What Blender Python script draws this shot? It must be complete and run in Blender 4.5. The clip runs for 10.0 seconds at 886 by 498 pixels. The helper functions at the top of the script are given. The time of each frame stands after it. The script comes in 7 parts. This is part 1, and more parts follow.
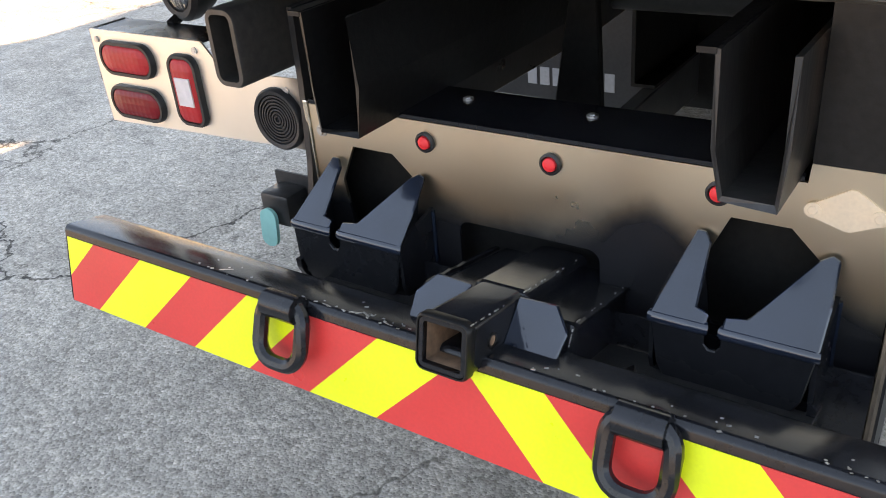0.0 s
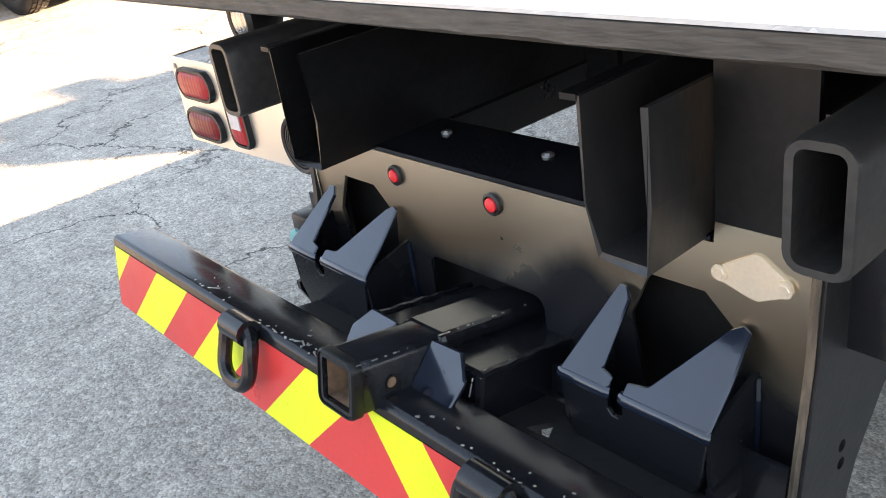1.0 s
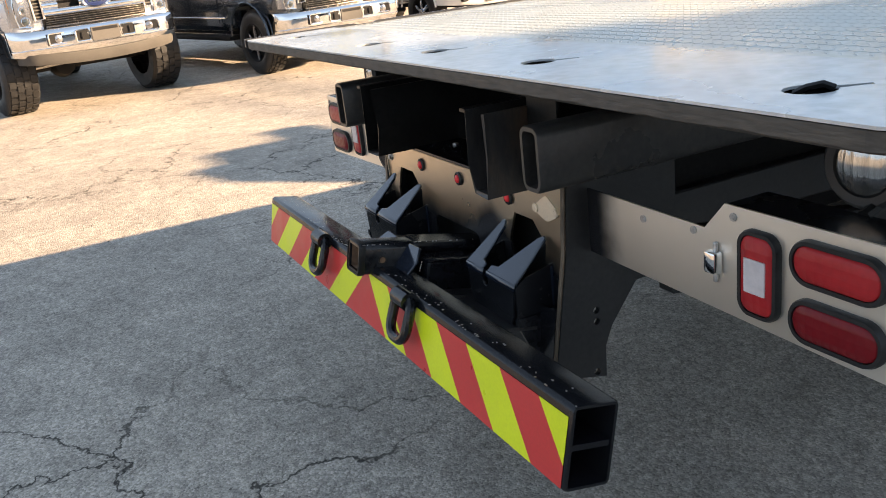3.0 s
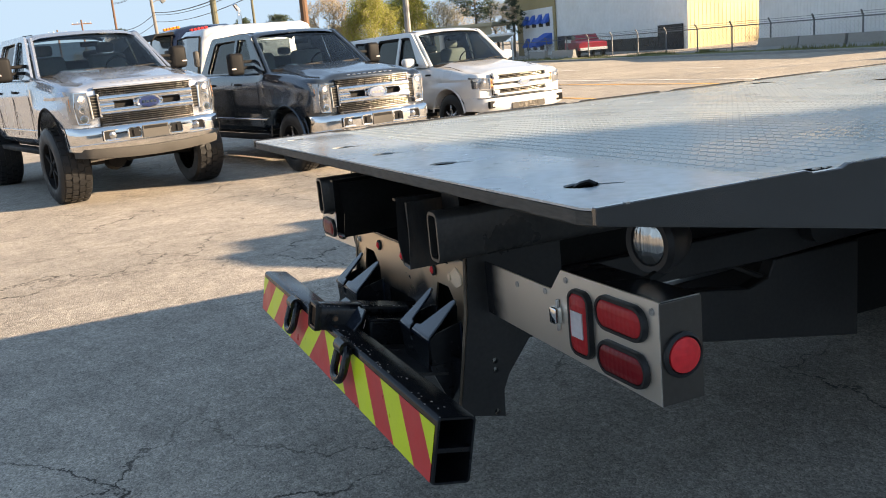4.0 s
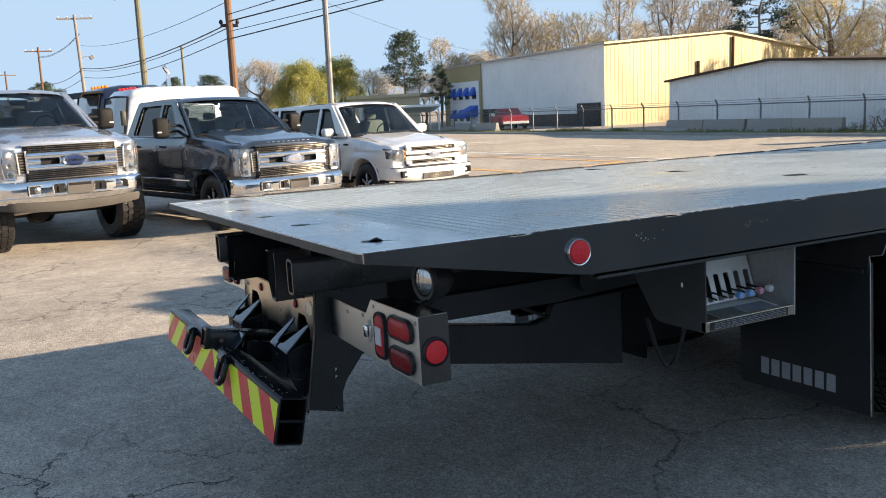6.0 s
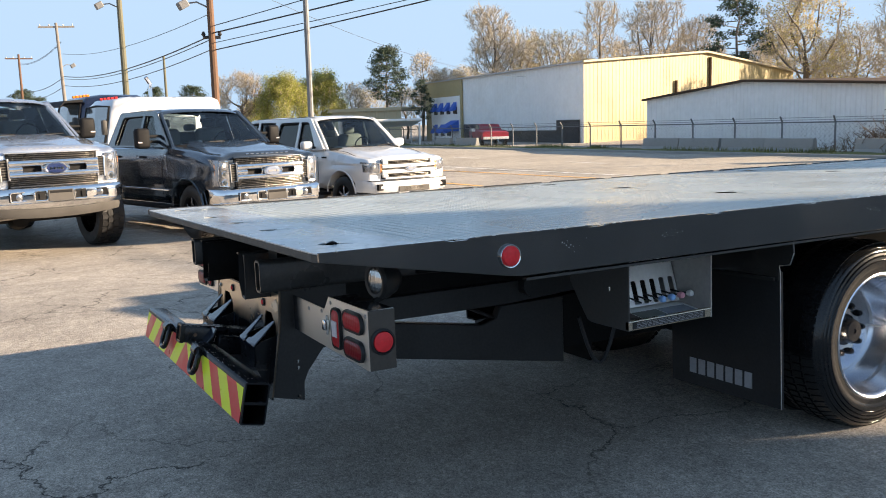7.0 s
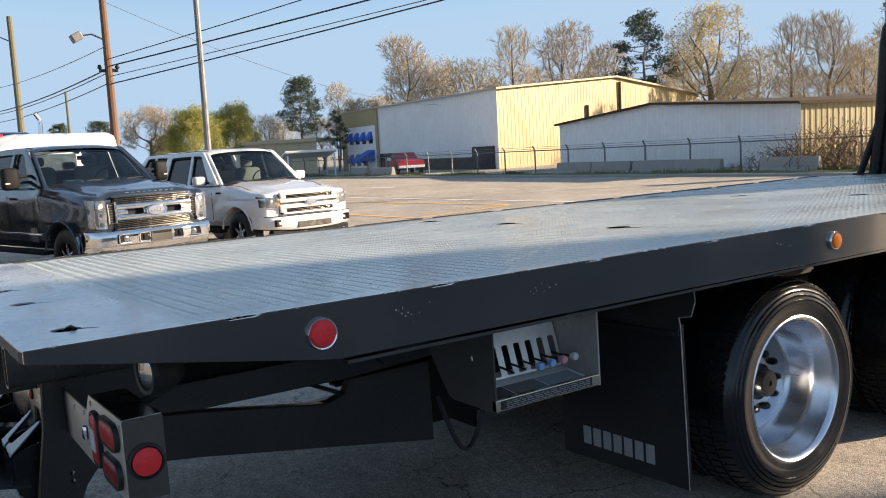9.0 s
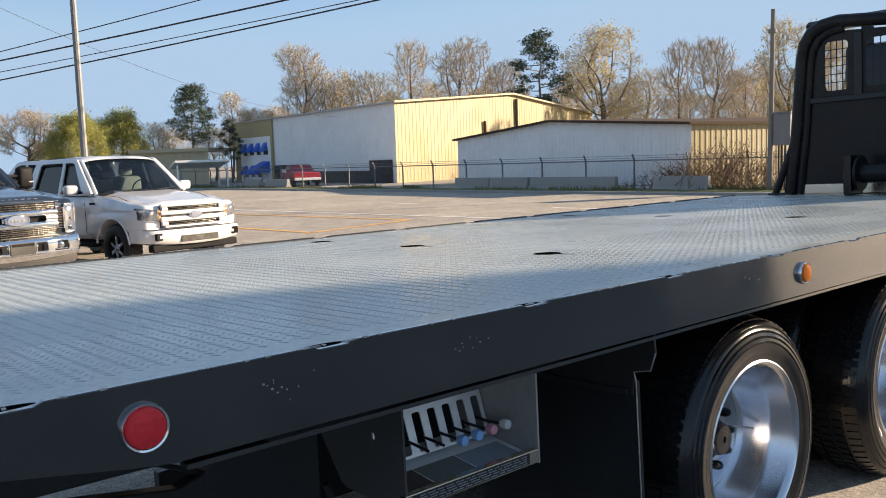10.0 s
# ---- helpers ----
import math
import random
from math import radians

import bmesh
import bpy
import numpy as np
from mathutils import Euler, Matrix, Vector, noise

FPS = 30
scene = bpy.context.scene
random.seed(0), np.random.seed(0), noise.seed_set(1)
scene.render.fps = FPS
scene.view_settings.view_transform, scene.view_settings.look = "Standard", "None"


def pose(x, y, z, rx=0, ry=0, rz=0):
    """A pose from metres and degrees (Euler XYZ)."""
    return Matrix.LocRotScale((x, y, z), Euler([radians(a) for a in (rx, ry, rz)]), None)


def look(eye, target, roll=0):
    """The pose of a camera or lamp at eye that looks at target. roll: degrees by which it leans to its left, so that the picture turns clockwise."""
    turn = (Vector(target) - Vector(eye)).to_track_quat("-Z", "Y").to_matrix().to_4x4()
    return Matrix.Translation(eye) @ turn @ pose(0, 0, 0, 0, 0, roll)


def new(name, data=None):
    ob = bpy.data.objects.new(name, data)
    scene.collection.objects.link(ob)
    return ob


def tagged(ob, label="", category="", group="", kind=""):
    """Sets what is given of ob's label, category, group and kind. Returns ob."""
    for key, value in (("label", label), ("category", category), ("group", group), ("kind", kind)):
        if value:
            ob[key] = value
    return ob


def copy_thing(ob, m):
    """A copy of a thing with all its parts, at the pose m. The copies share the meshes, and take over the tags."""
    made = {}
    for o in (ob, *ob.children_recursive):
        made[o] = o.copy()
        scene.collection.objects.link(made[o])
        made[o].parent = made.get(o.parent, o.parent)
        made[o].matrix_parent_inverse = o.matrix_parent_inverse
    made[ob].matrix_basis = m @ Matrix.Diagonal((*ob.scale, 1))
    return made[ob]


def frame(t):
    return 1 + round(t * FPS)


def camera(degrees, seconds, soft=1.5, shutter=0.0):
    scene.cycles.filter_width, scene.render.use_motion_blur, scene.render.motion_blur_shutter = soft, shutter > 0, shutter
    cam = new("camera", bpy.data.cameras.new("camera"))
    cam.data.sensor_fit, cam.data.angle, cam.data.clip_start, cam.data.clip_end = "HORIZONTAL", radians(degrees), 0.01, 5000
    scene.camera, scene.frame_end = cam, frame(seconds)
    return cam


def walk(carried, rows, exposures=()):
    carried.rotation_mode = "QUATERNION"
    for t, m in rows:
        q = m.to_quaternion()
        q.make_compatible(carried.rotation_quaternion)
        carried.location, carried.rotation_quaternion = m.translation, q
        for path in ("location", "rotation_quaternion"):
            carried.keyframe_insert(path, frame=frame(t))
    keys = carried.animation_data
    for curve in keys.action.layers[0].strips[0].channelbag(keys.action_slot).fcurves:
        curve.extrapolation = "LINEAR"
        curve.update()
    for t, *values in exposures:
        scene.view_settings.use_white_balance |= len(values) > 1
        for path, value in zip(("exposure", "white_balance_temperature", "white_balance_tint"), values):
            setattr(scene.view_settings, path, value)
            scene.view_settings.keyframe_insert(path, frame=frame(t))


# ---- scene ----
cam = camera(54.8, 10.0, 1.0)
PATH = [
    (0, (0.486, -0.835, 1.266), (-0.523, 0.585, 0.284), -3.9),
    (0.5, (0.602, -0.663, 1.272), (-0.637, 0.581, 0.313), -5.6),
    (1, (0.768, -0.552, 1.258), (-0.641, 0.533, 0.343), -8.6),
    (1.5, (0.951, -0.616, 1.254), (-0.544, 0.385, 0.382), -10.6),
    (2, (1.218, -0.689, 1.307), (-0.345, 0.233, 0.466), -9.7),
    (3.5, (2.056, -0.739, 1.342), (0.293, 0.01, 0.769), -5.0),
    (4, (2.326, -0.687, 1.369), (0.527, 0.056, 0.91), -5.1),
    (4.5, (2.581, -0.677, 1.398), (0.767, 0.068, 1.006), -6.1),
    (5, (2.786, -0.755, 1.412), (0.989, 0.049, 1.058), -6.4),
    (5.5, (2.991, -0.766, 1.439), (1.224, 0.107, 1.102), -4.0),
    (7, (3.556, -0.865, 1.475), (1.827, 0.097, 1.185), -1.6),
    (7.5, (3.621, -0.757, 1.48), (1.901, 0.226, 1.2), -0.4),
    (8, (3.606, -0.614, 1.473), (1.874, 0.346, 1.193), 0.4),
    (8.5, (3.374, -0.441, 1.473), (1.666, 0.565, 1.206), -1.0),
    (9, (3.121, -0.242, 1.472), (1.48, 0.878, 1.24), -3.1),
    (9.5, (2.864, 0.031, 1.467), (1.287, 1.243, 1.257), -2.6),
    (10, (2.569, 0.149, 1.449), (1.075, 1.462, 1.239), -1.9),
]
EXPOSURES = [(0.0, 3.43, 10900, 24), (1.0, 3.5, 10500, 22), (2.0, 2.93, 10700, 24), (3.5, 1.92, 9200, 17), (5.0, 1.43, 7900, 13), (7.0, 1.6, 7800, 14), (8.5, 1.46, 7800, 14), (10.0, 1.26, 7650, 15)]
walk(cam, [(t, look(eye, target, roll)) for t, eye, target, roll in PATH], EXPOSURES)

# ---- light ----
SUN_WAY = Vector((1.48, 2.73, 1.0)).normalized()
world = bpy.data.worlds.new("sky")
scene.world = world
world.use_nodes = True
wn = world.node_tree.nodes
sky = wn.new("ShaderNodeTexSky")
sky.sky_type = "NISHITA"
sky.sun_disc = False
sky.sun_elevation = math.asin(SUN_WAY.z)
sky.sun_rotation = math.atan2(SUN_WAY.x, SUN_WAY.y)
sky.air_density, sky.dust_density, sky.ozone_density = 0.65, 0.0, 1.5
wn["Background"].inputs["Strength"].default_value = 0.096
cap = wn.new("ShaderNodeVectorMath")
cap.operation = "MINIMUM"
cap.inputs[1].default_value = (2.0, 2.95, 4.15)
even = wn.new("ShaderNodeMix")
even.data_type = "RGBA"
even.inputs["Factor"].default_value = 0.42
even.inputs["B"].default_value = (1.25, 2.3, 3.85, 1)
world.node_tree.links.new(sky.outputs[0], cap.inputs[0])
world.node_tree.links.new(cap.outputs[0], even.inputs["A"])
world.node_tree.links.new(even.outputs["Result"], wn["Background"].inputs["Color"])
sun = new("sun", bpy.data.lights.new("sun", "SUN"))
sun.data.energy, sun.data.angle, sun.data.color = 5.0, radians(0.55), (1.0, 0.89, 0.74)
sun.matrix_world = look(SUN_WAY * 60, (0, 0, 0))

# ---- materials ----
def mat(name, base, rough=0.5, metal=0.0, var=0.12, scale=6.0, bump=0.0, bscale=80.0, coat=0.0, dirt=None, dirt_amount=0.3, rvar=0.1, spec=0.5, stretch=(1, 1, 1)):
    """A surface with colour varied at two scales, uneven gloss, fine relief and optional dirt."""
    m = bpy.data.materials.new(name)
    m.use_nodes = True
    nt = m.node_tree
    n, l = nt.nodes, nt.links
    p = n["Principled BSDF"]
    p.inputs["Metallic"].default_value = metal
    p.inputs["Specular IOR Level"].default_value = spec
    p.inputs["Coat Weight"].default_value = coat
    p.inputs["Coat Roughness"].default_value = 0.06
    tc = n.new("ShaderNodeTexCoord")
    mp = n.new("ShaderNodeMapping")
    mp.inputs["Scale"].default_value = stretch
    l.new(tc.outputs["Object"], mp.inputs["Vector"])
    big = n.new("ShaderNodeTexNoise")
    big.inputs["Scale"].default_value, big.inputs["Detail"].default_value = scale, 6.0
    fine = n.new("ShaderNodeTexNoise")
    fine.inputs["Scale"].default_value, fine.inputs["Detail"].default_value = bscale, 4.0
    for q in (big, fine):
        l.new(mp.outputs[0], q.inputs["Vector"])
    add = n.new("ShaderNodeMath")
    add.operation = "ADD"
    l.new(big.outputs[0], add.inputs[0])
    l.new(fine.outputs[0], add.inputs[1])
    r = n.new("ShaderNodeMapRange")
    r.inputs["From Min"].default_value, r.inputs["From Max"].default_value = 0.7, 1.3
    r.inputs["To Min"].default_value, r.inputs["To Max"].default_value = 1 - var, 1 + var
    l.new(add.outputs[0], r.inputs["Value"])
    mul = n.new("ShaderNodeVectorMath")
    mul.operation = "SCALE"
    mul.inputs[0].default_value = base
    l.new(r.outputs[0], mul.inputs["Scale"])
    out = mul.outputs[0]
    if dirt:
        dn = n.new("ShaderNodeTexNoise")
        dn.inputs["Scale"].default_value, dn.inputs["Detail"].default_value, dn.inputs["Roughness"].default_value = scale * 0.6, 8.0, 0.7
        l.new(mp.outputs[0], dn.inputs["Vector"])
        dr = n.new("ShaderNodeMapRange")
        dr.inputs["From Min"].default_value, dr.inputs["From Max"].default_value = 0.5, 0.75
        dr.inputs["To Max"].default_value = dirt_amount
        l.new(dn.outputs[0], dr.inputs["Value"])
        mx = n.new("ShaderNodeMix")
        mx.data_type = "RGBA"
        mx.inputs["B"].default_value = (*dirt, 1)
        l.new(dr.outputs[0], mx.inputs["Factor"])
        l.new(out, mx.inputs["A"])
        out = mx.outputs["Result"]
    l.new(out, p.inputs["Base Color"])
    rr = n.new("ShaderNodeMapRange")
    rr.inputs["From Min"].default_value, rr.inputs["From Max"].default_value = 0.3, 0.7
    rr.inputs["To Min"].default_value, rr.inputs["To Max"].default_value = max(0.02, rough - rvar), min(1, rough + rvar)
    l.new(big.outputs[0], rr.inputs["Value"])
    l.new(rr.outputs[0], p.inputs["Roughness"])
    if bump:
        b = n.new("ShaderNodeBump")
        b.inputs["Strength"].default_value, b.inputs["Distance"].default_value = min(1, bump), 0.004
        l.new(fine.outputs[0], b.inputs["Height"])
        l.new(b.outputs[0], p.inputs["Normal"])
    return m


def asphalt(name, base, crack=0.45):
    """Weathered asphalt: pale and dark stones, patches, wandering cracks."""
    m = bpy.data.materials.new(name)
    m.use_nodes = True
    n, l = m.node_tree.nodes, m.node_tree.links
    p = n["Principled BSDF"]
    p.inputs["Roughness"].default_value = 0.88
    p.inputs["Specular IOR Level"].default_value = 0.25
    tc = n.new("ShaderNodeTexCoord")

    def noise_at(scale, detail=5.0, rough=0.6):
        q = n.new("ShaderNodeTexNoise")
        q.inputs["Scale"].default_value, q.inputs["Detail"].default_value, q.inputs["Roughness"].default_value = scale, detail, rough
        l.new(tc.outputs["Object"], q.inputs["Vector"])
        return q

    def ranged(src, a, b, c, d):
        q = n.new("ShaderNodeMapRange")
        for key, v in zip(("From Min", "From Max", "To Min", "To Max"), (a, b, c, d)):
            q.inputs[key].default_value = v
        l.new(src, q.inputs["Value"])
        return q.outputs[0]

    def times(a, b):
        q = n.new("ShaderNodeMath")
        q.operation = "MULTIPLY"
        l.new(a, q.inputs[0])
        l.new(b, q.inputs[1])
        return q.outputs[0]

    stones = n.new("ShaderNodeTexVoronoi")
    stones.inputs["Scale"].default_value = 150.0
    l.new(tc.outputs["Object"], stones.inputs["Vector"])
    sep = n.new("ShaderNodeSeparateColor")
    l.new(stones.outputs["Color"], sep.inputs[0])
    tone = ranged(sep.outputs[0], 0, 1, 0.66, 1.34)
    tone = times(tone, ranged(noise_at(0.35).outputs[0], 0.3, 0.7, 0.82, 1.18))
    tone = times(tone, ranged(noise_at(3.0, 8.0, 0.7).outputs[0], 0.3, 0.7, 0.8, 1.2))
    tone = times(tone, ranged(noise_at(14.0, 6.0, 0.7).outputs[0], 0.3, 0.7, 0.8, 1.2))
    tone = times(tone, ranged(noise_at(45.0, 8.0, 0.75).outputs[0], 0.3, 0.7, 0.64, 1.36))
    spot = ranged(noise_at(1.3, 3.0).outputs[0], 0.68, 0.76, 1.0, 0.85)
    tone = times(tone, spot)
    warp = noise_at(1.6, 6.0, 0.65)
    shift = n.new("ShaderNodeVectorMath")
    shift.operation = "MULTIPLY_ADD"
    shift.inputs[1].default_value = (0.7, 0.7, 0.7)
    l.new(warp.outputs["Color"], shift.inputs[0])
    l.new(tc.outputs["Object"], shift.inputs[2])
    cells = n.new("ShaderNodeTexVoronoi")
    cells.feature = "DISTANCE_TO_EDGE"
    cells.inputs["Scale"].default_value = 0.85
    l.new(shift.outputs[0], cells.inputs["Vector"])
    line = ranged(cells.outputs["Distance"], 0.0022, 0.0085, 1.0 - crack, 1.0)
    here = ranged(noise_at(0.5, 2.0).outputs[0], 0.4, 0.56, 0.0, 1.0)
    mixc = n.new("ShaderNodeMix")
    mixc.inputs["A"].default_value = 1.0
    l.new(here, mixc.inputs["Factor"])
    l.new(line, mixc.inputs["B"])
    tone = times(tone, mixc.outputs[0])
    small = n.new("ShaderNodeTexVoronoi")
    small.feature = "DISTANCE_TO_EDGE"
    small.inputs["Scale"].default_value = 4.2
    l.new(shift.outputs[0], small.inputs["Vector"])
    hair = ranged(small.outputs["Distance"], 0.004, 0.02, 1.0 - crack * 0.6, 1.0)
    axes = n.new("ShaderNodeSeparateXYZ")
    l.new(shift.outputs[0], axes.inputs[0])
    there = times(ranged(axes.outputs[0], -3.5, -1.0, 0.25, 1.0), ranged(noise_at(0.6, 4.0).outputs[0], 0.5, 0.62, 0.0, 1.0))
    mixh = n.new("ShaderNodeMix")
    mixh.inputs["A"].default_value = 1.0
    l.new(there, mixh.inputs["Factor"])
    l.new(hair, mixh.inputs["B"])
    tone = times(tone, mixh.outputs[0])
    mul = n.new("ShaderNodeVectorMath")
    mul.operation = "SCALE"
    mul.inputs[0].default_value = base
    l.new(tone, mul.inputs["Scale"])
    l.new(mul.outputs[0], p.inputs["Base Color"])
    b = n.new("ShaderNodeBump")
    b.inputs["Strength"].default_value, b.inputs["Distance"].default_value = 0.6, 0.005
    hb = times(ranged(stones.outputs["Distance"], 0, 0.8, 1.0, 0.2), mixc.outputs[0])
    l.new(hb, b.inputs["Height"])
    l.new(b.outputs[0], p.inputs["Normal"])
    return m


def lens_mat(name, colour):
    """Moulded plastic lens with a small prism relief."""
    m = mat(name, colour, 0.34, var=0.1, scale=30, coat=0.0, rvar=0.05, spec=0.22)
    n, l = m.node_tree.nodes, m.node_tree.links
    tc = n.new("ShaderNodeTexCoord")
    v = n.new("ShaderNodeTexVoronoi")
    v.inputs["Scale"].default_value = 70.0
    v.inputs["Randomness"].default_value = 0.1
    l.new(tc.outputs["Object"], v.inputs["Vector"])
    b = n.new("ShaderNodeBump")
    b.inputs["Strength"].default_value, b.inputs["Distance"].default_value = 0.35, 0.003
    l.new(v.outputs["Distance"], b.inputs["Height"])
    l.new(b.outputs[0], n["Principled BSDF"].inputs["Normal"])
    return m


def siding(name, base):
    m = mat(name, base, 0.45, var=0.06, scale=0.4, bscale=3.0, dirt=(0.5, 0.44, 0.33), dirt_amount=0.2)
    return m


M_ASPHALT = asphalt("asphalt_weathered", (0.36, 0.318, 0.272), 0.82)
M_ROAD = asphalt("asphalt_road", (0.38, 0.33, 0.27), 0.4)
M_BLACK = mat("black_enamel", (0.01, 0.0105, 0.0125), 0.19, var=0.3, scale=9, coat=0.05, spec=0.34, rvar=0.06, dirt=(0.028, 0.023, 0.02), dirt_amount=0.2, bump=0.03)
M_GLOSSBLACK = mat("black_gloss_sheet", (0.01, 0.0105, 0.012), 0.25, var=0.2, scale=9, bump=0.03, spec=0.24)
M_HOOK = mat("thick_black_enamel", (0.009, 0.015, 0.026), 0.12, var=0.3, scale=14, bump=0.1, bscale=22, spec=0.8, rvar=0.07, dirt=(0.03, 0.03, 0.03), dirt_amount=0.2)
M_BLACKDULL = mat("black_paint_dusty", (0.021, 0.02, 0.02), 0.36, var=0.3, scale=5, dirt=(0.042, 0.036, 0.032), dirt_amount=0.35, bump=0.1, spec=0.45)
M_RAW = mat("dark_rolled_steel", (0.007, 0.007, 0.007), 0.38, var=0.6, scale=6, dirt=(0.035, 0.031, 0.028), dirt_amount=0.3, bump=0.15, spec=0.3)
# blacker copy of the dusty paint: under-deck shade put into the colour
M_UNDERSHADE = mat("shade_black_underbody", (0.007, 0.0068, 0.0065), 0.6, var=0.4, scale=4, bump=0.1, spec=0.15)
M_RAWRUST = mat("rust_stained_black_steel", (0.024, 0.022, 0.021), 0.42, var=0.4, scale=9, dirt=(0.17, 0.09, 0.05), dirt_amount=0.6, bump=0.2, stretch=(1, 1, 0.35))
M_STEEL = mat("brushed_stainless", (0.67, 0.58, 0.465), 0.23, 1.0, var=0.05, scale=2.5, bscale=7, rvar=0.04)
M_BOXSTEEL = mat("satin_stainless", (0.82, 0.765, 0.685), 0.4, 0.95, var=0.04, scale=2.5, bscale=7, rvar=0.04)
M_BOXBLACK = mat("dusty_black_box_paint", (0.062, 0.058, 0.055), 0.35, var=0.15, scale=4, bump=0.05)
# darker copy of the box steel: the end's shade is in the colour
M_ENDPLATE = mat("shade_dark_steel_end", (0.12, 0.108, 0.098), 0.35, 0.85, var=0.08, scale=4)


def sprayed(m, axis, edge, soft, drop=0.0):
    """Black paint sprayed over bare sheet after welding, with a soft uneven edge along one axis."""
    n, l = m.node_tree.nodes, m.node_tree.links
    tc, sep, nz = n.new("ShaderNodeTexCoord"), n.new("ShaderNodeSeparateXYZ"), n.new("ShaderNodeTexNoise")
    l.new(tc.outputs["Object"], sep.inputs[0])
    l.new(tc.outputs["Object"], nz.inputs["Vector"])
    nz.inputs["Scale"].default_value, nz.inputs["Detail"].default_value = 7.0, 5.0

    def op(kind, a, b):
        q = n.new("ShaderNodeMath")
        q.operation = kind
        for i, v in enumerate((a, b)):
            if isinstance(v, float):
                q.inputs[i].default_value = v
            else:
                l.new(v, q.inputs[i])
        return q.outputs[0]

    along = op("ABSOLUTE", sep.outputs[axis], 0.0)
    along = op("ADD", along, op("MULTIPLY", op("SUBTRACT", nz.outputs[0], 0.5), soft * 2.2))
    if drop:
        r = n.new("ShaderNodeMapRange")
        r.inputs["From Min"].default_value, r.inputs["From Max"].default_value = 0.36, 0.43
        r.inputs["To Max"].default_value = drop
        l.new(sep.outputs["X"], r.inputs["Value"])
        along = op("ADD", along, r.outputs[0])
        # a cloud of paint beside the hitch
        off = op("MULTIPLY", op("SUBTRACT", sep.outputs["X"], 0.145), 15.0)
        puff = op("DIVIDE", -0.08, op("ADD", op("MULTIPLY", off, off), 1.0))
        along = op("ADD", along, puff)
    f = n.new("ShaderNodeMapRange")
    f.interpolation_type = "SMOOTHSTEP"
    f.inputs["From Min"].default_value, f.inputs["From Max"].default_value = edge - soft, edge + soft
    f.inputs["To Min"].default_value, f.inputs["To Max"].default_value = 1.0, 0.0
    l.new(along, f.inputs["Value"])
    paint = n.new("ShaderNodeBsdfPrincipled")
    paint.inputs["Base Color"].default_value = (0.012, 0.012, 0.0135, 1)
    paint.inputs["Roughness"].default_value = 0.27
    mix = n.new("ShaderNodeMixShader")
    l.new(f.outputs[0], mix.inputs[0])
    l.new(n["Principled BSDF"].outputs[0], mix.inputs[1])
    l.new(paint.outputs[0], mix.inputs[2])
    l.new(mix.outputs[0], n["Material Output"].inputs["Surface"])
    return m


M_PANEL = sprayed(mat("oversprayed_stainless", (0.68, 0.565, 0.43), 0.3, 1.0, var=0.05, scale=2.5, bscale=7, rvar=0.04), "Z", 0.695, 0.03, 0.02)
sprayed(M_BOXSTEEL, "X", 0.53, 0.04)
M_ALUM = mat("brushed_aluminium_sheet", (0.9, 0.89, 0.86), 0.45, 0.1, var=0.04, scale=5, bscale=100)
M_CHEEK = mat("dull_grey_sheet", (0.42, 0.4, 0.37), 0.5, 0.5, var=0.12, scale=5, bscale=60)
M_LEVERPLATE = mat("bright_stainless_sheet", (0.9, 0.88, 0.85), 0.4, 0.6, var=0.05, scale=4, bscale=60)
M_DECALS = [mat("brown_decal", (0.1, 0.07, 0.06), 0.5), mat("grey_green_decal", (0.17, 0.18, 0.16), 0.5), mat("blue_grey_decal", (0.3, 0.33, 0.36), 0.5)]
# flat near-black that stands for the shade inside the chain slots
M_SLOTSHADE = mat("painted_slot_shade", (0.003, 0.003, 0.003), 0.9, spec=0.0)
M_RAIL = mat("dusty_black_enamel", (0.024, 0.022, 0.0205), 0.15, var=0.3, scale=3, coat=1.0, spec=0.8, dirt=(0.07, 0.055, 0.045), dirt_amount=0.35, bump=0.03)
M_DIAMOND = mat("bare_brushed_aluminium", (0.86, 0.7, 0.53), 0.42, 0.5, var=0.06, scale=20, bscale=200)
M_EDGE = mat("worn_brown_steel_edge", (0.06, 0.048, 0.038), 0.6, 0.0, var=0.5, scale=6, bscale=60, stretch=(0.5, 3, 3), bump=0.4)
M_EDGERUST = mat("rust_brown_plate_edge", (0.13, 0.088, 0.058), 0.6, var=0.5, scale=12, bscale=60, stretch=(3, 3, 0.5), bump=0.4, dirt=(0.03, 0.025, 0.022), dirt_amount=0.6)
M_TUBE = mat("dusty_black_box_tube", (0.028, 0.0255, 0.0235), 0.36, var=0.4, scale=5, bump=0.15, dirt=(0.075, 0.065, 0.055), dirt_amount=0.35)
M_CHIP = mat("bare_scratched_steel", (0.5, 0.48, 0.46), 0.4, 0.8, var=0.3, scale=30)
M_DECK = mat("deck_grey_paint", (0.4, 0.425, 0.4), 0.26, 0.15, var=0.18, scale=1.6, bscale=50, dirt=(0.3, 0.27, 0.22), dirt_amount=0.35, bump=0.05, rvar=0.1)
M_TAIL = mat("tail_plate_worn", (0.48, 0.51, 0.525), 0.22, 0.3, var=0.2, scale=2.5, bscale=35, dirt=(0.42, 0.39, 0.33), dirt_amount=0.3, bump=0.04, rvar=0.1)
M_RUBBER = mat("black_rubber", (0.017, 0.017, 0.018), 0.45, var=0.25, scale=10, bump=0.15, dirt=(0.045, 0.04, 0.035), dirt_amount=0.2, spec=0.35)
M_TYRE = mat("tyre_rubber_dressed", (0.012, 0.012, 0.0125), 0.19, var=0.25, scale=8, bump=0.08, rvar=0.08, spec=0.45)
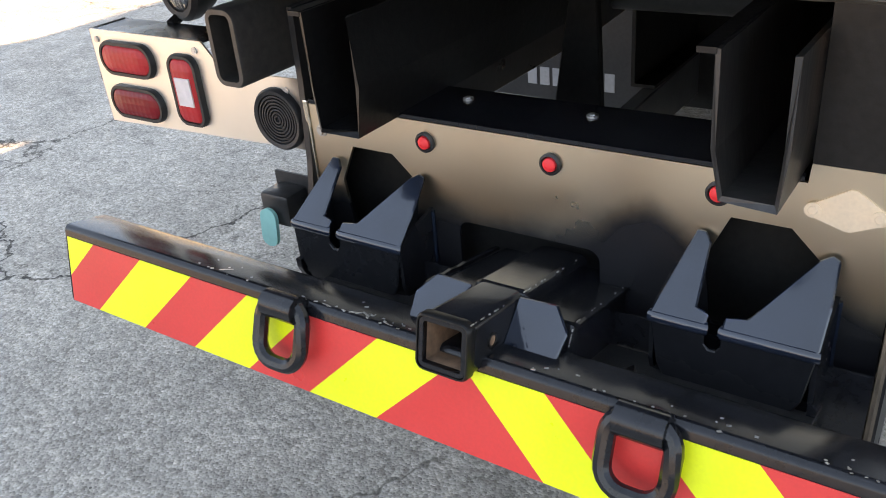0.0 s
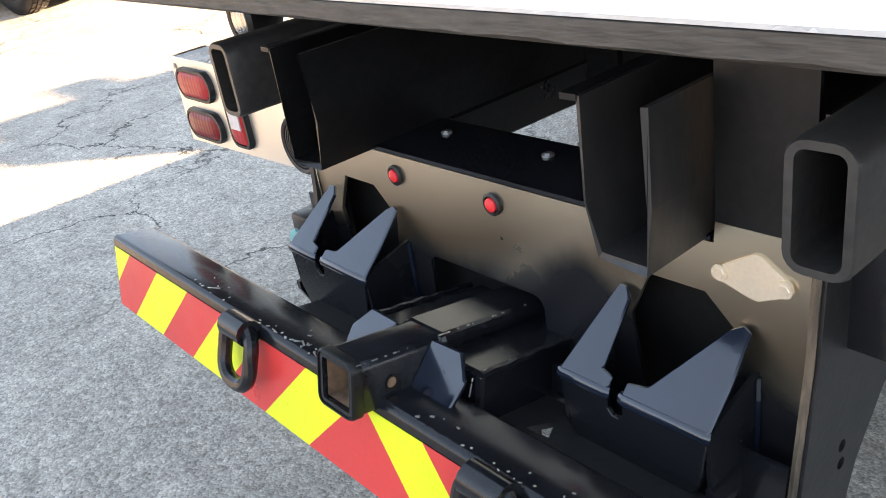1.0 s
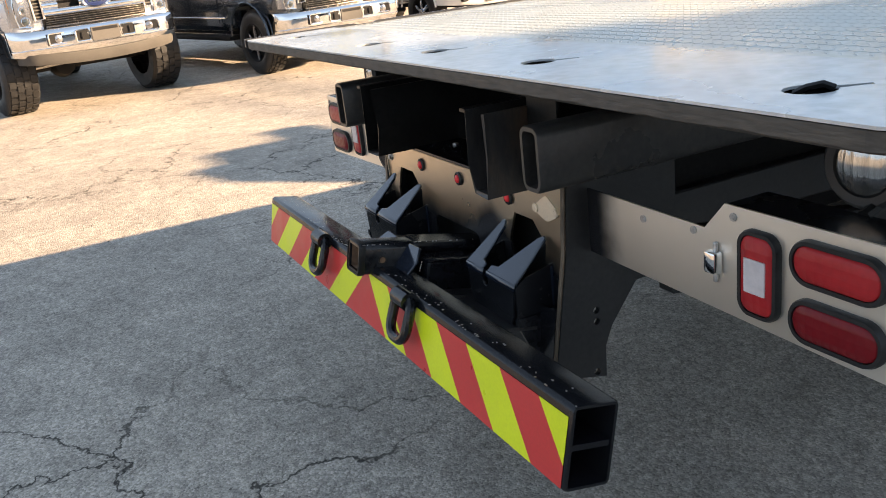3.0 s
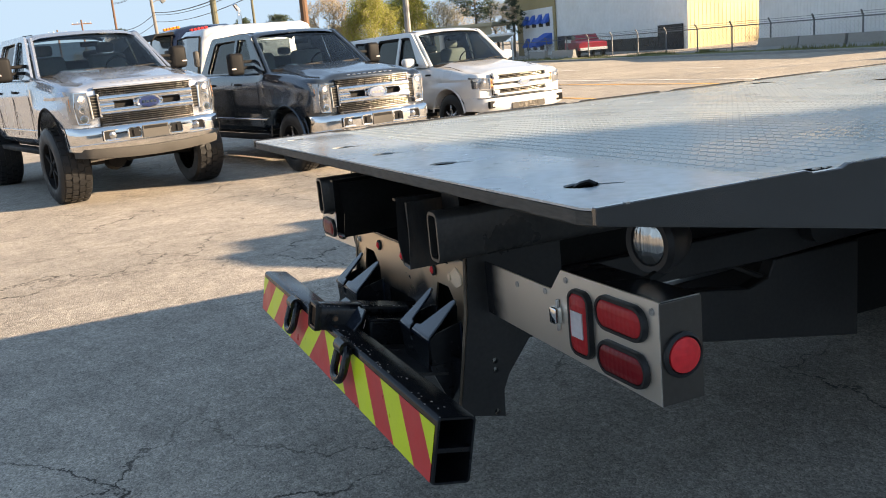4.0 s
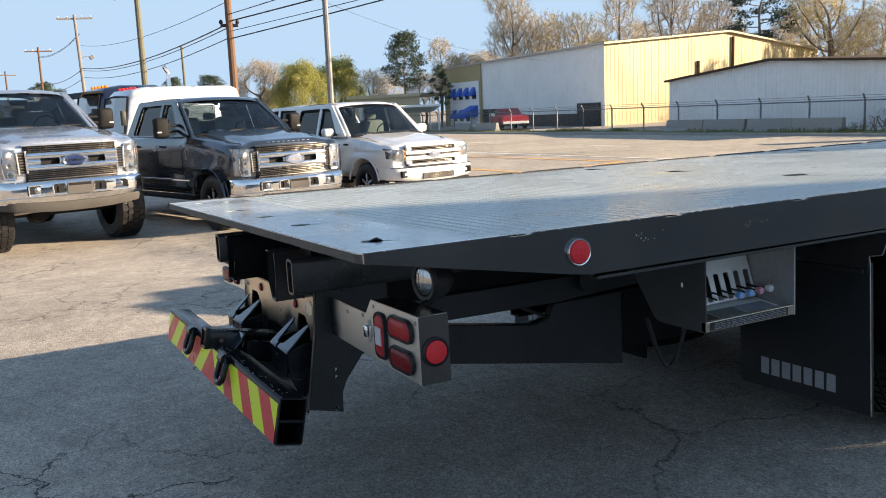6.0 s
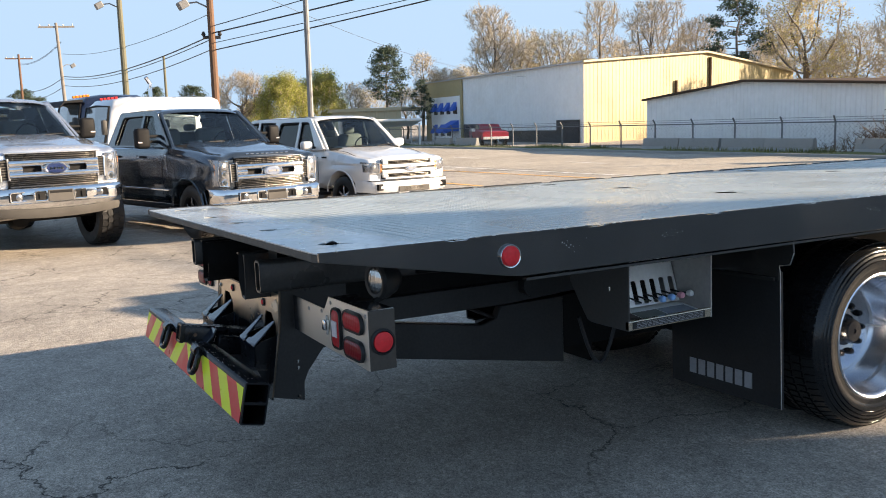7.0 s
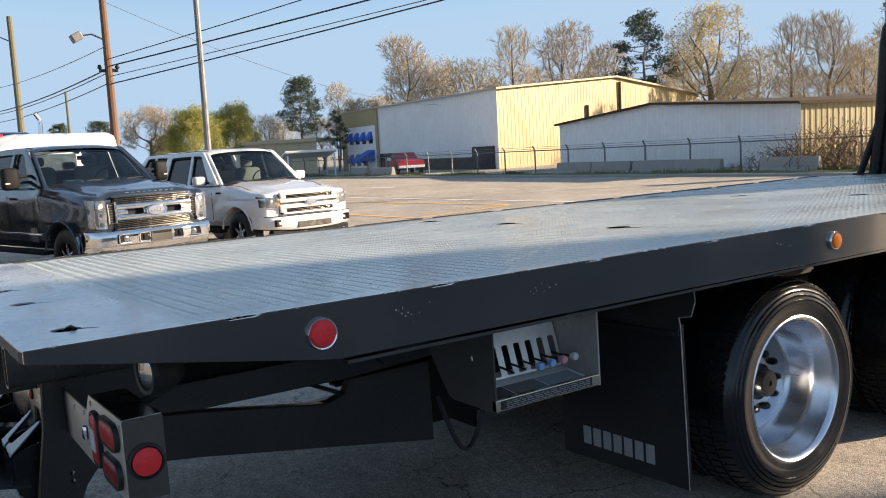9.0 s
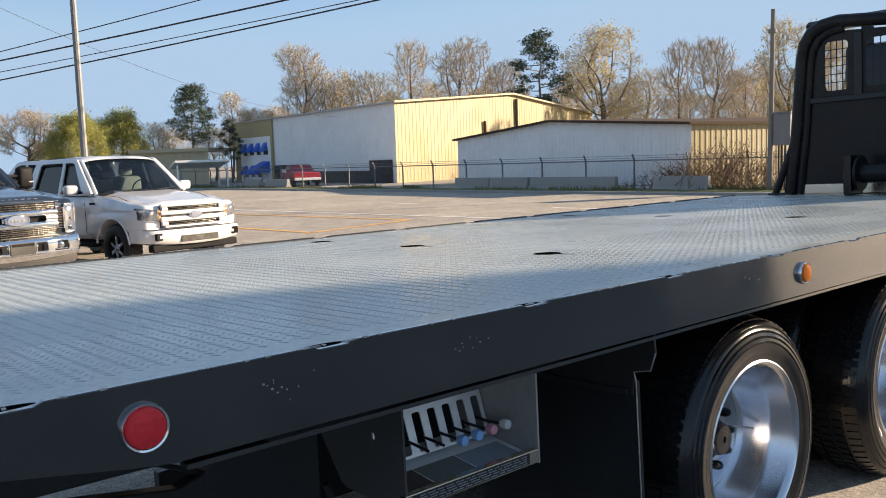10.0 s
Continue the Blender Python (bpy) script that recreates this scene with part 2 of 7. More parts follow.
M_ALLOY = mat("polished_alloy", (0.64, 0.66, 0.7), 0.22, 1.0, var=0.05, scale=6, rvar=0.06)
M_CHROME = mat("chrome", (0.8, 0.8, 0.8), 0.07, 1.0, var=0.03, rvar=0.03)
M_RED = lens_mat("red_lens", (0.46, 0.025, 0.028))
M_REDDARK = lens_mat("dark_red_lens", (0.2, 0.008, 0.012))
M_REDMARK = lens_mat("bright_red_lens", (0.9, 0.042, 0.048))
M_AMBER = lens_mat("amber_lens", (0.85, 0.2, 0.02))
M_CLEAR = lens_mat("clear_lens", (0.6, 0.54, 0.53))
M_WORKLENS = mat("ribbed_glass_over_reflector", (0.5, 0.5, 0.49), 0.12, 0.9, var=0.4, scale=25, stretch=(8, 1, 0.3), rvar=0.05, bump=1.0, bscale=14)
M_TAPER = mat("red_reflective_tape", (0.75, 0.045, 0.04), 0.35, var=0.05, scale=12, bscale=200)
M_TAPEY = mat("lime_reflective_tape", (0.75, 0.8, 0.03), 0.35, var=0.05, scale=12, bscale=200)
M_RUST = mat("rusty_steel", (0.2, 0.11, 0.065), 0.8, var=0.4, scale=30, bump=0.3)
M_TEAL = mat("teal_plastic", (0.2, 0.55, 0.5), 0.4, var=0.06)
M_BLUE = mat("blue_plastic", (0.25, 0.5, 0.85), 0.35)
M_PINK = mat("pink_plastic", (0.85, 0.36, 0.42), 0.35)
M_WHITE = mat("white_plastic", (0.8, 0.79, 0.76), 0.35, var=0.04)
M_GREYTEXT = mat("pale_grey_print", (0.27, 0.27, 0.28), 0.6)
M_GLASS = mat("dark_tinted_glass", (0.012, 0.016, 0.016), 0.04, var=0.05, coat=1.0, rvar=0.02, spec=0.9)


# ---- builders ----
def obj(name, bm, material, parent=None, smooth=False, angle=35):
    me = bpy.data.meshes.new(name)
    bmesh.ops.recalc_face_normals(bm, faces=bm.faces)
    if smooth:
        for f in bm.faces:
            f.smooth = True
        lim = radians(angle)
        for e in bm.edges:
            e.smooth = len(e.link_faces) == 2 and e.calc_face_angle(0) < lim
    bm.to_mesh(me)
    bm.free()
    me.materials.append(material)
    ob = new(name, me)
    if parent:
        ob.parent = parent
    return ob


def part(name, bm, material, parent, label="", smooth=False, angle=35):
    ob = obj(name, bm, material, parent, smooth, angle)
    if label:
        tagged(ob, label)
    return ob


def thing(name, label, category, m=None, group="", kind=""):
    e = new(name)
    e.empty_display_size = 0.2
    if m is not None:
        e.matrix_world = m
    return tagged(e, label, category, group, kind)


def box(x0, x1, y0, y1, z0, z1, bevel=0.0, bm=None, seg=2, m=None):
    b = bmesh.new()
    bmesh.ops.create_cube(b, size=1.0)
    for v in b.verts:
        v.co = Vector(((x0 + x1) / 2 + v.co.x * (x1 - x0), (y0 + y1) / 2 + v.co.y * (y1 - y0), (z0 + z1) / 2 + v.co.z * (z1 - z0)))
    if bevel:
        bmesh.ops.bevel(b, geom=b.edges[:], offset=bevel, segments=seg, affect="EDGES", profile=0.5)
    if m is not None:
        b.transform(m)
    return merge(bm, b)


def merge(into, b):
    if into is None:
        return b
    me = bpy.data.meshes.new("tmp")
    b.to_mesh(me)
    b.free()
    into.from_mesh(me)
    bpy.data.meshes.remove(me)
    return into


def plate(outline, holes, o, u, v, thick, bm=None, bevel=0.0):
    """A flat sheet with real holes: outlines in (u, v), laid at o, thickened along u x v."""
    b = bmesh.new()
    o, u, v = Vector(o), Vector(u), Vector(v)
    edges = []
    for ring in (outline, *holes):
        vs = [b.verts.new(o + u * p[0] + v * p[1]) for p in ring]
        edges += [b.edges.new((vs[i], vs[(i + 1) % len(vs)])) for i in range(len(vs))]
    bmesh.ops.triangle_fill(b, use_beauty=True, use_dissolve=False, edges=edges)
    w = u.cross(v).normalized() * thick
    for f in b.faces:
        if f.normal.dot(w) < 0:
            f.normal_flip()
    r = bmesh.ops.extrude_face_region(b, geom=b.faces[:])
    for g in r["geom"]:
        if isinstance(g, bmesh.types.BMVert):
            g.co += w
    bmesh.ops.dissolve_limit(b, angle_limit=0.01, verts=b.verts[:], edges=b.edges[:])
    if bevel:
        sharp = [e for e in b.edges if len(e.link_faces) == 2 and e.calc_face_angle(0) > 0.6]
        bmesh.ops.bevel(b, geom=sharp, offset=bevel, segments=1, affect="EDGES")
    return merge(bm, b)


def rounded(w, h, r, n=6, cx=0.0, cy=0.0):
    pts = []
    for k, (sx, sy) in enumerate(((1, 1), (-1, 1), (-1, -1), (1, -1))):
        for i in range(n + 1):
            a = (k + i / n) * math.pi / 2
            pts.append((cx + sx * (w / 2 - r) + r * math.cos(a), cy + sy * (h / 2 - r) + r * math.sin(a)))
    return pts


def ring_pts(r, n=24, cx=0.0, cy=0.0, squash=1.0):
    return [(cx + r * math.cos(2 * math.pi * i / n), cy + squash * r * math.sin(2 * math.pi * i / n)) for i in range(n)]


def lathe(profile, n=48, m=None, bm=None, closed=False):
    """Turns (radius, along) pairs round the local x axis."""
    b = bmesh.new()
    rows = []
    for r, a in profile:
        rows.append([b.verts.new((a, r * math.cos(2 * math.pi * i / n), r * math.sin(2 * math.pi * i / n))) for i in range(n)] if r > 1e-5 else [b.verts.new((a, 0, 0))])
    pairs = list(zip(rows, rows[1:])) + ([(rows[-1], rows[0])] if closed else [])
    for p, q in pairs:
        for i in range(n):
            j = (i + 1) % n
            vs = [p[i % len(p)], p[j % len(p)], q[j % len(q)], q[i % len(q)]]
            vs = list(dict.fromkeys(vs))
            if len(vs) > 2:
                b.faces.new(vs)
    if m is not None:
        b.transform(m)
    return merge(bm, b)


def sweep(path, r, n=8, bm=None, closed=False, taper=None):
    """A round bar along a path of points."""
    b = bmesh.new()
    pts = [Vector(p) for p in path]
    rows = []
    k = len(pts)
    prev = None
    for i, p in enumerate(pts):
        if closed:
            d = pts[(i + 1) % k] - pts[i - 1]
        else:
            d = pts[min(i + 1, k - 1)] - pts[max(i - 1, 0)]
        d.normalize()
        a = (prev - d * prev.dot(d)) if prev is not None else d.orthogonal()
        a.normalize()
        prev = a
        c = d.cross(a)
        rr = taper[i] if taper else r
        rows.append([b.verts.new(p + (a * math.cos(2 * math.pi * j / n) + c * math.sin(2 * math.pi * j / n)) * rr) for j in range(n)])
    for p, q in list(zip(rows, rows[1:])) + ([(rows[-1], rows[0])] if closed else []):
        for j in range(n):
            b.faces.new((p[j], p[(j + 1) % n], q[(j + 1) % n], q[j]))
    if not closed:
        b.faces.new(rows[0][::-1])
        b.faces.new(rows[-1])
    return merge(bm, b)


def loft(rows, bm=None, ring=True, caps=True):
    """Skin over rows of points of one length."""
    b = bmesh.new()
    vs = [[b.verts.new(p) for p in row] for row in rows]
    k = len(vs[0])
    for p, q in zip(vs, vs[1:]):
        for j in range(k if ring else k - 1):
            b.faces.new((p[j], p[(j + 1) % k], q[(j + 1) % k], q[j]))
    if caps and ring:
        b.faces.new(vs[0][::-1])
        b.faces.new(vs[-1])
    return merge(bm, b)


def bolt(p, axis, r=0.009, h=0.008, bm=None):
    """A hexagon head with its washer."""
    turn = Vector((1, 0, 0)).rotation_difference(Vector(axis)).to_matrix().to_4x4()
    m = Matrix.Translation(p) @ turn
    b = lathe([(0, 0.003), (r * 1.5, 0.003), (r * 1.5, 0.0), (0, 0)][::-1], 16, m)
    return merge(bm, lathe([(0, h), (r * 0.85, h), (r, h * 0.8), (r, 0.0)], 6, m, b))

# ---- ground ----
FALL = 0.17


def ground_z(x):
    t = min(1.0, max(0.0, (-x - 2.2) / 6.3))
    return -FALL * t * t * (3 - 2 * t)


b = bmesh.new()
xs = [-1800, -400, -120, -60, -30, -15, -10] + [-8.6 + 0.4 * i for i in range(17)] + [0, 6, 20, 60, 200, 1800]
ys = [-1800, -200, -40, -10, 0, 10, 40, 120, 400, 1800]
grid = [[b.verts.new((x, y, ground_z(x))) for y in ys] for x in xs]
for p, q in zip(grid, grid[1:]):
    for j in range(len(ys) - 1):
        b.faces.new((p[j], q[j], q[j + 1], p[j + 1]))
tagged(obj("ground", b, M_ASPHALT, smooth=True), "cracked weathered grey asphalt lot with pale stones", "ground", kind="structure")

# loose crumbs of stone and dirt on the asphalt
M_CRUMB = mat("loose_stone_crumbs", (0.2, 0.175, 0.15), 0.9, var=0.8, scale=9)
rng = np.random.default_rng(77)
vs, fs = [], []
for _ in range(1500):
    cx, cy = rng.uniform(-5.0, 4.2), rng.uniform(-1.2, 3.2)
    if rng.random() < 0.4:
        cx, cy = 0.9 + 1.1 * rng.normal(), 0.3 + 0.5 * rng.normal()
    r = 0.0018 + 0.0032 * rng.random() ** 3
    k = len(vs)
    z = ground_z(cx) + r * 0.3
    for dx, dy, dz in ((1, 0, 0), (0, 1, 0), (-1, 0, 0), (0, -1, 0), (0, 0, 0.8), (0, 0, -0.8)):
        q = r * rng.uniform(0.6, 1.4)
        vs.append((cx + dx * q, cy + dy * q, z + dz * q))
    fs += [(k + a, k + (a + 1) % 4, k + 4) for a in range(4)] + [(k + (a + 1) % 4, k + a, k + 5) for a in range(4)]
me = bpy.data.meshes.new("loose_stones")
me.from_pydata(vs, [], fs)
me.materials.append(M_CRUMB)
tagged(new("loose_stones", me), "small loose stone crumbs scattered on the asphalt", "gravel", kind="stuff")

# ---- tow truck ----
truck = thing("tow_truck", "black flatbed tow truck with grey tread-plate deck, parked", "tow truck", pose(0, 0, -0.038, 0, -1.4, 0))
DECK_Z, DECK_X, DECK_L = 1.12, 1.295, 6.95


def keyhole(x, y, turn=0.0, s=1.0):
    """A chain hole with its slit, as an outline."""
    pts = []
    for i in range(14):
        a = radians(14) + i * radians(332) / 13
        pts.append((0.042 * math.cos(a), 0.042 * math.sin(a)))
    pts += [(0.095, -0.006), (0.095, 0.006)]
    c, q = math.cos(turn), math.sin(turn)
    return [(x + s * (c * u - q * v), y + s * (q * u + c * v)) for u, v in pts]


holes_tail = [keyhole(x, 0.125, radians(60), 0.8) for x in (-1.06, -0.41, 0.0, 0.44, 1.06)]
tail_in = 0.335
bm = plate([(-1.285, 0.012), (-1.25, 0), (1.25, 0), (1.285, 0.012), (1.285, tail_in), (-1.285, tail_in)], holes_tail, (0, 0, DECK_Z - 0.004), (1, 0, 0), (0, 1, 0), 0.004)
tail = part("tail_plate", bm, M_TAIL, truck, "worn grey steel tail plate with keyhole chain slots")
rr = random.Random(9)
rows = []
for i in range(61):
    x = -1.283 + 2.566 * i / 60
    e = 0.012 * max(0, (abs(x) - 1.25) / 0.035)
    j = rr.uniform(-0.0012, 0.0012)
    rows.append([(x, 0.004 + e, 1.1155), (x, -0.0012 + e + j, 1.1145), (x, -0.0015 + e + j, 1.094 + j), (x, 0.006 + e, 1.089), (x, 0.03 + e, 1.093)])
part("tail_edge", loft(rows), M_EDGE, tail, "brown worn steel edge under the tail plate")
# black sheet just under the tail plate paints the slots' inner shade
part("slot_shade_sheet", box(-1.2, 1.2, 0.06, 0.235, 1.1105, 1.1125), M_SLOTSHADE, tail)
holes_deck = [keyhole(x, y, 0.12, 1.3) for x, y in ((-0.32, 2.53), (0.5, 2.5), (-0.32, 4.45), (0.5, 4.42), (-1.05, 2.53), (-1.05, 4.45))]
holes_deck += [[(s * 1.258 + 0.016 * math.cos(a), y + 0.05 * math.sin(a)) for a in [2 * math.pi * i / 12 for i in range(12)]] for s in (1, -1) for y in [0.46 + 0.5553 * k for k in range(12)] if y < 6.8]
bm = plate([(-1.285, tail_in), (1.285, tail_in), (1.285, DECK_L), (-1.285, DECK_L)], holes_deck, (0, 0, DECK_Z - 0.0075), (1, 0, 0), (0, 1, 0), 0.0035)
slot_y = ((-0.32, 2.53), (0.5, 2.5), (-0.32, 4.45), (0.5, 4.42), (-1.05, 2.53), (-1.05, 4.45))
deck = part("deck_floor", bm, M_DECK, truck, "grey-blue painted tread-plate floor")

# the same painted shade below the deck and side slots
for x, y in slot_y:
    part("slot_shade_sheet", box(x - 0.08, x + 0.13, y - 0.07, y + 0.07, DECK_Z - 0.0085, DECK_Z - 0.0046), M_SLOTSHADE, deck)
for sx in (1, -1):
    part("slot_shade_sheet", box(min(sx * 1.235, sx * 1.28), max(sx * 1.235, sx * 1.28), 0.35, 6.8, DECK_Z - 0.0085, DECK_Z - 0.0046), M_SLOTSHADE, deck)
# raised tread lozenges, alternating in two directions
verts, faces = [], []
rng = np.random.default_rng(4)
step_x, step_y = 0.027, 0.024
nx, ny = int(2.40 / step_x), int((DECK_L - 0.12 - tail_in - 0.04) / step_y)
shape = [(-1.0, 0.0, 0), (0.0, -1.0, 0), (1.0, 0.0, 0), (0.0, 1.0, 0), (-0.45, 0.0, 1), (0.45, 0.0, 1)]
fan = [(0, 1, 4), (1, 5, 4), (1, 2, 5), (2, 3, 5), (3, 4, 5), (3, 0, 4)]
for i in range(nx):
    for j in range(ny):
        cx, cy = -1.20 + (i + 0.25 + 0.5 * (j % 2)) * step_x, tail_in + 0.04 + (j + 0.5) * step_y
        a = radians(40 if j % 2 else -40)
        if any(math.hypot(cx - hx, cy - hy) < 0.068 or (0 < cx - hx < 0.138 and abs(cy - hy) < 0.026) for hx, hy in ((-0.32, 2.53), (0.5, 2.5), (-0.32, 4.45), (0.5, 4.42), (-1.05, 2.53), (-1.05, 4.45))):
            continue
        c, s = math.cos(a), math.sin(a)
        k = len(verts)
        for u, w, h in shape:
            px, py = u * 0.0135, w * 0.0042
            verts.append((cx + c * px - s * py, cy + s * px + c * py, DECK_Z - 0.0042 + 0.0012 * h))
        faces += [tuple(k + q for q in f) for f in fan]
me = bpy.data.meshes.new("tread_plate_relief")
me.from_pydata(verts, [], faces)
me.materials.append(M_DECK)
lz = new("tread_relief", me)
lz.parent = truck
tagged(lz, "raised steel tread lozenges", kind="stuff")

part("chain_hook", sweep([(1.035, 0.125, 1.112), (1.052, 0.129, 1.121), (1.072, 0.135, 1.126), (1.083, 0.141, 1.121)], 0.005, 6), M_RAW, tail, "dark steel chain hook end", True)

# side rails, deep behind the tapered tail
SIDE_Y = [0.46 + 0.5553 * i for i in range(12)]
RAIL = [(0.0, DECK_Z + 0.004), (0.0, 1.096), (0.64, 0.988), (0.70, 0.98), (DECK_L, 0.965), (DECK_L, DECK_Z + 0.004)]
for s in (1, -1):
    x = DECK_X if s > 0 else -DECK_X + 0.012
    top = [(DECK_L, DECK_Z + 0.004)]
    for y in reversed(SIDE_Y):
        top += [(y + 0.05, DECK_Z + 0.004), (y + 0.035, DECK_Z - 0.002), (y - 0.03, DECK_Z - 0.002), (y - 0.045, DECK_Z + 0.004)]
    outline = RAIL[:5] + top
    bm = plate(outline, [], (x - 0.012, 0, 0), (0, 1, 0), (0, 0, 1), 0.012, bevel=0.0015)
    xi = s * (DECK_X - 0.03)
    box(min(xi, s * DECK_X - s * 0.002), max(xi, s * DECK_X - s * 0.002), 0.72, DECK_L, 0.963, 0.972, bm=bm)
    rail = part("side_rail", bm, M_RAIL, truck, "glossy black side rail with chipped top edge")
    # bare chipped edge
    bm = bmesh.new()
    rr = random.Random(5 + s)
    for _ in range(120):
        y = rr.uniform(0.05, 6.6)
        if rr.random() < 0.55:
            y = rr.choice(SIDE_Y) + rr.uniform(-0.08, 0.08)
        w, h = rr.uniform(0.002, 0.014), rr.uniform(0.001, 0.003)
        bm = box(s * (DECK_X - 0.006), s * (DECK_X + 0.0008), y, y + w, DECK_Z + 0.0048 - h, DECK_Z + 0.0048, bm=bm)
    for _ in range(26):
        y, z = rr.choice((0.92, 1.35, 2.5)) + rr.gauss(0, 0.03), 1.065 + rr.gauss(0, 0.012)
        w = rr.uniform(0.001, 0.005)
        bm = box(s * DECK_X, s * (DECK_X + 0.0006), y, y + w, z, z + rr.uniform(0.001, 0.004), bm=bm)
    tagged(part("paint_chip", bm, M_CHIP, rail, "bare metal paint chips"), kind="stuff")

    def side_marker(y, z, r, lens, nm):
        flip = pose(s * DECK_X, y, z, 0, 0, 0 if s > 0 else 180)
        part("marker_bezel", lathe([(r * 1.2, 0), (r * 1.2, 0.008), (r * 1.13, 0.013), (r * 1.03, 0.012), (r * 1.0, 0.004)], 32, flip), M_CHROME, rail, "chrome marker bezel", True)
        part(nm, lathe([(r, 0.004), (r, 0.012), (r * 0.9, 0.018), (r * 0.5, 0.021), (0, 0.022)], 32, flip), lens, rail, "", True)

    side_marker(0.652, 1.052, 0.0335, M_REDMARK, "red_marker_lamp")
    side_marker(2.847, 1.048, 0.030, M_AMBER, "amber_marker_lamp")
    side_marker(5.1, 1.045, 0.030, M_AMBER, "amber_marker_lamp")

# underside: tail wedge, cross members and long sills
bm = loft([[(-1.27, 0.01, 1.1), (1.27, 0.01, 1.1), (1.27, 0.66, 1.0), (-1.27, 0.66, 1.0)], [(-1.27, 0.01, 1.106), (1.27, 0.01, 1.106), (1.27, 0.66, 1.007), (-1.27, 0.66, 1.007)]])
part("tail_underside", bm, M_BLACKDULL, truck)
for y in [0.85 + 0.62 * i for i in range(10)]:
    part("cross_member", box(-1.27, 1.27, y, y + 0.05, 0.985, 1.104, 0.004), M_UNDERSHADE, truck)
for x in (-0.53, 0.47):
    part("deck_sill", box(x - 0.02, x + 0.08, 0.7, DECK_L, 0.9, 1.0, 0.006), M_UNDERSHADE, truck)


# rail channels and slide tubes that end under the tail
def tube_section(x0, x1, z0, z1, y0, y1, wall, r, m=None):
    cx, cz = (x0 + x1) / 2, (z0 + z1) / 2
    out = [(cx + u, cz + v) for u, v in rounded(x1 - x0, z1 - z0, r, 4)]
    inn = [(cx + u, cz + v) for u, v in rounded(x1 - x0 - 2 * wall, z1 - z0 - 2 * wall, max(0.002, r - wall), 4)]
    e = 0.004
    mid = [(cx + (u - cx) * (1 - e / (x1 - x0)), cz + (v - cz) * (1 - e / (z1 - z0))) for u, v in out]
    rows = [[(u, y1, v) for u, v in out], [(u, y0 + e, v) for u, v in out], [(u, y0, v) for u, v in mid], [(u, y0, v) for u, v in inn], [(u, y1, v) for u, v in inn]]
    bm = loft(rows, caps=False)
    if m is not None:
        bm.transform(m)
    return bm


for x0, x1 in ((0.466, 0.53), (-0.545, -0.481)):
    part("slide_tube", tube_section(x0, x1, 0.893, 1.018, 0.055, 1.6, 0.01, 0.02), M_TUBE, truck, "rounded black steel box tube, open at the end", True, 50)
for x0, x1, tag in ((0.246, 0.336, 1), (-0.348, -0.254, -1)):
    rr = random.Random(int(x0 * 1000))
    w = 0.007
    rows = []
    prof = [(x0, 1.022), (x0 + 0.004, 0.91), (x0 + 0.016, 0.846), (x1 - 0.006, 0.846), (x1, 0.92), (x1, 1.022)]
    inner = [(x1 - w, 1.022), (x1 - w, 0.92), (x1 - w - 0.004, 0.853), (x0 + 0.016 + w * 0.6, 0.853), (x0 + 0.004 + w, 0.91), (x0 + w, 1.022)]
    ringp = prof + inner
    for y in (0.055, 0.2, 0.6, 1.6):
        rows.append([(u, y + (rr.uniform(-0.006, 0.006) if y < 0.1 else 0), v) for u, v in ringp])
    ch = part("deck_channel", loft(rows), M_RAWRUST if tag > 0 else M_RAW, truck, "bent black steel channel with ragged end")
    lip = box(x0 - 0.02, x0 + 0.002, 0.058, 1.6, 1.016, 1.023)
    part("channel_lip", lip, M_RAW, ch)

# brackets far under the deck, coloured darker for the shade there
part("under_deck_plate", box(-0.42, 0.42, 1.7, 1.72, 0.78, 0.985, 0.004), M_UNDERSHADE, truck)
part("cross_plate", box(-0.58, -0.05, 2.05, 2.07, 0.2, 0.78, 0.004), M_UNDERSHADE, truck)
part("under_deck_bracket", plate([(-0.235, 0.6), (-0.112, 0.6), (-0.13, 0.99), (-0.175, 0.99)], [], (0, 0.6, 0), (1, 0, 0), (0, 0, 1), 0.02, bevel=0.003), M_UNDERSHADE, truck)


# stainless rear panel with its openings
def hexhole(x0, x1, z):
    w = x1 - x0
    return [(x0 + 0.24 * w, z), (x0 + 0.18 * w, z + 0.1), (x0 + 0.32 * w, z + 0.165), (x0 + 0.68 * w, z + 0.165), (x0 + 0.9 * w, z + 0.12), (x0 + 0.8 * w, z)]


HOOKS = ((-0.434, -0.212), (0.187, 0.394))
PY = 0.152
cut = rounded(0.24, 0.1, 0.02, 4, -0.045, 0.637)
bm = plate([(-0.447, 0.50), (0.447, 0.50), (0.447, 0.868), (0.341, 0.868), (0.339, 0.843), (-0.447, 0.843)], [hexhole(*h, 0.615) for h in HOOKS] + [cut], (0, PY + 0.006, 0), (1, 0, 0), (0, 0, 1), 0.006)
panel = part("rear_panel", bm, M_PANEL, truck, "stainless rear panel with black overspray round the hooks")
bm = box(-0.447, 0.335, PY, 0.292, 0.8445, 0.8505)
part("panel_shelf", bm, M_BLACK, panel, "glossy black folded top shelf")
bm = sweep([(0.4555, 0.098, 0.474), (0.4555, 0.14, 0.74), (0.4555, 0.149, 0.87), (0.4555, 0.151, 0.995)], 0.0052, 6)
part("panel_edge", bm, M_EDGERUST, panel, "brown worn plate edge")
bm = box(-0.458, -0.4475, PY - 0.004, PY + 0.02, 0.50, 0.85, 0.003)
part("panel_edge", bm, M_STEEL, panel)
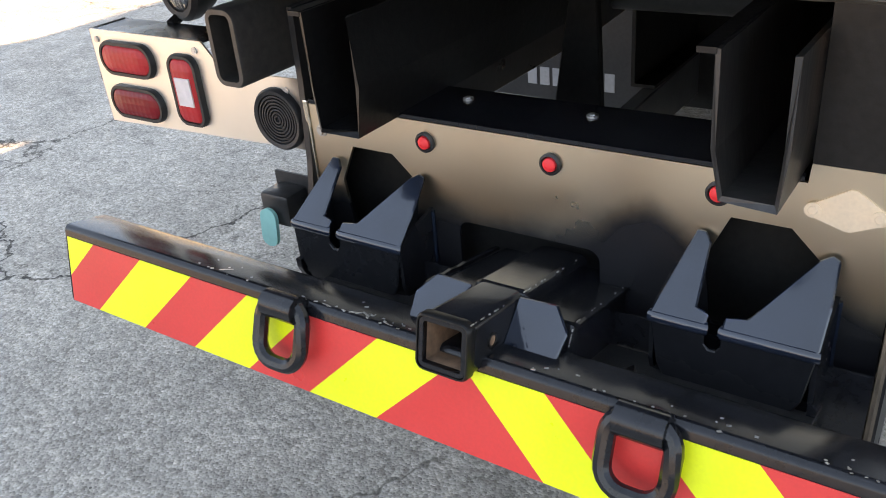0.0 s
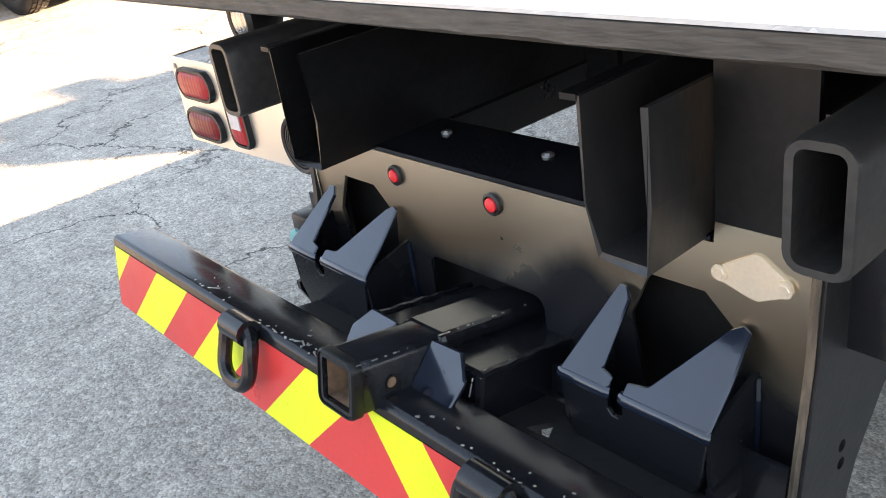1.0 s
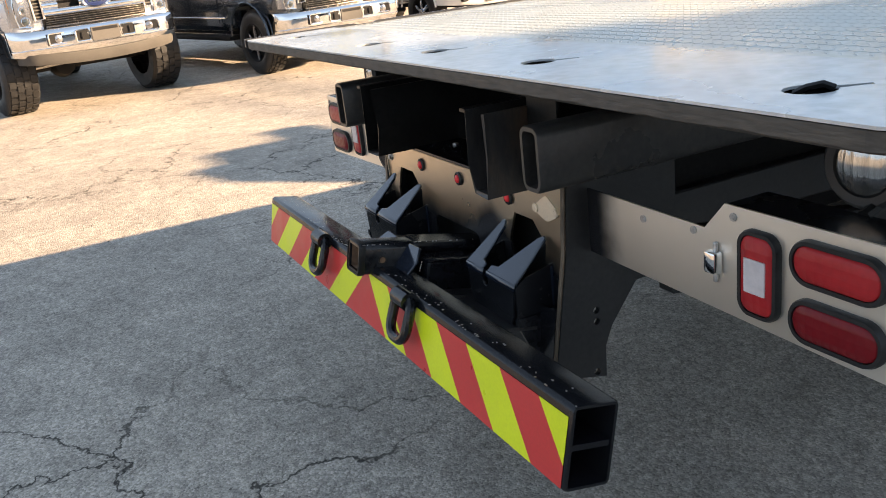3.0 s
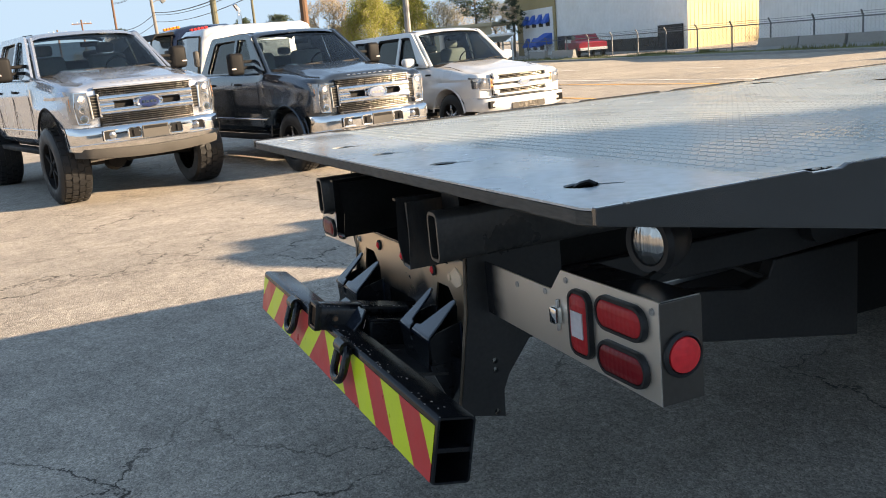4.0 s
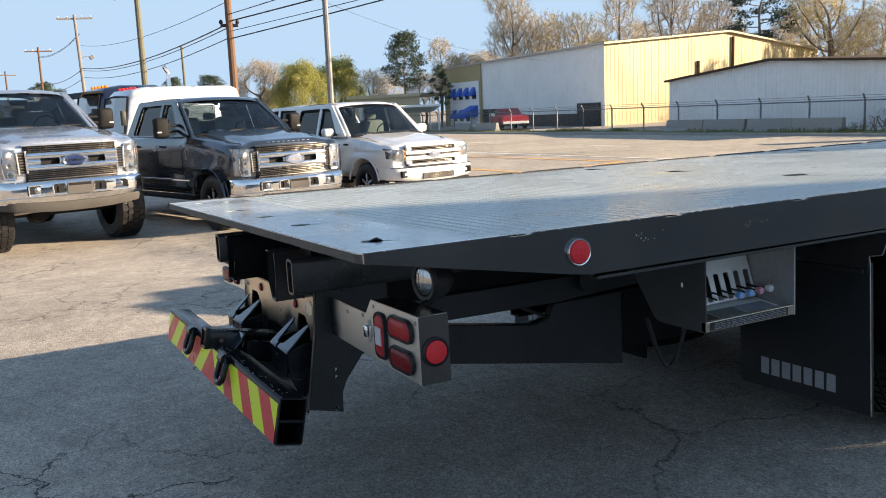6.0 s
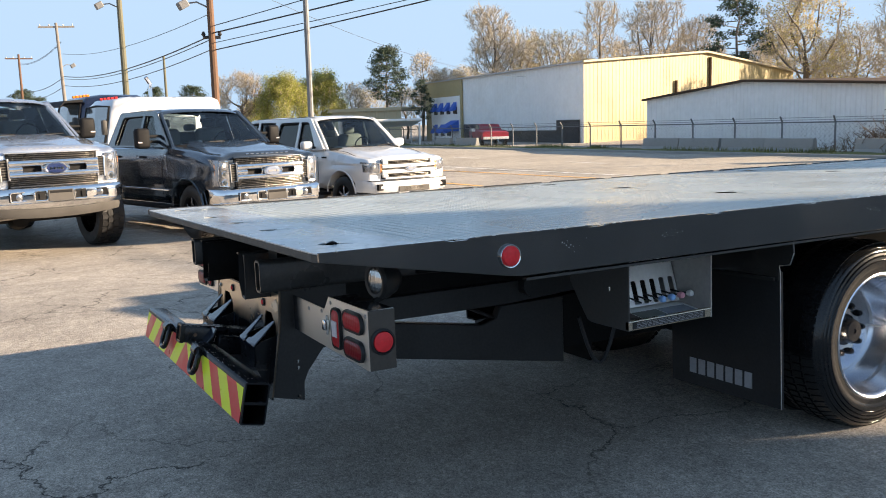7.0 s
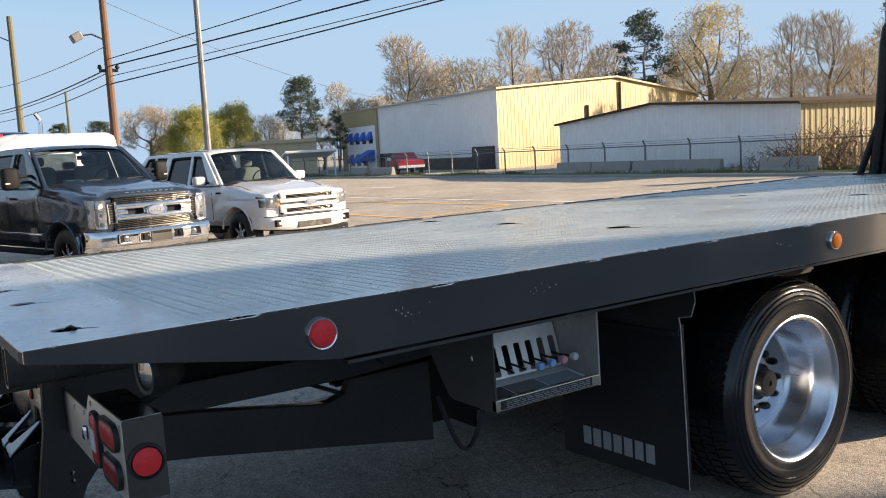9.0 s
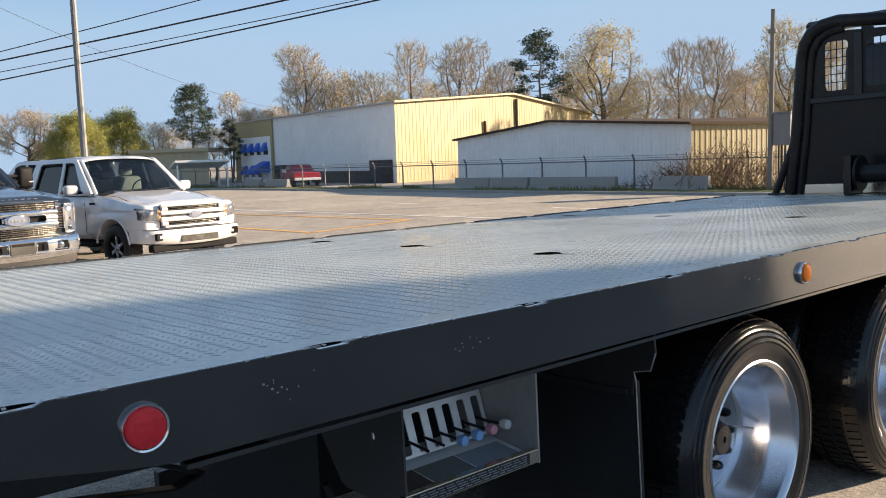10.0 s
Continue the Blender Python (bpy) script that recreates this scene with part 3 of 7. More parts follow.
for x in (-0.192, 0.02, 0.23):
    part("shelf_bolt", bolt((x, 0.245, 0.8505), (0, 0, 1), 0.006, 0.005), M_CHIP, panel, "", True)
for x in (-0.214, 0.0, 0.236):
    mm = pose(x, PY, 0.811, 0, 0, -90)
    part("lamp_grommet", lathe([(0.0165, 0), (0.0165, 0.005), (0.013, 0.007), (0.011, 0.004)], 20, mm), M_RUBBER, panel, "", True)
    part("identification_lamp", lathe([(0.011, 0.002), (0.010, 0.008), (0.005, 0.011), (0, 0.012)], 16, mm), M_REDMARK, panel, "small round red lamp", True)
bm = plate([(0.341, 0.808), (0.344, 0.817), (0.387, 0.844), (0.394, 0.844), (0.428, 0.821), (0.431, 0.812), (0.427, 0.806), (0.393, 0.79), (0.386, 0.79), (0.345, 0.803)], [], (0, PY, 0), (1, 0, 0), (0, 0, 1), 0.003)
dia = part("diamond_plate", bm, M_DIAMOND, panel, "bright bare aluminium diamond plate")
for x, z in ((0.349, 0.812), (0.422, 0.814)):
    part("plate_bolt", bolt((x, PY - 0.003, z), (0, -1, 0), 0.0065, 0.004), M_DIAMOND, dia, "", True)
part("panel_bolt", bolt((-0.425, PY, 0.80), (0, -1, 0), 0.007), M_CHIP, panel, "", True)

part("panel_ear", box(0.341, 0.447, PY, PY + 0.006, 0.8685, 1.06), M_RAW, panel, "dark steel upright beside the channel")
bm = plate([(-0.45, 0.0), (0.45, 0.0), (0.45, 0.16), (-0.45, 0.16)], [[(0.09, 0.01), (0.17, 0.01), (0.17, 0.085), (0.09, 0.085)]], (0, 0.1, 0.46), (1, 0, 0), Vector((0, 0.13, 1)).normalized(), 0.006)
part("lower_panel", bm, M_BLACK, panel, "glossy black lower plate leaning towards the bumper")
# its colour carries the shade behind the panel's openings
part("panel_back", box(-0.445, 0.445, 0.2, 0.208, 0.45, 0.843), M_UNDERSHADE, panel)

# tow hook pockets
for x0, x1 in HOOKS:
    w = x1 - x0
    lip = Vector((0, 0.058, 0.668))
    top = Vector((0, PY - 0.004, 0.752))
    sl = top - lip
    k = sl.length
    v = sl / k
    q = lambda f, g: (x0 + f * w, g * k)  # noqa: E731
    hook = part("tow_hook_pocket", plate([q(0, 0), q(0.35, 0), q(0.35, 0.16), q(0.27, 0.2), q(0.24, 0.9), q(0.19, 1.02), q(0.13, 1.02)], [], lip, (1, 0, 0), v, 0.007, bevel=0.002), M_HOOK, truck, "folded glossy black tow hook pocket")
    wing = plate([q(0.45, 0), q(1.0, 0), q(1.0, 0.5), q(0.98, 0.98), q(0.93, 1.02), q(0.87, 0.95), q(0.58, 0.2), q(0.45, 0.16)], [], lip, (1, 0, 0), v, 0.007, bevel=0.002)
    part("pocket_wing", wing, M_HOOK, hook)
    front = plate([(x0 + 0.001, 0.672), (x0 + 0.35 * w, 0.672), (x0 + 0.35 * w, 0.648), (x0 + 0.38 * w, 0.64), (x0 + 0.42 * w, 0.64), (x0 + 0.45 * w, 0.648), (x0 + 0.45 * w, 0.672), (x1 - 0.001, 0.672), (x1 - 0.012, 0.6), (x1 - 0.03, 0.565), (x0 + 0.03, 0.565), (x0 + 0.012, 0.6)], [], (0, 0.062, 0), (1, 0, 0), (0, 0, 1), 0.007, bevel=0.0015)
    part("pocket_front", front, M_GLOSSBLACK, hook)
    for xx, s in ((x0, 1), (x1, -1)):
        side = plate([(0.06, 0.6), (0.058, 0.668), (0.08, 0.682), (PY, 0.7), (PY, 0.56), (0.075, 0.56)], [], (xx + (0 if s < 0 else -0.0), 0, 0), (0, 1, 0), (0, 0, 1), 0.006 * s)
        part("pocket_side", side, M_GLOSSBLACK, hook)
        part("weld_bead", sweep([(xx, PY - 0.003, 0.56 + 0.0135 * i + 0.003 * (i % 2)) for i in range(11)], 0.0045, 6), M_HOOK, hook)
    for xa, xb in ((x0 + 0.002, x0 + 0.35 * w), (x0 + 0.45 * w, x1 - 0.002)):
        part("pocket_lip", sweep([(xa, 0.062, 0.6675), (xa + 0.003, 0.0605, 0.668), (xb - 0.003, 0.0605, 0.668), (xb, 0.062, 0.6675)], 0.0095, 12), M_HOOK, hook, "", True, 60)
    part("pocket_floor", box(x0 + 0.006, x1 - 0.006, 0.064, PY - 0.004, 0.575, 0.582), M_GLOSSBLACK, hook)

# rear bumper, leaned back, with its receiver
BUMP = Matrix.Translation((0, -0.113, 0.661)) @ Matrix(((1, 0, 0, 0), (0, 0.979, 0.203, 0), (0, -0.203, 0.979, 0), (0, 0, 0, 1)))
sec = tube_section(0.0, 0.089, -0.147, 0.0, -0.845, 0.825, 0.007, 0.01)
bm = sec
bm.transform(BUMP @ Matrix(((0, -1, 0, 0), (1, 0, 0, 0), (0, 0, 1, 0), (0, 0, 0, 1))))
bumper = part("rear_bumper", bm, M_BLACK, truck, "glossy black square-tube bumper with open ends", True, 50)
bm = box(-0.822, 0.842, 0.008, 0.081, -0.078, -0.068, m=BUMP)
part("bumper_divider", bm, M_BLACK, bumper)


def stripe(a, c, slope, lo=-0.141, hi=-0.02):
    """One slanted stripe of tape between two top positions, cut off at the bumper's ends."""
    dz = (hi - lo) * slope
    pts = [(a, hi), (c, hi), (c - dz, lo), (a - dz, lo)]
    left, right = -0.818, 0.838
    for side, lim in ((1, left), (-1, right)):
        out = []
        for i, p in enumerate(pts):
            q2 = pts[(i + 1) % len(pts)]
            ip, iq = side * (p[0] - lim) >= 0, side * (q2[0] - lim) >= 0
            if ip:
                out.append(p)
            if ip != iq:
                f = (lim - p[0]) / (q2[0] - p[0])
                out.append((lim, p[1] + f * (q2[1] - p[1])))
        pts = out
        if len(pts) < 3:
            return None
    return pts


def tape(pts, material, nm):
    if pts:
        m3 = BUMP.to_3x3()
        bm = plate(pts, [], BUMP @ Vector((0, -0.0008, 0)), m3 @ Vector((1, 0, 0)), m3 @ Vector((0, 0, 1)), 0.0012)
        part(nm, bm, material, bumper)


W = 0.1235
left = [-0.003 - W * i for i in range(8)]
for i in range(7):
    tape(stripe(left[i + 1], left[i], 1.02), M_TAPEY if i % 2 == 0 else M_TAPER, "lime_stripe" if i % 2 == 0 else "red_stripe")
right = [0.012, 0.127, 0.253, 0.379, 0.504, 0.629, 0.755, 0.88, 1.0]
for i in range(8):
    tape(stripe(right[i], right[i + 1], -1.02), M_TAPEY if i % 2 == 0 else M_TAPER, "lime_stripe" if i % 2 == 0 else "red_stripe")
tape([(-0.003, -0.02), (0.012, -0.02), (0.1354, -0.141), (-0.1264, -0.141)], M_TAPER, "red_chevron")

rr = random.Random(11)
bm = bmesh.new()
for _ in range(85):
    x, f = rr.choice((-0.45, -0.2, -0.17, -0.12, 0.1, 0.16, 0.33, 0.5, 0.75)) + rr.gauss(0, 0.05), 0.004 + abs(rr.gauss(0, 0.016))
    w, d = rr.uniform(0.0006, 0.003), rr.uniform(0.0006, 0.002)
    if rr.random() < 0.12:
        w *= 4
    m = BUMP @ pose(x, f, 0.0001, 0, 0, rr.uniform(-40, 40))
    bm = box(-w, w, -d, d, 0, 0.0006, bm=bm, m=m)
tagged(part("paint_chip", bm, M_CHIP, bumper, "pale paint chips"), kind="stuff")


def dring(x, tilt):
    m = BUMP @ pose(x, -0.012, -0.012, 0, 0, 0)
    bm = sweep([m @ Vector((-0.03 + 0.06 * i / 4, -0.006, 0.004)) for i in range(5)], 0.021, 12)
    bm = box(-0.03, 0.03, -0.008, 0.02, -0.012, 0.012, 0.004, bm, m=m)
    part("ring_lug", bm, M_BLACK, bumper, "rounded black ring lug", True)
    pts = []
    for u, v in rounded(0.078, 0.094, 0.03, 5, 0, -0.036):
        pts.append(m @ pose(0, -0.006, 0, tilt, 0, 0) @ Vector((u, 0, v)))
    part("tie_down_ring", sweep(pts, 0.0115, 10, closed=True), M_BLACK, bumper, "worn black forged tie-down ring", True)


dring(-0.283, -9)
dring(0.255, -9)

receiver = part("hitch_receiver", tube_section(-0.037, 0.037, -0.020, 0.054, -0.036, 0.30, 0.0085, 0.012, BUMP), M_BLACK, truck, "chipped black square hitch receiver tube", True, 50)
part("receiver_liner", tube_section(-0.0283, 0.0283, -0.0113, 0.0453, -0.03, 0.28, 0.002, 0.004, BUMP), M_RUST, receiver, "rusty inner tube walls", True, 50)
part("receiver_collar", tube_section(-0.0395, 0.0395, -0.0225, 0.0565, -0.038, -0.022, 0.004, 0.013, BUMP), M_RAW, receiver, "", True, 50)
part("pin_hole", lathe([(0.0105, 0), (0.0105, 0.0022), (0.0075, 0.0022), (0.0072, 0.0)], 16, BUMP @ pose(0.037, 0.022, 0.016)), M_RAW, receiver, "", True)
part("pin_hole_bore", lathe([(0, 0.0012), (0.0075, 0.0012)], 16, BUMP @ pose(0.037, 0.022, 0.016)), M_RUST, receiver)
bm = box(-0.115, 0.115, 0.1, 0.32, -0.066, 0.03, 0.008, m=BUMP)
part("receiver_box", bm, M_BLACK, receiver)
bm = box(-0.042, 0.042, 0.1, 0.3, 0.028, 0.056, 0.01, m=BUMP)
part("receiver_cap", bm, M_BLACK, receiver)
for s in (1, -1):
    o = [(0.037, 0.06), (0.092, 0.062), (0.117, 0.03), (0.108, -0.05), (0.036, -0.042)]
    m3 = BUMP.to_3x3()
    bm = plate(o if s > 0 else [(-u, v) for u, v in o][::-1], [], BUMP @ Vector((0, 0.062, 0)), m3 @ Vector((1, 0, 0)), m3 @ Vector((0, 0.55, 0.835)), 0.008, bevel=0.002)
    part("gusset", bm, M_HOOK, receiver, "angled black gusset plate")
    part("weld_bead", sweep([BUMP @ Vector((s * 0.118, 0.1 + 0.02 * i, 0.03 + 0.002 * (i % 2))) for i in range(11)], 0.0045, 6), M_BLACK, receiver)
rr = random.Random(21)
bm = bmesh.new()
for p, q in (((0.112, 0.1, 0.031), (0.112, 0.3, 0.031)), ((0.038, 0.1, 0.0565), (0.038, 0.28, 0.0565)), ((0.118, 0.085, 0.03), (0.112, 0.078, -0.03)), ((0.036, -0.03, 0.053), (0.036, 0.09, 0.053))):
    p, q = Vector(p), Vector(q)
    for _ in range(11):
        f = rr.random() ** 1.6
        w = rr.uniform(0.0005, 0.005) * rr.random()
        m = BUMP @ Matrix.Translation(p.lerp(q, f)) @ (q - p).to_track_quat("X", "Z").to_matrix().to_4x4()
        bm = box(-w, w, -rr.uniform(0.0004, 0.0012), 0.0006, -0.0005, 0.0008, bm=bm, m=m)
tagged(part("paint_chip", bm, M_CHIP, receiver, "pale worn edge chips"), kind="stuff")
tri = [(0.155, 0.143), (0.19, 0.147), (0.169, 0.183)]
bm = plate([(-0.37, 0.089), (0.4, 0.089), (0.4, 0.226), (-0.37, 0.226)], [tri], BUMP @ Vector((0, 0, -0.05)), (1, 0, 0), BUMP.to_3x3() @ Vector((0, 1, 0)), 0.008)
part("bumper_bracket", bm, M_BLACKDULL, bumper)
for x in (-0.44, 0.39):
    bm = plate([(0.055, 0.6), (0.055, 0.585), (0.11, 0.463), (0.12, 0.463), (0.12, 0.6)], [], (x, 0, 0), (0, 1, 0), (0, 0, 1), 0.01)
    part("bumper_bracket", bm, M_BLACK, bumper)

# side plates and chassis rails
for s in (1, -1):
    x = 0.452 if s > 0 else -0.464
    prof = [(0.098, 0.474), (0.222, 0.443), (0.225, 0.515), (0.243, 0.556), (0.31, 0.64), (0.42, 0.64), (0.42, 1.0), (0.154, 1.0), (0.152, 0.87), (0.143, 0.74)]
    dots = [ring_pts(0.008, 10, 0.205, 0.575), ring_pts(0.008, 10, 0.205, 0.6), ring_pts(0.009, 10, 0.2, 0.46)]
    part("chassis_side_plate", plate(prof, dots, (x, 0, 0), (0, 1, 0), (0, 0, 1), 0.012), M_BLACKDULL, truck, "dull black drilled side plate")
    x = s * 0.43
    c = [(x + s * 0.006, 0.45), (x + s * 0.006, 0.70), (x - s * 0.07, 0.70), (x - s * 0.07, 0.69), (x - s * 0.006, 0.69), (x - s * 0.006, 0.46), (x - s * 0.07, 0.46), (x - s * 0.07, 0.45)]
    part("chassis_rail", loft([[(u, y, v) for u, v in c] for y in (1.5, 9.0)]), M_UNDERSHADE, truck, "chassis rail in shade-darkened black")
    xs = s * 0.45 - (0.05 if s > 0 else 0)
    part("lift_frame", plate([(0.42, 0.80), (0.42, 0.725), (0.59, 0.703), (1.16, 0.698), (2.2, 0.75), (2.2, 0.85), (1.6, 0.80)], [], (xs, 0, 0), (0, 1, 0), (0, 0, 1), 0.05, bevel=0.004), M_BLACKDULL, truck)
    part("deck_subframe", plate([(0.42, 0.79), (2.3, 0.79), (2.3, 0.985), (0.42, 0.985)], [], (s * 0.40, 0, 0), (0, 1, 0), (0, 0, 1), 0.02), M_UNDERSHADE, truck)
    if s < 0:
        part("lower_beam", plate([(1.35, 0.25), (2.4, 0.25), (2.4, 0.42), (1.35, 0.385)], [], (-0.46, 0, 0), (0, 1, 0), (0, 0, 1), 0.05, bevel=0.004), M_BLACKDULL, truck)
    if s > 0:
        part("tilt_frame", plate([(0.42, 0.718), (0.42, 0.57), (0.6, 0.545), (1.5, 0.387), (1.5, 0.70), (1.16, 0.696), (1.135, 0.645), (1.056, 0.624), (0.6, 0.697)], [], (xs, 0, 0), (0, 1, 0), (0, 0, 1), 0.05, bevel=0.004), M_BLACKDULL, truck)
part("diagonal_brace", sweep([(0.425, 0.98, 0.715), (0.425, 1.135, 0.64)], 0.008, 8), M_BLACKDULL, truck, "", True)
bm = lathe([(0, 0), (0.05, 0), (0.05, 1.0), (0, 1.0)], 16, pose(-0.5, 1.3, 0.78))
part("pivot_shaft", bm, M_BLACKDULL, truck, "", True)
part("lift_cylinder", sweep([(0.0, 1.3, 0.78), (0.0, 2.4, 0.8)], 0.06, 14), M_UNDERSHADE, truck, "", True)
hose = [(0.95, 1.2 + 0.02 * i, 0.72 - 0.2 * math.sin(math.pi * i / 10)) for i in range(11)]
part("hydraulic_hose", sweep(hose, 0.008, 6), M_RUBBER, truck, "", True)


# tail-lamp boxes
def light_box(s, x_end, x_in, xo, xr, alarm):
    """A stainless lamp panel with two oval lamps, one upright reverse lamp and a folded end."""
    Z0, Z1, Y = 0.713, 0.909, 0.2
    a = [(x_in, Z0 + 0.02), (x_end, Z0), (x_end, Z1), (s * (abs(x_end) - 0.33), Z1), (s * (abs(x_end) - 0.375), Z1 - 0.05), (x_in, Z1 - 0.045)]
    if s < 0:
        a = a[::-1]
    bx = part("tail_lamp_box", plate(a, [], (0, Y + 0.004, 0), (1, 0, 0), (0, 0, 1), 0.004), M_BOXSTEEL, truck, "brushed stainless tail-lamp box")
    e0, e1 = (x_end - 0.002, x_end + 0.002)
    part("box_end", box(e0, e1, Y, Y + 0.093, Z0, Z1 - 0.002, 0.0015), M_ENDPLATE, bx, "steel end plate with shade put into its dark colour")
    part("box_top", box(min(x_end, s * (abs(x_end) - 0.33)), max(x_end, s * (abs(x_end) - 0.33)), Y + 0.004, Y + 0.093, Z1 - 0.004, Z1 - 0.001), M_GLOSSBLACK, bx)
    part("box_edge", sweep([(x_end, Y + 0.001, Z0), (x_end, Y + 0.001, Z1), (x_end, Y + 0.09, Z1)], 0.0015, 6), M_CHIP, bx)

    def lamp(cx, cz, w, h, r, material, nm):
        o = rounded(w + 0.016, h + 0.016, r + 0.008, 7)
        i = rounded(w, h, r, 7)
        rows = [[(cx + u * k, Y - d, cz + v * k) for u, v in ring] for ring, k, d in ((o, 1, 0), (o, 1, 0.007), (o, 0.965, 0.012), (i, 1.0, 0.012), (i, 0.98, 0.004))]
        part("lamp_grommet", loft(rows, caps=False), M_RUBBER, bx, "black rubber lamp grommet", True, 60)
        rows = [[(cx + u * k, Y - d, cz + v * k) for u, v in i] for k, d in ((1.0, 0.004), (0.985, 0.009), (0.93, 0.0125), (0.5, 0.0145))]
        return part(nm, loft(rows), material, bx, "", True, 60)

    lamp(s * xo, 0.856, 0.146, 0.055, 0.026, M_RED, "oval_tail_lamp")
    lamp(s * xo, 0.765, 0.146, 0.055, 0.026, M_REDDARK, "oval_tail_lamp")
    lamp(s * xr, 0.81, 0.064, 0.128, 0.018, M_RED, "upright_reverse_lamp")
    part("reverse_lens", box(s * xr - 0.021, s * xr + 0.021, Y - 0.0168, Y - 0.013, 0.782, 0.838, 0.001), M_CLEAR, bx, "clear white reverse lens")
    for x, z in ((s * (abs(x_end) - 0.018), Z1 - 0.02), (s * (abs(x_end) - 0.31), Z1 - 0.018), (s * (abs(x_end) - 0.4), Z1 - 0.06), (s * (abs(x_end) - 0.53), Z1 - 0.07)):
        part("box_bolt", bolt((x, Y, z), (0, -1, 0), 0.0045, 0.004), M_CHIP, bx, "", True)
    mm = pose(x_end + s * 0.002, Y + 0.046, 0.805, 0, 0, 0 if s > 0 else 180)
    part("marker_grommet", lathe([(0.043, 0), (0.043, 0.006), (0.037, 0.01), (0.034, 0.006)], 28, mm), M_RUBBER, bx, "", True)
    part("round_marker_lamp", lathe([(0.034, 0.002), (0.033, 0.01), (0.02, 0.015), (0, 0.016)], 28, mm), M_REDMARK, bx, "round red side marker lamp", True)
    if alarm:
        mm = pose(-0.567, Y, 0.785, 0, 0, -90)
        prof = [(0.058, 0), (0.058, 0.008), (0.054, 0.013), (0.047, 0.011)]
        for i in range(7):
            r = 0.045 - i * 0.006
            prof += [(r, 0.005), (r - 0.001, 0.010), (r - 0.004, 0.010), (r - 0.005, 0.005)]
        part("rubber_grommet", lathe(prof + [(0, 0.005)], 36, mm), M_RUBBER, bx, "round ribbed black rubber grommet", True, 40)
    else:
        part("plate_lamp", box(0.806, 0.832, Y - 0.02, Y, 0.79, 0.828, 0.005), M_CHROME, bx, "small chrome number-plate lamp", True)
        part("plate_lamp_foot", box(0.815, 0.823, Y - 0.008, Y, 0.772, 0.842, 0.003), M_CHIP, bx)
    # work lamp on its stalk above the box
    wx, wz = s * (abs(xo) - 0.057), 0.973
    mm = pose(wx, 0.322, wz, 0, 0, -90 + s * 8)
    part("work_lamp_housing", lathe([(0.043, 0.009), (0.046, 0.018), (0.058, 0.02), (0.066, 0.01), (0.066, -0.012), (0.05, -0.05), (0.03, -0.075), (0.0, -0.08)], 28, mm), M_RUBBER, bx, "round black work-lamp housing", True)
    part("work_lamp_lens", lathe([(0.044, 0.01), (0.042, 0.016), (0.026, 0.022), (0, 0.024)], 28, mm), M_WORKLENS, bx, "ribbed clear glass work-lamp lens", True)
    part("work_lamp_stalk", sweep([(wx + s * 0.02, 0.29, 0.905), (wx + s * 0.02, 0.33, 0.92)], 0.011, 8), M_RAW, bx)


light_box(1, 1.165, 0.455, 1.053, 0.912, False)
light_box(-1, -1.072, -0.455, 0.965, 0.80, True)

# trailer socket with a turquoise flap
sock = part("trailer_socket", box(-0.632, -0.56, 0.17, 0.23, 0.575, 0.64, 0.008), M_BLACKDULL, truck, "black trailer socket with turquoise flap", True)
part("socket_bracket", box(-0.64, -0.45, 0.228, 0.233, 0.59, 0.66), M_BLACKDULL, sock)
part("socket_flap", plate(rounded(0.04, 0.075, 0.018, 5), [], (-0.605, 0.162, 0.575), (1, 0, 0), (0, 0.1, 1), 0.008), M_TEAL, sock, "turquoise plastic socket flap", True)

# control box on the side
cb = part("control_box", plate([(0.80, 0.955), (0.82, 0.84), (0.885, 0.752), (0.925, 0.7), (0.95, 0.692), (1.17, 0.69), (1.17, 0.955)], [ring_pts(0.008, 12, 1.06, 0.84, 1.3)], (0, 1.262, 0), (1, 0, 0), (0, 0, 1), -0.006), M_BOXBLACK, truck, "black control box with stainless lever panel")
part("box_cheek", plate([(0.80, 0.955), (0.82, 0.84), (0.885, 0.752), (0.925, 0.7), (0.95, 0.692), (1.17, 0.69), (1.17, 0.955)], [], (0, 1.69, 0), (1, 0, 0), (0, 0, 1), -0.006), M_CHEEK, cb)
slots = [rounded(0.026, 0.098, 0.006, 3, -0.06 + 0.05 * i, 0.056) for i in range(6)]
bk = Vector((1.0, 1.47, 0.735))
part("lever_panel", plate([(-0.2, 0.0), (0.215, 0.0), (0.215, 0.215), (-0.2, 0.215)], slots, bk, (0, 1, 0), (-0.3, 0, 0.954), 0.003), M_LEVERPLATE, cb, "stainless panel with six lever slots")
part("box_back", box(0.84, 0.846, 1.27, 1.688, 0.82, 0.95), M_BLACKDULL, cb)
part("box_bottom", box(0.94, 1.15, 1.27, 1.688, 0.692, 0.697), M_BOXBLACK, cb)
part("box_shelf", plate([(0.93, 1.27), (1.155, 1.27), (1.155, 1.688), (0.93, 1.688)], [], (0, 0, 0.735 + 0.13), (1, 0, -0.14), (0, 1, 0), 0.004), M_ALUM, cb)
for o, decal in zip(((1.045, 1.28, 1.385), (1.045, 1.39, 1.52), (1.045, 1.525, 1.67)), M_DECALS):
    part("shelf_decal", plate([(0, o[1]), (0.085, o[1]), (0.085, o[2]), (0, o[2])], [], (1.04, 0, 0.735 + 0.13 + 0.0045 - 0.14 * 1.04), (1, 0, -0.14), (0, 1, 0), 0.0008), decal, cb)
part("box_lip", box(1.150, 1.172, 1.262, 1.69, 0.692, 0.728, 0.003), M_STEEL, cb, "stainless lip with black warning strip")
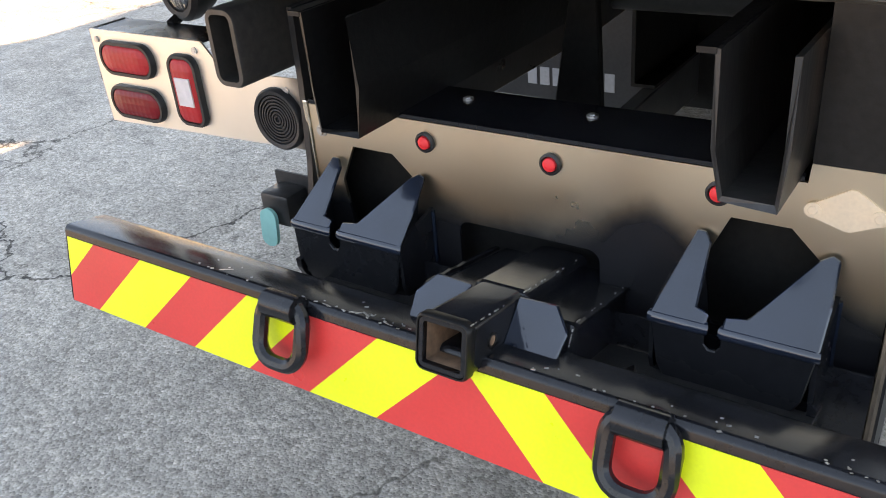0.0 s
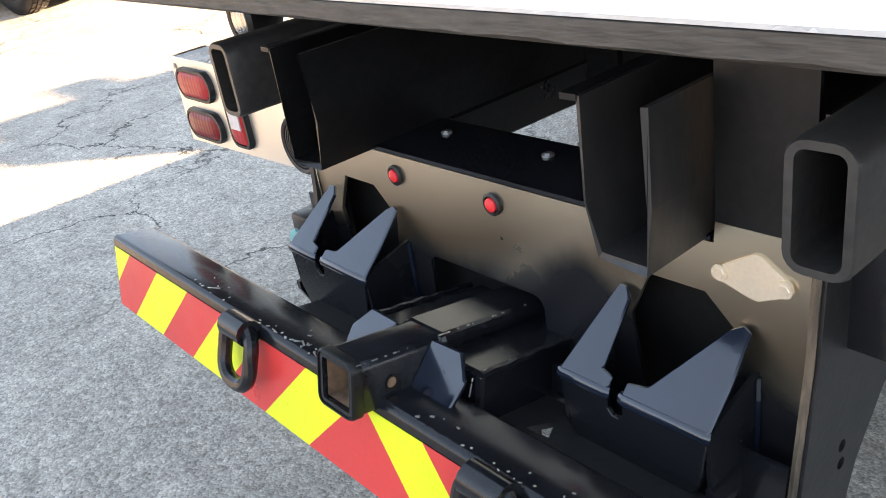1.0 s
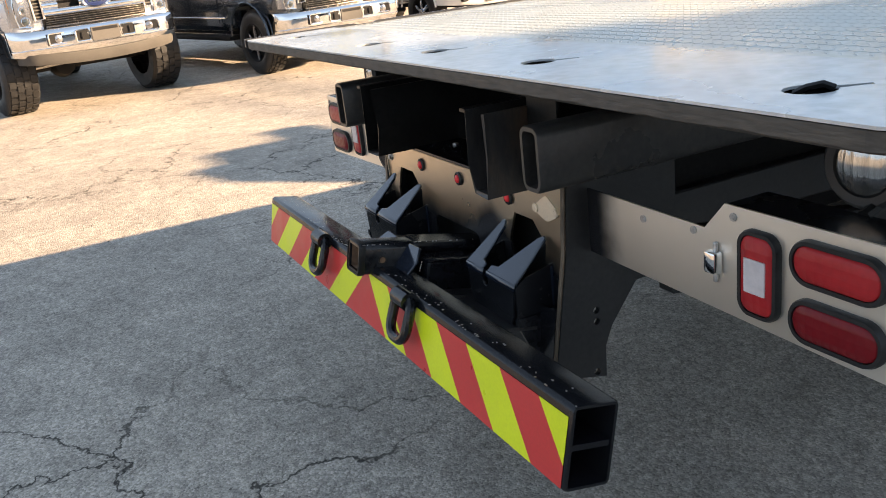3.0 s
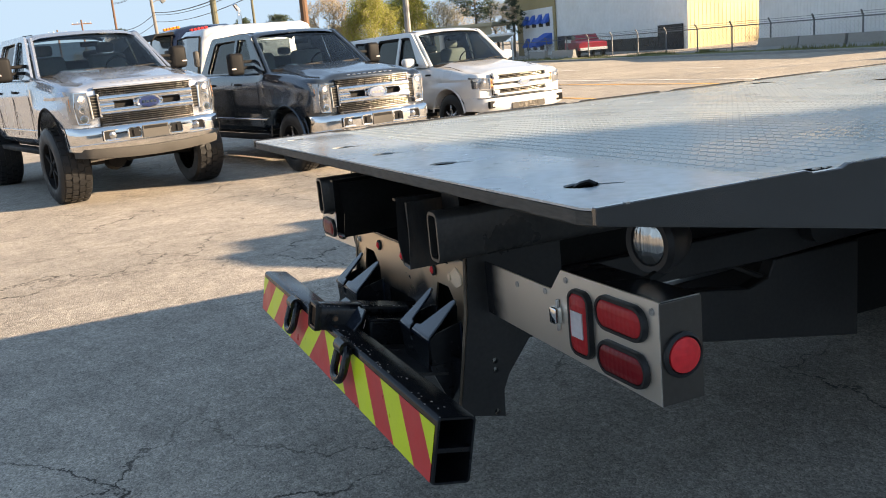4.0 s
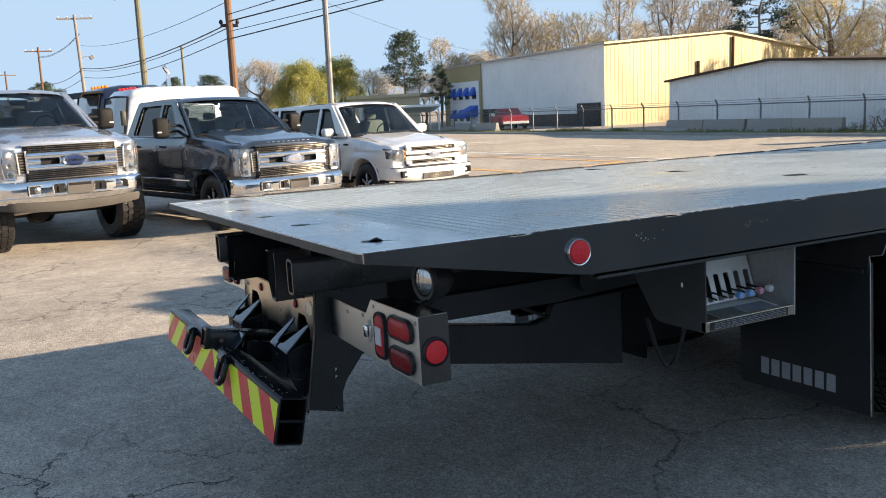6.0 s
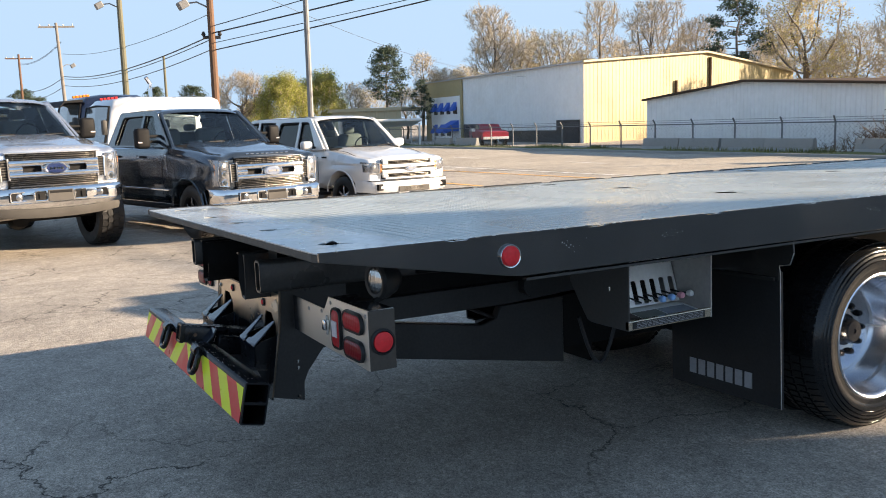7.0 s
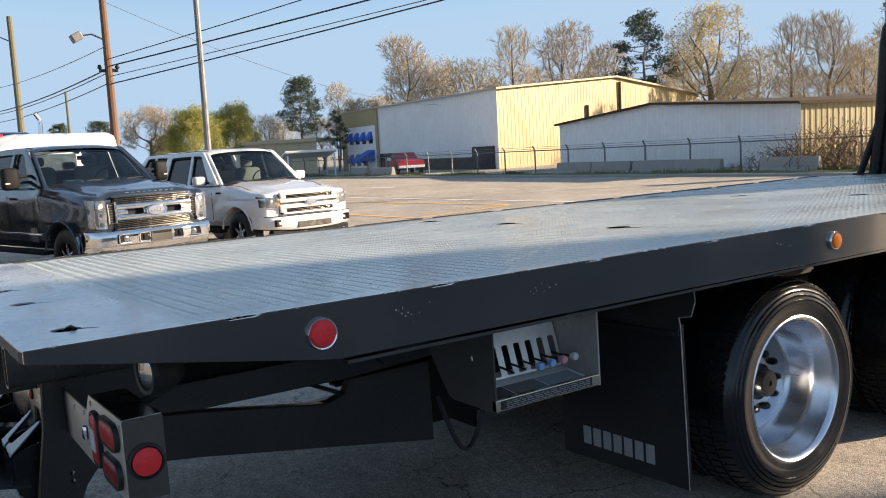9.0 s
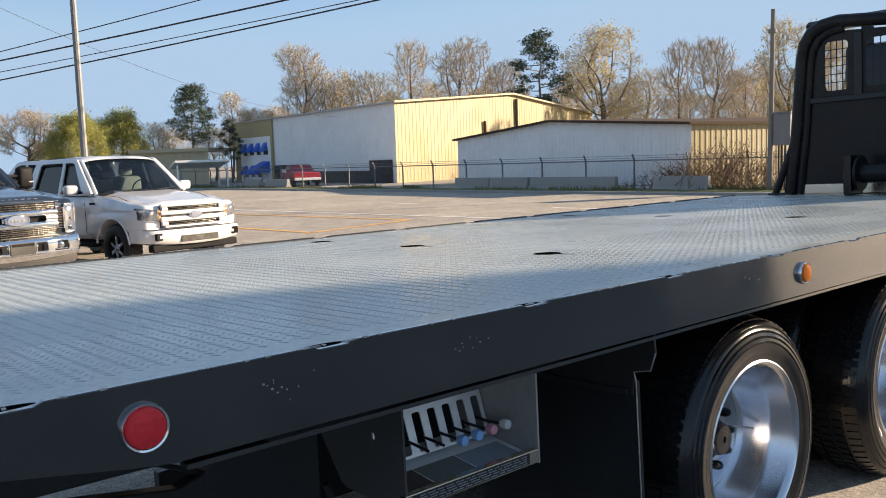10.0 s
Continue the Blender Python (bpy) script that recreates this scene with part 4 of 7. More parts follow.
part("warning_strip", box(1.1722, 1.1732, 1.28, 1.655, 0.697, 0.724), M_BLACKDULL, cb)
rr = random.Random(3)
for j, z in enumerate((0.719, 0.713, 0.707, 0.701)):
    y = 1.3
    while y < 1.63:
        w = rr.uniform(0.01, 0.035)
        part("print_bar", box(1.1732, 1.1736, y, min(y + w, 1.645), z - 0.0013, z + 0.0013), M_GREYTEXT, cb)
        y += w + 0.006
for i, mk in enumerate((None, None, M_BLUE, M_BLUE, "pink", M_WHITE)):
    y = 1.47 - 0.06 + 0.05 * i
    z0 = 0.78
    end = Vector((1.066, y + 0.01, 0.766 + (0.002 * i)))
    part("control_lever", sweep([(0.97, y, z0), (1.02, y + 0.003, z0 - 0.004), end], 0.0038, 8), M_BLACKDULL, cb, "", True)
    if mk:
        mk = M_PINK if mk == "pink" else mk
        part("lever_knob", lathe([(0, -0.016), (0.01, -0.013), (0.0145, 0), (0.012, 0.011), (0, 0.016)], 14, Matrix.Translation(end + Vector((0.008, 0.003, 0)))), mk, cb, "small coloured lever knob", True)

# mud flaps with hangers and print
for s in (1, -1):
    mir = Matrix.Diagonal((s, 1, 1, 1))

    def flap_part(nm, bm, material, par, label="", smooth=False):
        bm.transform(mir if s > 0 else mir @ Matrix.Translation((0, 0, -0.085)))
        return part(nm, bm, material, par, label, smooth)

    fl = flap_part("mud_flap", plate([(0.60, 0.25), (1.237, 0.255), (1.225, 0.84), (0.60, 0.84)], [], (0, 2.045, 0), (1, 0, 0), (0, 0, 1), 0.01), M_RUBBER, truck, "black rubber mud flap with pale print")
    flap_part("flap_hanger", plate([(0.55, 0.80), (1.217, 0.80), (1.222, 0.865), (1.275, 0.875), (1.293, 0.925), (1.288, 0.985), (0.55, 0.985)], [], (0, 2.033, 0), (1, 0, 0), (0, 0, 1), 0.006, bevel=0.0015), M_RAIL, fl, "black steel flap hanger")
    flap_part("flap_edge", sweep([(1.235, 2.032, 0.255), (1.223, 2.032, 0.84), (1.222, 2.026, 0.866), (1.275, 2.026, 0.876), (1.293, 2.026, 0.925)], 0.002, 6), M_CHIP, fl)
    flap_part("hanger_rim", box(0.6, 1.2, 2.017, 2.027, 0.8, 0.815), M_BLACKDULL, fl)
    for i in range(7):
        x = 0.716 + i * 0.054
        z = 0.345
        bm = box(x, x + 0.04, 2.0315, 2.0345, z - 0.035, z + 0.035)
        flap_part("print_bar", bm, M_GREYTEXT, fl, "pale grey printed shape")


# wheels
def truck_wheel(x, y, z, s, R=0.446, width=0.26, depth=0.19):
    """A highway tyre with tread blocks on a deep-dish alloy rim; s is the outward side."""
    m = pose(x, y, z, 0, 0, 0 if s > 0 else 180)
    r0 = 0.297
    w = width
    prof = [(r0 - 0.012, -w), (r0 + 0.01, -w - 0.004), (r0 + 0.06, -w - 0.012), (R - 0.045, -w), (R - 0.012, -w + 0.025), (R - 0.004, -w + 0.06), (R, -w * 0.5), (R - 0.004, -0.055), (R - 0.012, -0.022), (R - 0.022, -0.012), (R - 0.028, -0.006), (R - 0.031, -0.009), (R - 0.036, -0.001), (R - 0.046, 0.003), (R - 0.049, -0.002), (R - 0.054, 0.006), (R - 0.064, 0.009), (R - 0.067, 0.004), (R - 0.072, 0.011), (R - 0.082, 0.013), (R - 0.085, 0.008), (R - 0.09, 0.013), (R - 0.1, 0.012), (r0 + 0.03, 0.008), (r0 + 0.022, 0.004), (r0 + 0.008, 0.006), (r0 - 0.004, 0.0), (r0 - 0.012, -0.01)]
    wheel = part("wheel", lathe(prof, 72, m), M_TYRE, truck, "glossy black truck tyre on polished alloy rim", True, 40)
    nb = 72
    vs, fs = [], []
    for i in range(nb):
        for k, (a0, a1) in enumerate(((-w + 0.015, -w + 0.062), (-w + 0.075, -w + 0.118), (-w + 0.132, -w + 0.175), (-w + 0.188, -0.022))):
            t0 = 2 * math.pi * (i + 0.12 + 0.25 * (k % 2)) / nb
            t1 = 2 * math.pi * (i + 0.82 + 0.25 * (k % 2)) / nb
            base = len(vs)
            for rad in (R - 0.012, R + 0.0035):
                for a in (a0, a1):
                    for t in (t0, t1):
                        rr2 = rad - (0.012 if (k == 3 and a == a1) or (k == 0 and a == a0) else 0)
                        vs.append((a, rr2 * math.cos(t), rr2 * math.sin(t)))
            q = base
            fs += [(q + 4, q + 5, q + 7, q + 6), (q, q + 1, q + 5, q + 4), (q + 2, q + 6, q + 7, q + 3), (q, q + 4, q + 6, q + 2), (q + 1, q + 3, q + 7, q + 5)]
    me = bpy.data.meshes.new("tread_block")
    me.from_pydata(vs, [], fs)
    me.transform(m)
    me.materials.append(M_TYRE)
    tb = new("tread_block", me)
    tb.parent = wheel
    tagged(tb, kind="stuff")
    d = depth
    rim = [(r0 - 0.006, -0.004), (r0 + 0.002, 0.004), (r0 - 0.004, 0.007), (r0 - 0.014, 0.002), (r0 - 0.022, -0.015), (r0 - 0.03, -0.05), (r0 - 0.045, -0.075), (r0 - 0.052, -0.1), (r0 - 0.058, -d * 0.95), (r0 - 0.075, -d - 0.01), (0.17, -d - 0.006), (0.13, -d + 0.004), (0.115, -d + 0.004), (0.105, -d - 0.004), (0.0, -d - 0.004)]
    part("rim", lathe(rim, 64, m), M_ALLOY, wheel, "polished deep-dish alloy rim", True, 50)
    hub = [(0.078, -d - 0.004), (0.076, -d + 0.02), (0.06, -d + 0.03), (0.056, -d + 0.06), (0.05, -d + 0.068), (0.012, -d + 0.069), (0.011, -d + 0.064), (0, -d + 0.064)]
    part("hub_cap", lathe(hub, 24, m), M_BLACK, wheel, "black steel hub", True, 40)
    for i in range(10):
        a = 2 * math.pi * i / 10
        mm = m @ Matrix.Translation((-d + 0.002, 0.118 * math.cos(a), 0.118 * math.sin(a)))
        part("wheel_nut", lathe([(0, 0.034), (0.01, 0.034), (0.0165, 0.022), (0.0165, 0.0)], 6, mm), M_BLACK, wheel, "", True)
    part("valve_stem", sweep([m @ Vector((-d + 0.01, 0.17, 0.0)), m @ Vector((-d + 0.07, 0.2, -0.005))], 0.004, 6), M_CHIP, wheel)
    return wheel


for y in (2.8, 4.075):
    for s in (1, -1):
        truck_wheel(s * 1.15, y, 0.446, s)
        truck_wheel(s * 0.85, y, 0.446, s)
    part("drive_axle", lathe([(0, -0.85), (0.07, -0.85), (0.09, -0.3), (0.2, -0.15), (0.2, 0.15), (0.09, 0.3), (0.07, 0.85), (0, 0.85)], 20, pose(0, y, 0.446)), M_UNDERSHADE, truck, "", True)
part("wheel_fender", box(0.6, 1.22, 2.3, 4.6, 0.952, 0.96), M_BLACKDULL, truck)
part("wheel_fender", box(-1.22, -0.6, 2.3, 4.6, 0.952, 0.96), M_BLACKDULL, truck)

# headache rack at the front of the deck
M_RACK = mat("scuffed_black_enamel_sheet", (0.012, 0.011, 0.011), 0.3, var=0.3, scale=3, bump=0.03, spec=0.22, dirt=(0.045, 0.036, 0.03), dirt_amount=0.6)
RY = 6.98
pts = [(-0.80, 1.12), (-0.74, 1.6), (-0.69, 2.2), (-0.665, 2.32), (-0.61, 2.40), (-0.52, 2.445), (-0.4, 2.46)]
path = pts + [(0.0, 2.42), (0.3, 2.26), (0.62, 2.06), (0.74, 1.9), (0.8, 1.12)]
rack = part("headache_rack", sweep([(u, RY, v) for u, v in path], 0.052, 12), M_RACK, truck, "black tube headache rack with mesh windows", True)
win = [rounded(0.18, 0.38, 0.03, 4, -0.42, 2.12), rounded(0.22, 0.36, 0.03, 4, -0.09, 2.12)]
part("rack_panel", plate([(-0.7, 1.145), (0.74, 1.145), (0.7, 1.9), (0.6, 2.03), (0.0, 2.36), (-0.6, 2.4), (-0.66, 2.2)], win, (0, RY + 0.012, 0), (1, 0, 0), (0, 0, 1), 0.008), M_RACK, rack, "glossy black sheet panel")
for cx, hw, z0, z1 in ((-0.42, 0.09, 1.93, 2.31), (-0.09, 0.11, 1.94, 2.3)):
    bm = bmesh.new()
    for i in range(1, 4):
        x = cx - hw + hw * 0.5 * i
        bm = sweep([(x, RY + 0.01, z0), (x, RY + 0.01, z1)], 0.0045, 4, bm)
    for i in range(1, 6):
        z = z0 + (z1 - z0) * i / 6
        bm = sweep([(cx - hw, RY + 0.01, z), (cx + hw, RY + 0.01, z)], 0.0045, 4, bm)
    part("window_mesh", bm, M_BLACK, rack, "black wire mesh")
for s in (-1, 1):
    part("rack_strut", sweep([(s * 0.92, RY - 0.03, 1.12), (s * 0.70, RY - 0.01, 1.7)], 0.03, 10), M_RACK, rack, "", True)
    part("rack_foot", box(s * 0.86 - 0.1, s * 0.86 + 0.1, RY - 0.08, RY + 0.08, 1.12, 1.135, 0.003), M_BLACK, rack)
part("inner_loop", sweep([(u * 0.9, RY - 0.005, 1.12 + (v - 1.12) * 0.955) for u, v in pts], 0.03, 10), M_RACK, rack, "", True)
part("rack_rail", box(-0.68, 0.72, RY - 0.02, RY + 0.01, 1.84, 1.885, 0.006), M_BLACK, rack)
part("rack_rail", box(-0.28, -0.22, RY - 0.015, RY + 0.01, 1.88, 2.36, 0.006), M_BLACK, rack)
part("rack_sill", box(-0.75, 0.75, RY, RY + 0.06, 1.12, 1.2, 0.006), M_STEEL, rack)
# winch in front of the rack
winch = part("winch", lathe([(0, -0.24), (0.13, -0.24), (0.13, -0.22), (0.07, -0.215), (0.07, 0.215), (0.13, 0.22), (0.13, 0.24), (0, 0.24)], 24, pose(0.1, 6.72, 1.28)), M_RAW, truck, "steel cable winch drum on the deck", True)
part("winch_frame", box(-0.22, -0.16, 6.62, 6.84, 1.12, 1.42, 0.01), M_BLACK, winch)
part("winch_frame", box(0.36, 0.42, 6.62, 6.84, 1.12, 1.42, 0.01), M_BLACK, winch)

# cab ahead of the rack
cab_back = 8.45
cab = part("cab", box(-1.0, 1.0, cab_back, 9.85, 0.9, 2.44, 0.05), M_BLACK, truck, "black truck cab behind the rack", True)
part("cab_rear_window", plate(rounded(1.1, 0.42, 0.06, 5, 0.0, 2.1), [], (0, cab_back - 0.002, 0), (1, 0, 0), (0, 0, 1), 0.006), M_GLASS, cab)
# unseen slab and wall, added and cut to shape the ground shadow
part("shadow_roof_slab", plate([(-0.37, 8.42), (0.87, 8.37), (1.02, 8.55), (1.02, 9.9), (-0.37, 9.9)], [], (0, 0, 2.88), (1, 0, 0), (0, 1, 0), 0.07, bevel=0.02), M_BLACK, cab)
part("shadow_slab_wall", box(-0.35, 1.0, 8.46, 9.85, 2.4, 2.88, 0.04), M_BLACK, cab)
# light bar across the cab
bar_housing = part("light_bar", loft([[(x, y, z) for y, z in ((8.3, 2.62), (8.6, 2.62), (8.62, 2.66), (8.58, 2.7), (8.34, 2.7), (8.28, 2.66))] for x in (-1.28, -1.22, 0.0, 1.22, 1.28)]), M_RACK, cab, "dark light bar with a white strip")
part("light_bar_strip", box(-1.0, 1.0, 8.275, 8.3, 2.622, 2.645, 0.004), M_WHITE, bar_housing)
for x in (-0.8, 0.8):
    part("light_bar_foot", box(x - 0.04, x + 0.04, 8.45, 8.55, 2.42, 2.63, 0.008), M_BLACK, bar_housing)

# ---- unseen building, added beside the lot so its shade falls over the tail ----
shade = thing("shade_building", "plain tall unseen building added to shade the tail", "building", pose(13.12, 24.74, 0, 0, 0, -28.47))
M_BLDG = mat("pale_metal_wall", (0.75, 0.72, 0.66), 0.6, var=0.08, scale=0.5)
part("wall", box(-0.03, 16.0, 0.0, 9.0, -0.2, 10.0), M_BLDG, shade)
part("roof", box(-0.04, 16.01, -0.01, 9.01, 10.0, 10.15, 0.03), M_BLACKDULL, shade)

# ---- parked pickups ----
M_SILVER = mat("silver_car_paint", (0.5, 0.54, 0.6), 0.26, 0.75, var=0.04, scale=2, bscale=300, coat=1.0, rvar=0.04)
M_NAVYGREY = mat("dark_grey_car_paint", (0.03, 0.042, 0.058), 0.18, 0.5, var=0.06, scale=2, bscale=300, coat=1.0, rvar=0.04)
M_WHITECAR = mat("white_car_paint", (0.65, 0.65, 0.65), 0.3, var=0.03, scale=2, coat=1.0, rvar=0.04)
M_NAVY = mat("navy_truck_paint", (0.012, 0.018, 0.045), 0.25, 0.2, var=0.06, coat=1.0)
M_REDCAR = mat("faded_red_paint", (0.34, 0.025, 0.04), 0.4, var=0.1)
M_GRILLE = mat("black_grille_plastic", (0.012, 0.012, 0.013), 0.6, var=0.2, spec=0.12)
M_EMBLEM = mat("blue_enamel", (0.015, 0.028, 0.09), 0.2, var=0.04, coat=0.6)
M_TRIMGREY = mat("grey_trim_plastic", (0.08, 0.075, 0.07), 0.6, var=0.1, spec=0.2)
M_LAMPGLASS = mat("headlight_glass_over_reflector", (0.36, 0.37, 0.39), 0.15, 0.85, var=0.2, scale=14, bscale=25, bump=0.9, stretch=(1, 1, 0.3))
M_INTERIOR = mat("grey_cloth", (0.36, 0.35, 0.33), 0.8, var=0.15)
M_GRILLCHROME = mat("dark_chrome_slat", (0.2, 0.185, 0.165), 0.25, 1.0, var=0.1, rvar=0.05)
M_EMBLEMGREY = mat("faded_blue_enamel", (0.2, 0.24, 0.33), 0.25, var=0.04, coat=0.6)
M_AMBERLENS = lens_mat("amber_lamp_corner", (0.75, 0.3, 0.12))


def window_glass(name, tint):
    m = bpy.data.materials.new(name)
    m.use_nodes = True
    n, l = m.node_tree.nodes, m.node_tree.links
    gl = n.new("ShaderNodeBsdfGlossy")
    gl.inputs["Roughness"].default_value = 0.02
    tr = n.new("ShaderNodeBsdfTransparent")
    tr.inputs["Color"].default_value = (*tint, 1)
    fr = n.new("ShaderNodeFresnel")
    fr.inputs["IOR"].default_value = 1.6
    mx = n.new("ShaderNodeMixShader")
    l.new(fr.outputs[0], mx.inputs[0])
    l.new(tr.outputs[0], mx.inputs[1])
    l.new(gl.outputs[0], mx.inputs[2])
    l.new(mx.outputs[0], n["Material Output"].inputs["Surface"])
    return m


M_CARGLASS = window_glass("car_glass", (0.68, 0.75, 0.74))
M_TINTGLASS = window_glass("tinted_car_glass", (0.12, 0.15, 0.17))
M_SIDEGLASS = mat("dark_side_glass", (0.02, 0.03, 0.036), 0.04, var=0.05, coat=1.0, rvar=0.02, spec=0.8)


def cut_arches(bm, centres, r, y0):
    """Takes round wheel arches out of a body shell."""
    me = bpy.data.meshes.new("shell")
    bmesh.ops.recalc_face_normals(bm, faces=bm.faces)
    bm.to_mesh(me)
    bm.free()
    ob = new("shell", me)
    cutters = []
    for x, z in centres:
        for s in (1, -1):
            b = bmesh.new()
            bmesh.ops.create_cone(b, cap_ends=True, segments=28, radius1=r, radius2=r, depth=0.9)
            b.transform(Matrix.Translation((x, s * (y0 + 0.45), z)) @ Matrix.Rotation(radians(90), 4, "X"))
            m2 = bpy.data.meshes.new("cutter")
            bmesh.ops.recalc_face_normals(b, faces=b.faces)
            b.to_mesh(m2)
            b.free()
            c = new("cutter", m2)
            md = ob.modifiers.new("arch", "BOOLEAN")
            md.operation, md.object, md.solver = "DIFFERENCE", c, "EXACT"
            cutters.append(c)
    got = bpy.data.meshes.new_from_object(ob.evaluated_get(bpy.context.evaluated_depsgraph_get()))
    out = bmesh.new()
    out.from_mesh(got)
    for c in cutters:
        m2 = c.data
        bpy.data.objects.remove(c)
        bpy.data.meshes.remove(m2)
    bpy.data.objects.remove(ob)
    return out


def car_wheel(parent, x, y, R, w, rim_r, s, dark):
    m = pose(x, y, R, 0, 0, 90 * s)
    prof = [(rim_r, -w), (R - 0.05, -w - 0.01), (R - 0.015, -w + 0.02), (R, -w * 0.6), (R, -w * 0.4), (R - 0.015, -0.02), (R - 0.05, 0.008), (rim_r + 0.02, 0.01), (rim_r, 0.0)]
    wh = part("wheel", lathe(prof, 40, m), M_RUBBER, parent, "black tyre on alloy wheel", True, 40)
    vs, fs = [], []
    nb = 30
    for i in range(nb):
        for k in range(4):
            a0 = -w + 0.02 + k * (w - 0.04) / 4
            a1 = a0 + (w - 0.04) / 4 - 0.012
            t0, t1 = (2 * math.pi * (i + 0.5 * (k % 2) + f) / nb for f in (0.1, 0.8))
            q = len(vs)
            for rad in (R - 0.014, R + 0.012):
                for a in (a0, a1):
                    for t in (t0, t1):
                        vs.append((a, (rad - (0.008 if k in (0, 3) else 0)) * math.cos(t), (rad - (0.008 if k in (0, 3) else 0)) * math.sin(t)))
            fs += [(q + 4, q + 5, q + 7, q + 6), (q, q + 1, q + 5, q + 4), (q + 2, q + 6, q + 7, q + 3), (q, q + 4, q + 6, q + 2), (q + 1, q + 3, q + 7, q + 5)]
    me = bpy.data.meshes.new("tread_block")
    me.from_pydata(vs, [], fs)
    me.transform(m)
    me.materials.append(M_RUBBER)
    tb = new("tread_block", me)
    tb.parent = wh
    tagged(tb, kind="stuff")
    rimm = M_GRILLE if dark else M_ALLOY
    part("rim", lathe([(rim_r, 0.002), (rim_r - 0.012, 0.004), (rim_r - 0.02, -0.03), (rim_r - 0.03, -0.09), (0, -0.1)], 36, m), M_GRILLE, wh, "", True, 50)
    bm = bmesh.new()
    for i in range(6):
        a = 2 * math.pi * i / 6
        bm = box(-0.055, -0.02, -0.028, 0.028, 0.03, rim_r - 0.012, 0.006, bm, m=m @ Matrix.Rotation(a, 4, "X"))
    bm = lathe([(0, 0.0), (0.05, -0.005), (0.06, -0.04)], 16, m, bm)
    part("spoke", bm, rimm, wh, "", True)


def pickup(label, m, paint, lift=0.0, R=0.41, tyre_w=0.27, poke=0.0, kind="chrome", group="parked pickups"):
    """A crew-cab pickup; local x ahead, the origin on the ground under the front axle."""
    car = thing("pickup_truck", label, "pickup truck", m, group)
    big = kind == "chrome"
    hw = 1.0 if big else 0.985
    zb = 0.52 + lift
    hood_f, hood_r, belt, roof = (1.25, 1.42, 1.39, 1.98) if big else (1.10, 1.28, 1.27, 1.91)
    hood_f, hood_r, belt, roof = (v + lift for v in (hood_f, hood_r, belt, roof))
    nose = 0.76 if big else 0.80
    high = lift > 0.2
    arch = R + (0.1 if high else 0.085)
    zc = R + (0.14 if high else 0.02)

    def ring(x, zs, w, b, crown=0.0, dome=0.0):
        """One cross-section of the body: rocker, flared arches, shoulder, fender top, hood."""
        near = min(abs(x), abs(x + 3.62))
        fl = 0.045 * math.sqrt(max(0.0, 1 - (near / (arch + 0.2)) ** 2)) if x < nose - 0.1 else 0.0
        top = zc + arch
        half = [(0, b), (w * 0.8, b), (w * 0.93, b + 0.03), (w * 0.985, b + 0.1), (w * 0.99 + fl * 0.7, min(b + 0.22, top - 0.12)), (w + fl, top - 0.03), (w + fl * 0.8, top + 0.045), (w + 0.004, max(top + 0.1, zs - 0.26)), (w + 0.012, max(top + 0.14, zs - 0.185)), (w * 0.985, zs - 0.1), (w * 0.955, zs - 0.035), (w * 0.91, zs - 0.006), (w * 0.84, zs - 0.002), (w * 0.8, zs - 0.012 * (dome > 0)), (w * 0.66, zs + crown * 0.5 + dome * 0.2), (w * 0.56, zs + crown * 0.7 + dome * 0.95), (w * 0.5, zs + crown * 0.78 + dome), (w * 0.25, zs + crown * 0.95 + dome * 0.85), (0, zs + crown + dome * 0.8)]
        return [(x, y, z) for y, z in half] + [(x, -y, z) for y, z in reversed(half[1:-1])]

    rows = []
    for dx, dz, f, db in ((0.0, -0.075, 0.885, 0.13), (0.012, -0.045, 0.915, 0.1), (0.035, -0.018, 0.938, 0.08), (0.075, 0.0, 0.957, 0.06), (0.14, 0.01, 0.975, 0.04), (0.24, 0.022, 0.99, 0.02)):
        rows.append(ring(nose - dx, hood_f + dz, hw * f, zb + db, 0.028, 0.022))
    for i in range(9):
        f = i / 8
        x = 0.40 - f * 1.2
        rows.append(ring(x, hood_f + 0.03 + (hood_r - hood_f - 0.03) * (f ** 0.75), hw, zb, 0.035, 0.028))
    rows += [ring(-0.84, hood_r - 0.02, hw, zb), ring(-0.88, belt, hw, zb - 0.04)]
    for x in (-1.2, -2.0, -2.6, -2.9, -3.1, -3.25, -3.4, -3.62, -3.84, -4.0, -4.2, -4.4):
        rows.append(ring(x, belt + (0.03 if x < -2.95 else 0.0), hw, zb - 0.04))
    rows += [ring(-4.85, belt + 0.03, hw, zb - 0.02), ring(-4.95, belt, hw * 0.97, zb + 0.02)]
    shell = cut_arches(loft(rows), [(0.0, zc), (-3.62, zc)], arch, 0.62)
    body = part("body", shell, paint, car, "", True, 32)
    for x in (0.0, -3.62):
        for s in (1, -1):
            pts = [(x + (arch + 0.004) * math.cos(a), s * (hw + 0.034), zc + (arch + 0.004) * math.sin(a)) for a in [radians(8 + 164 * i / 18) for i in range(19)]]
            part("arch_lip", sweep(pts, 0.016, 6), paint if not high else M_GRILLE, body, "", True)
        part("wheel_well", box(x - 0.55, x + 0.55, -0.61, 0.61, 0.5 + lift, 1.05 + lift), M_GRILLE, body)
    # cab shell: pillars and roof with open windows
    b0, b1 = belt - 0.01, roof
    y0, y1 = hw * 0.95, 0.76
    fx0, fx1, rx0, rx1 = -0.65, -1.31, -3.0, -2.78

    def cab_y(z):
        return y0 + (y1 - y0) * (z - b0) / (b1 - b0)

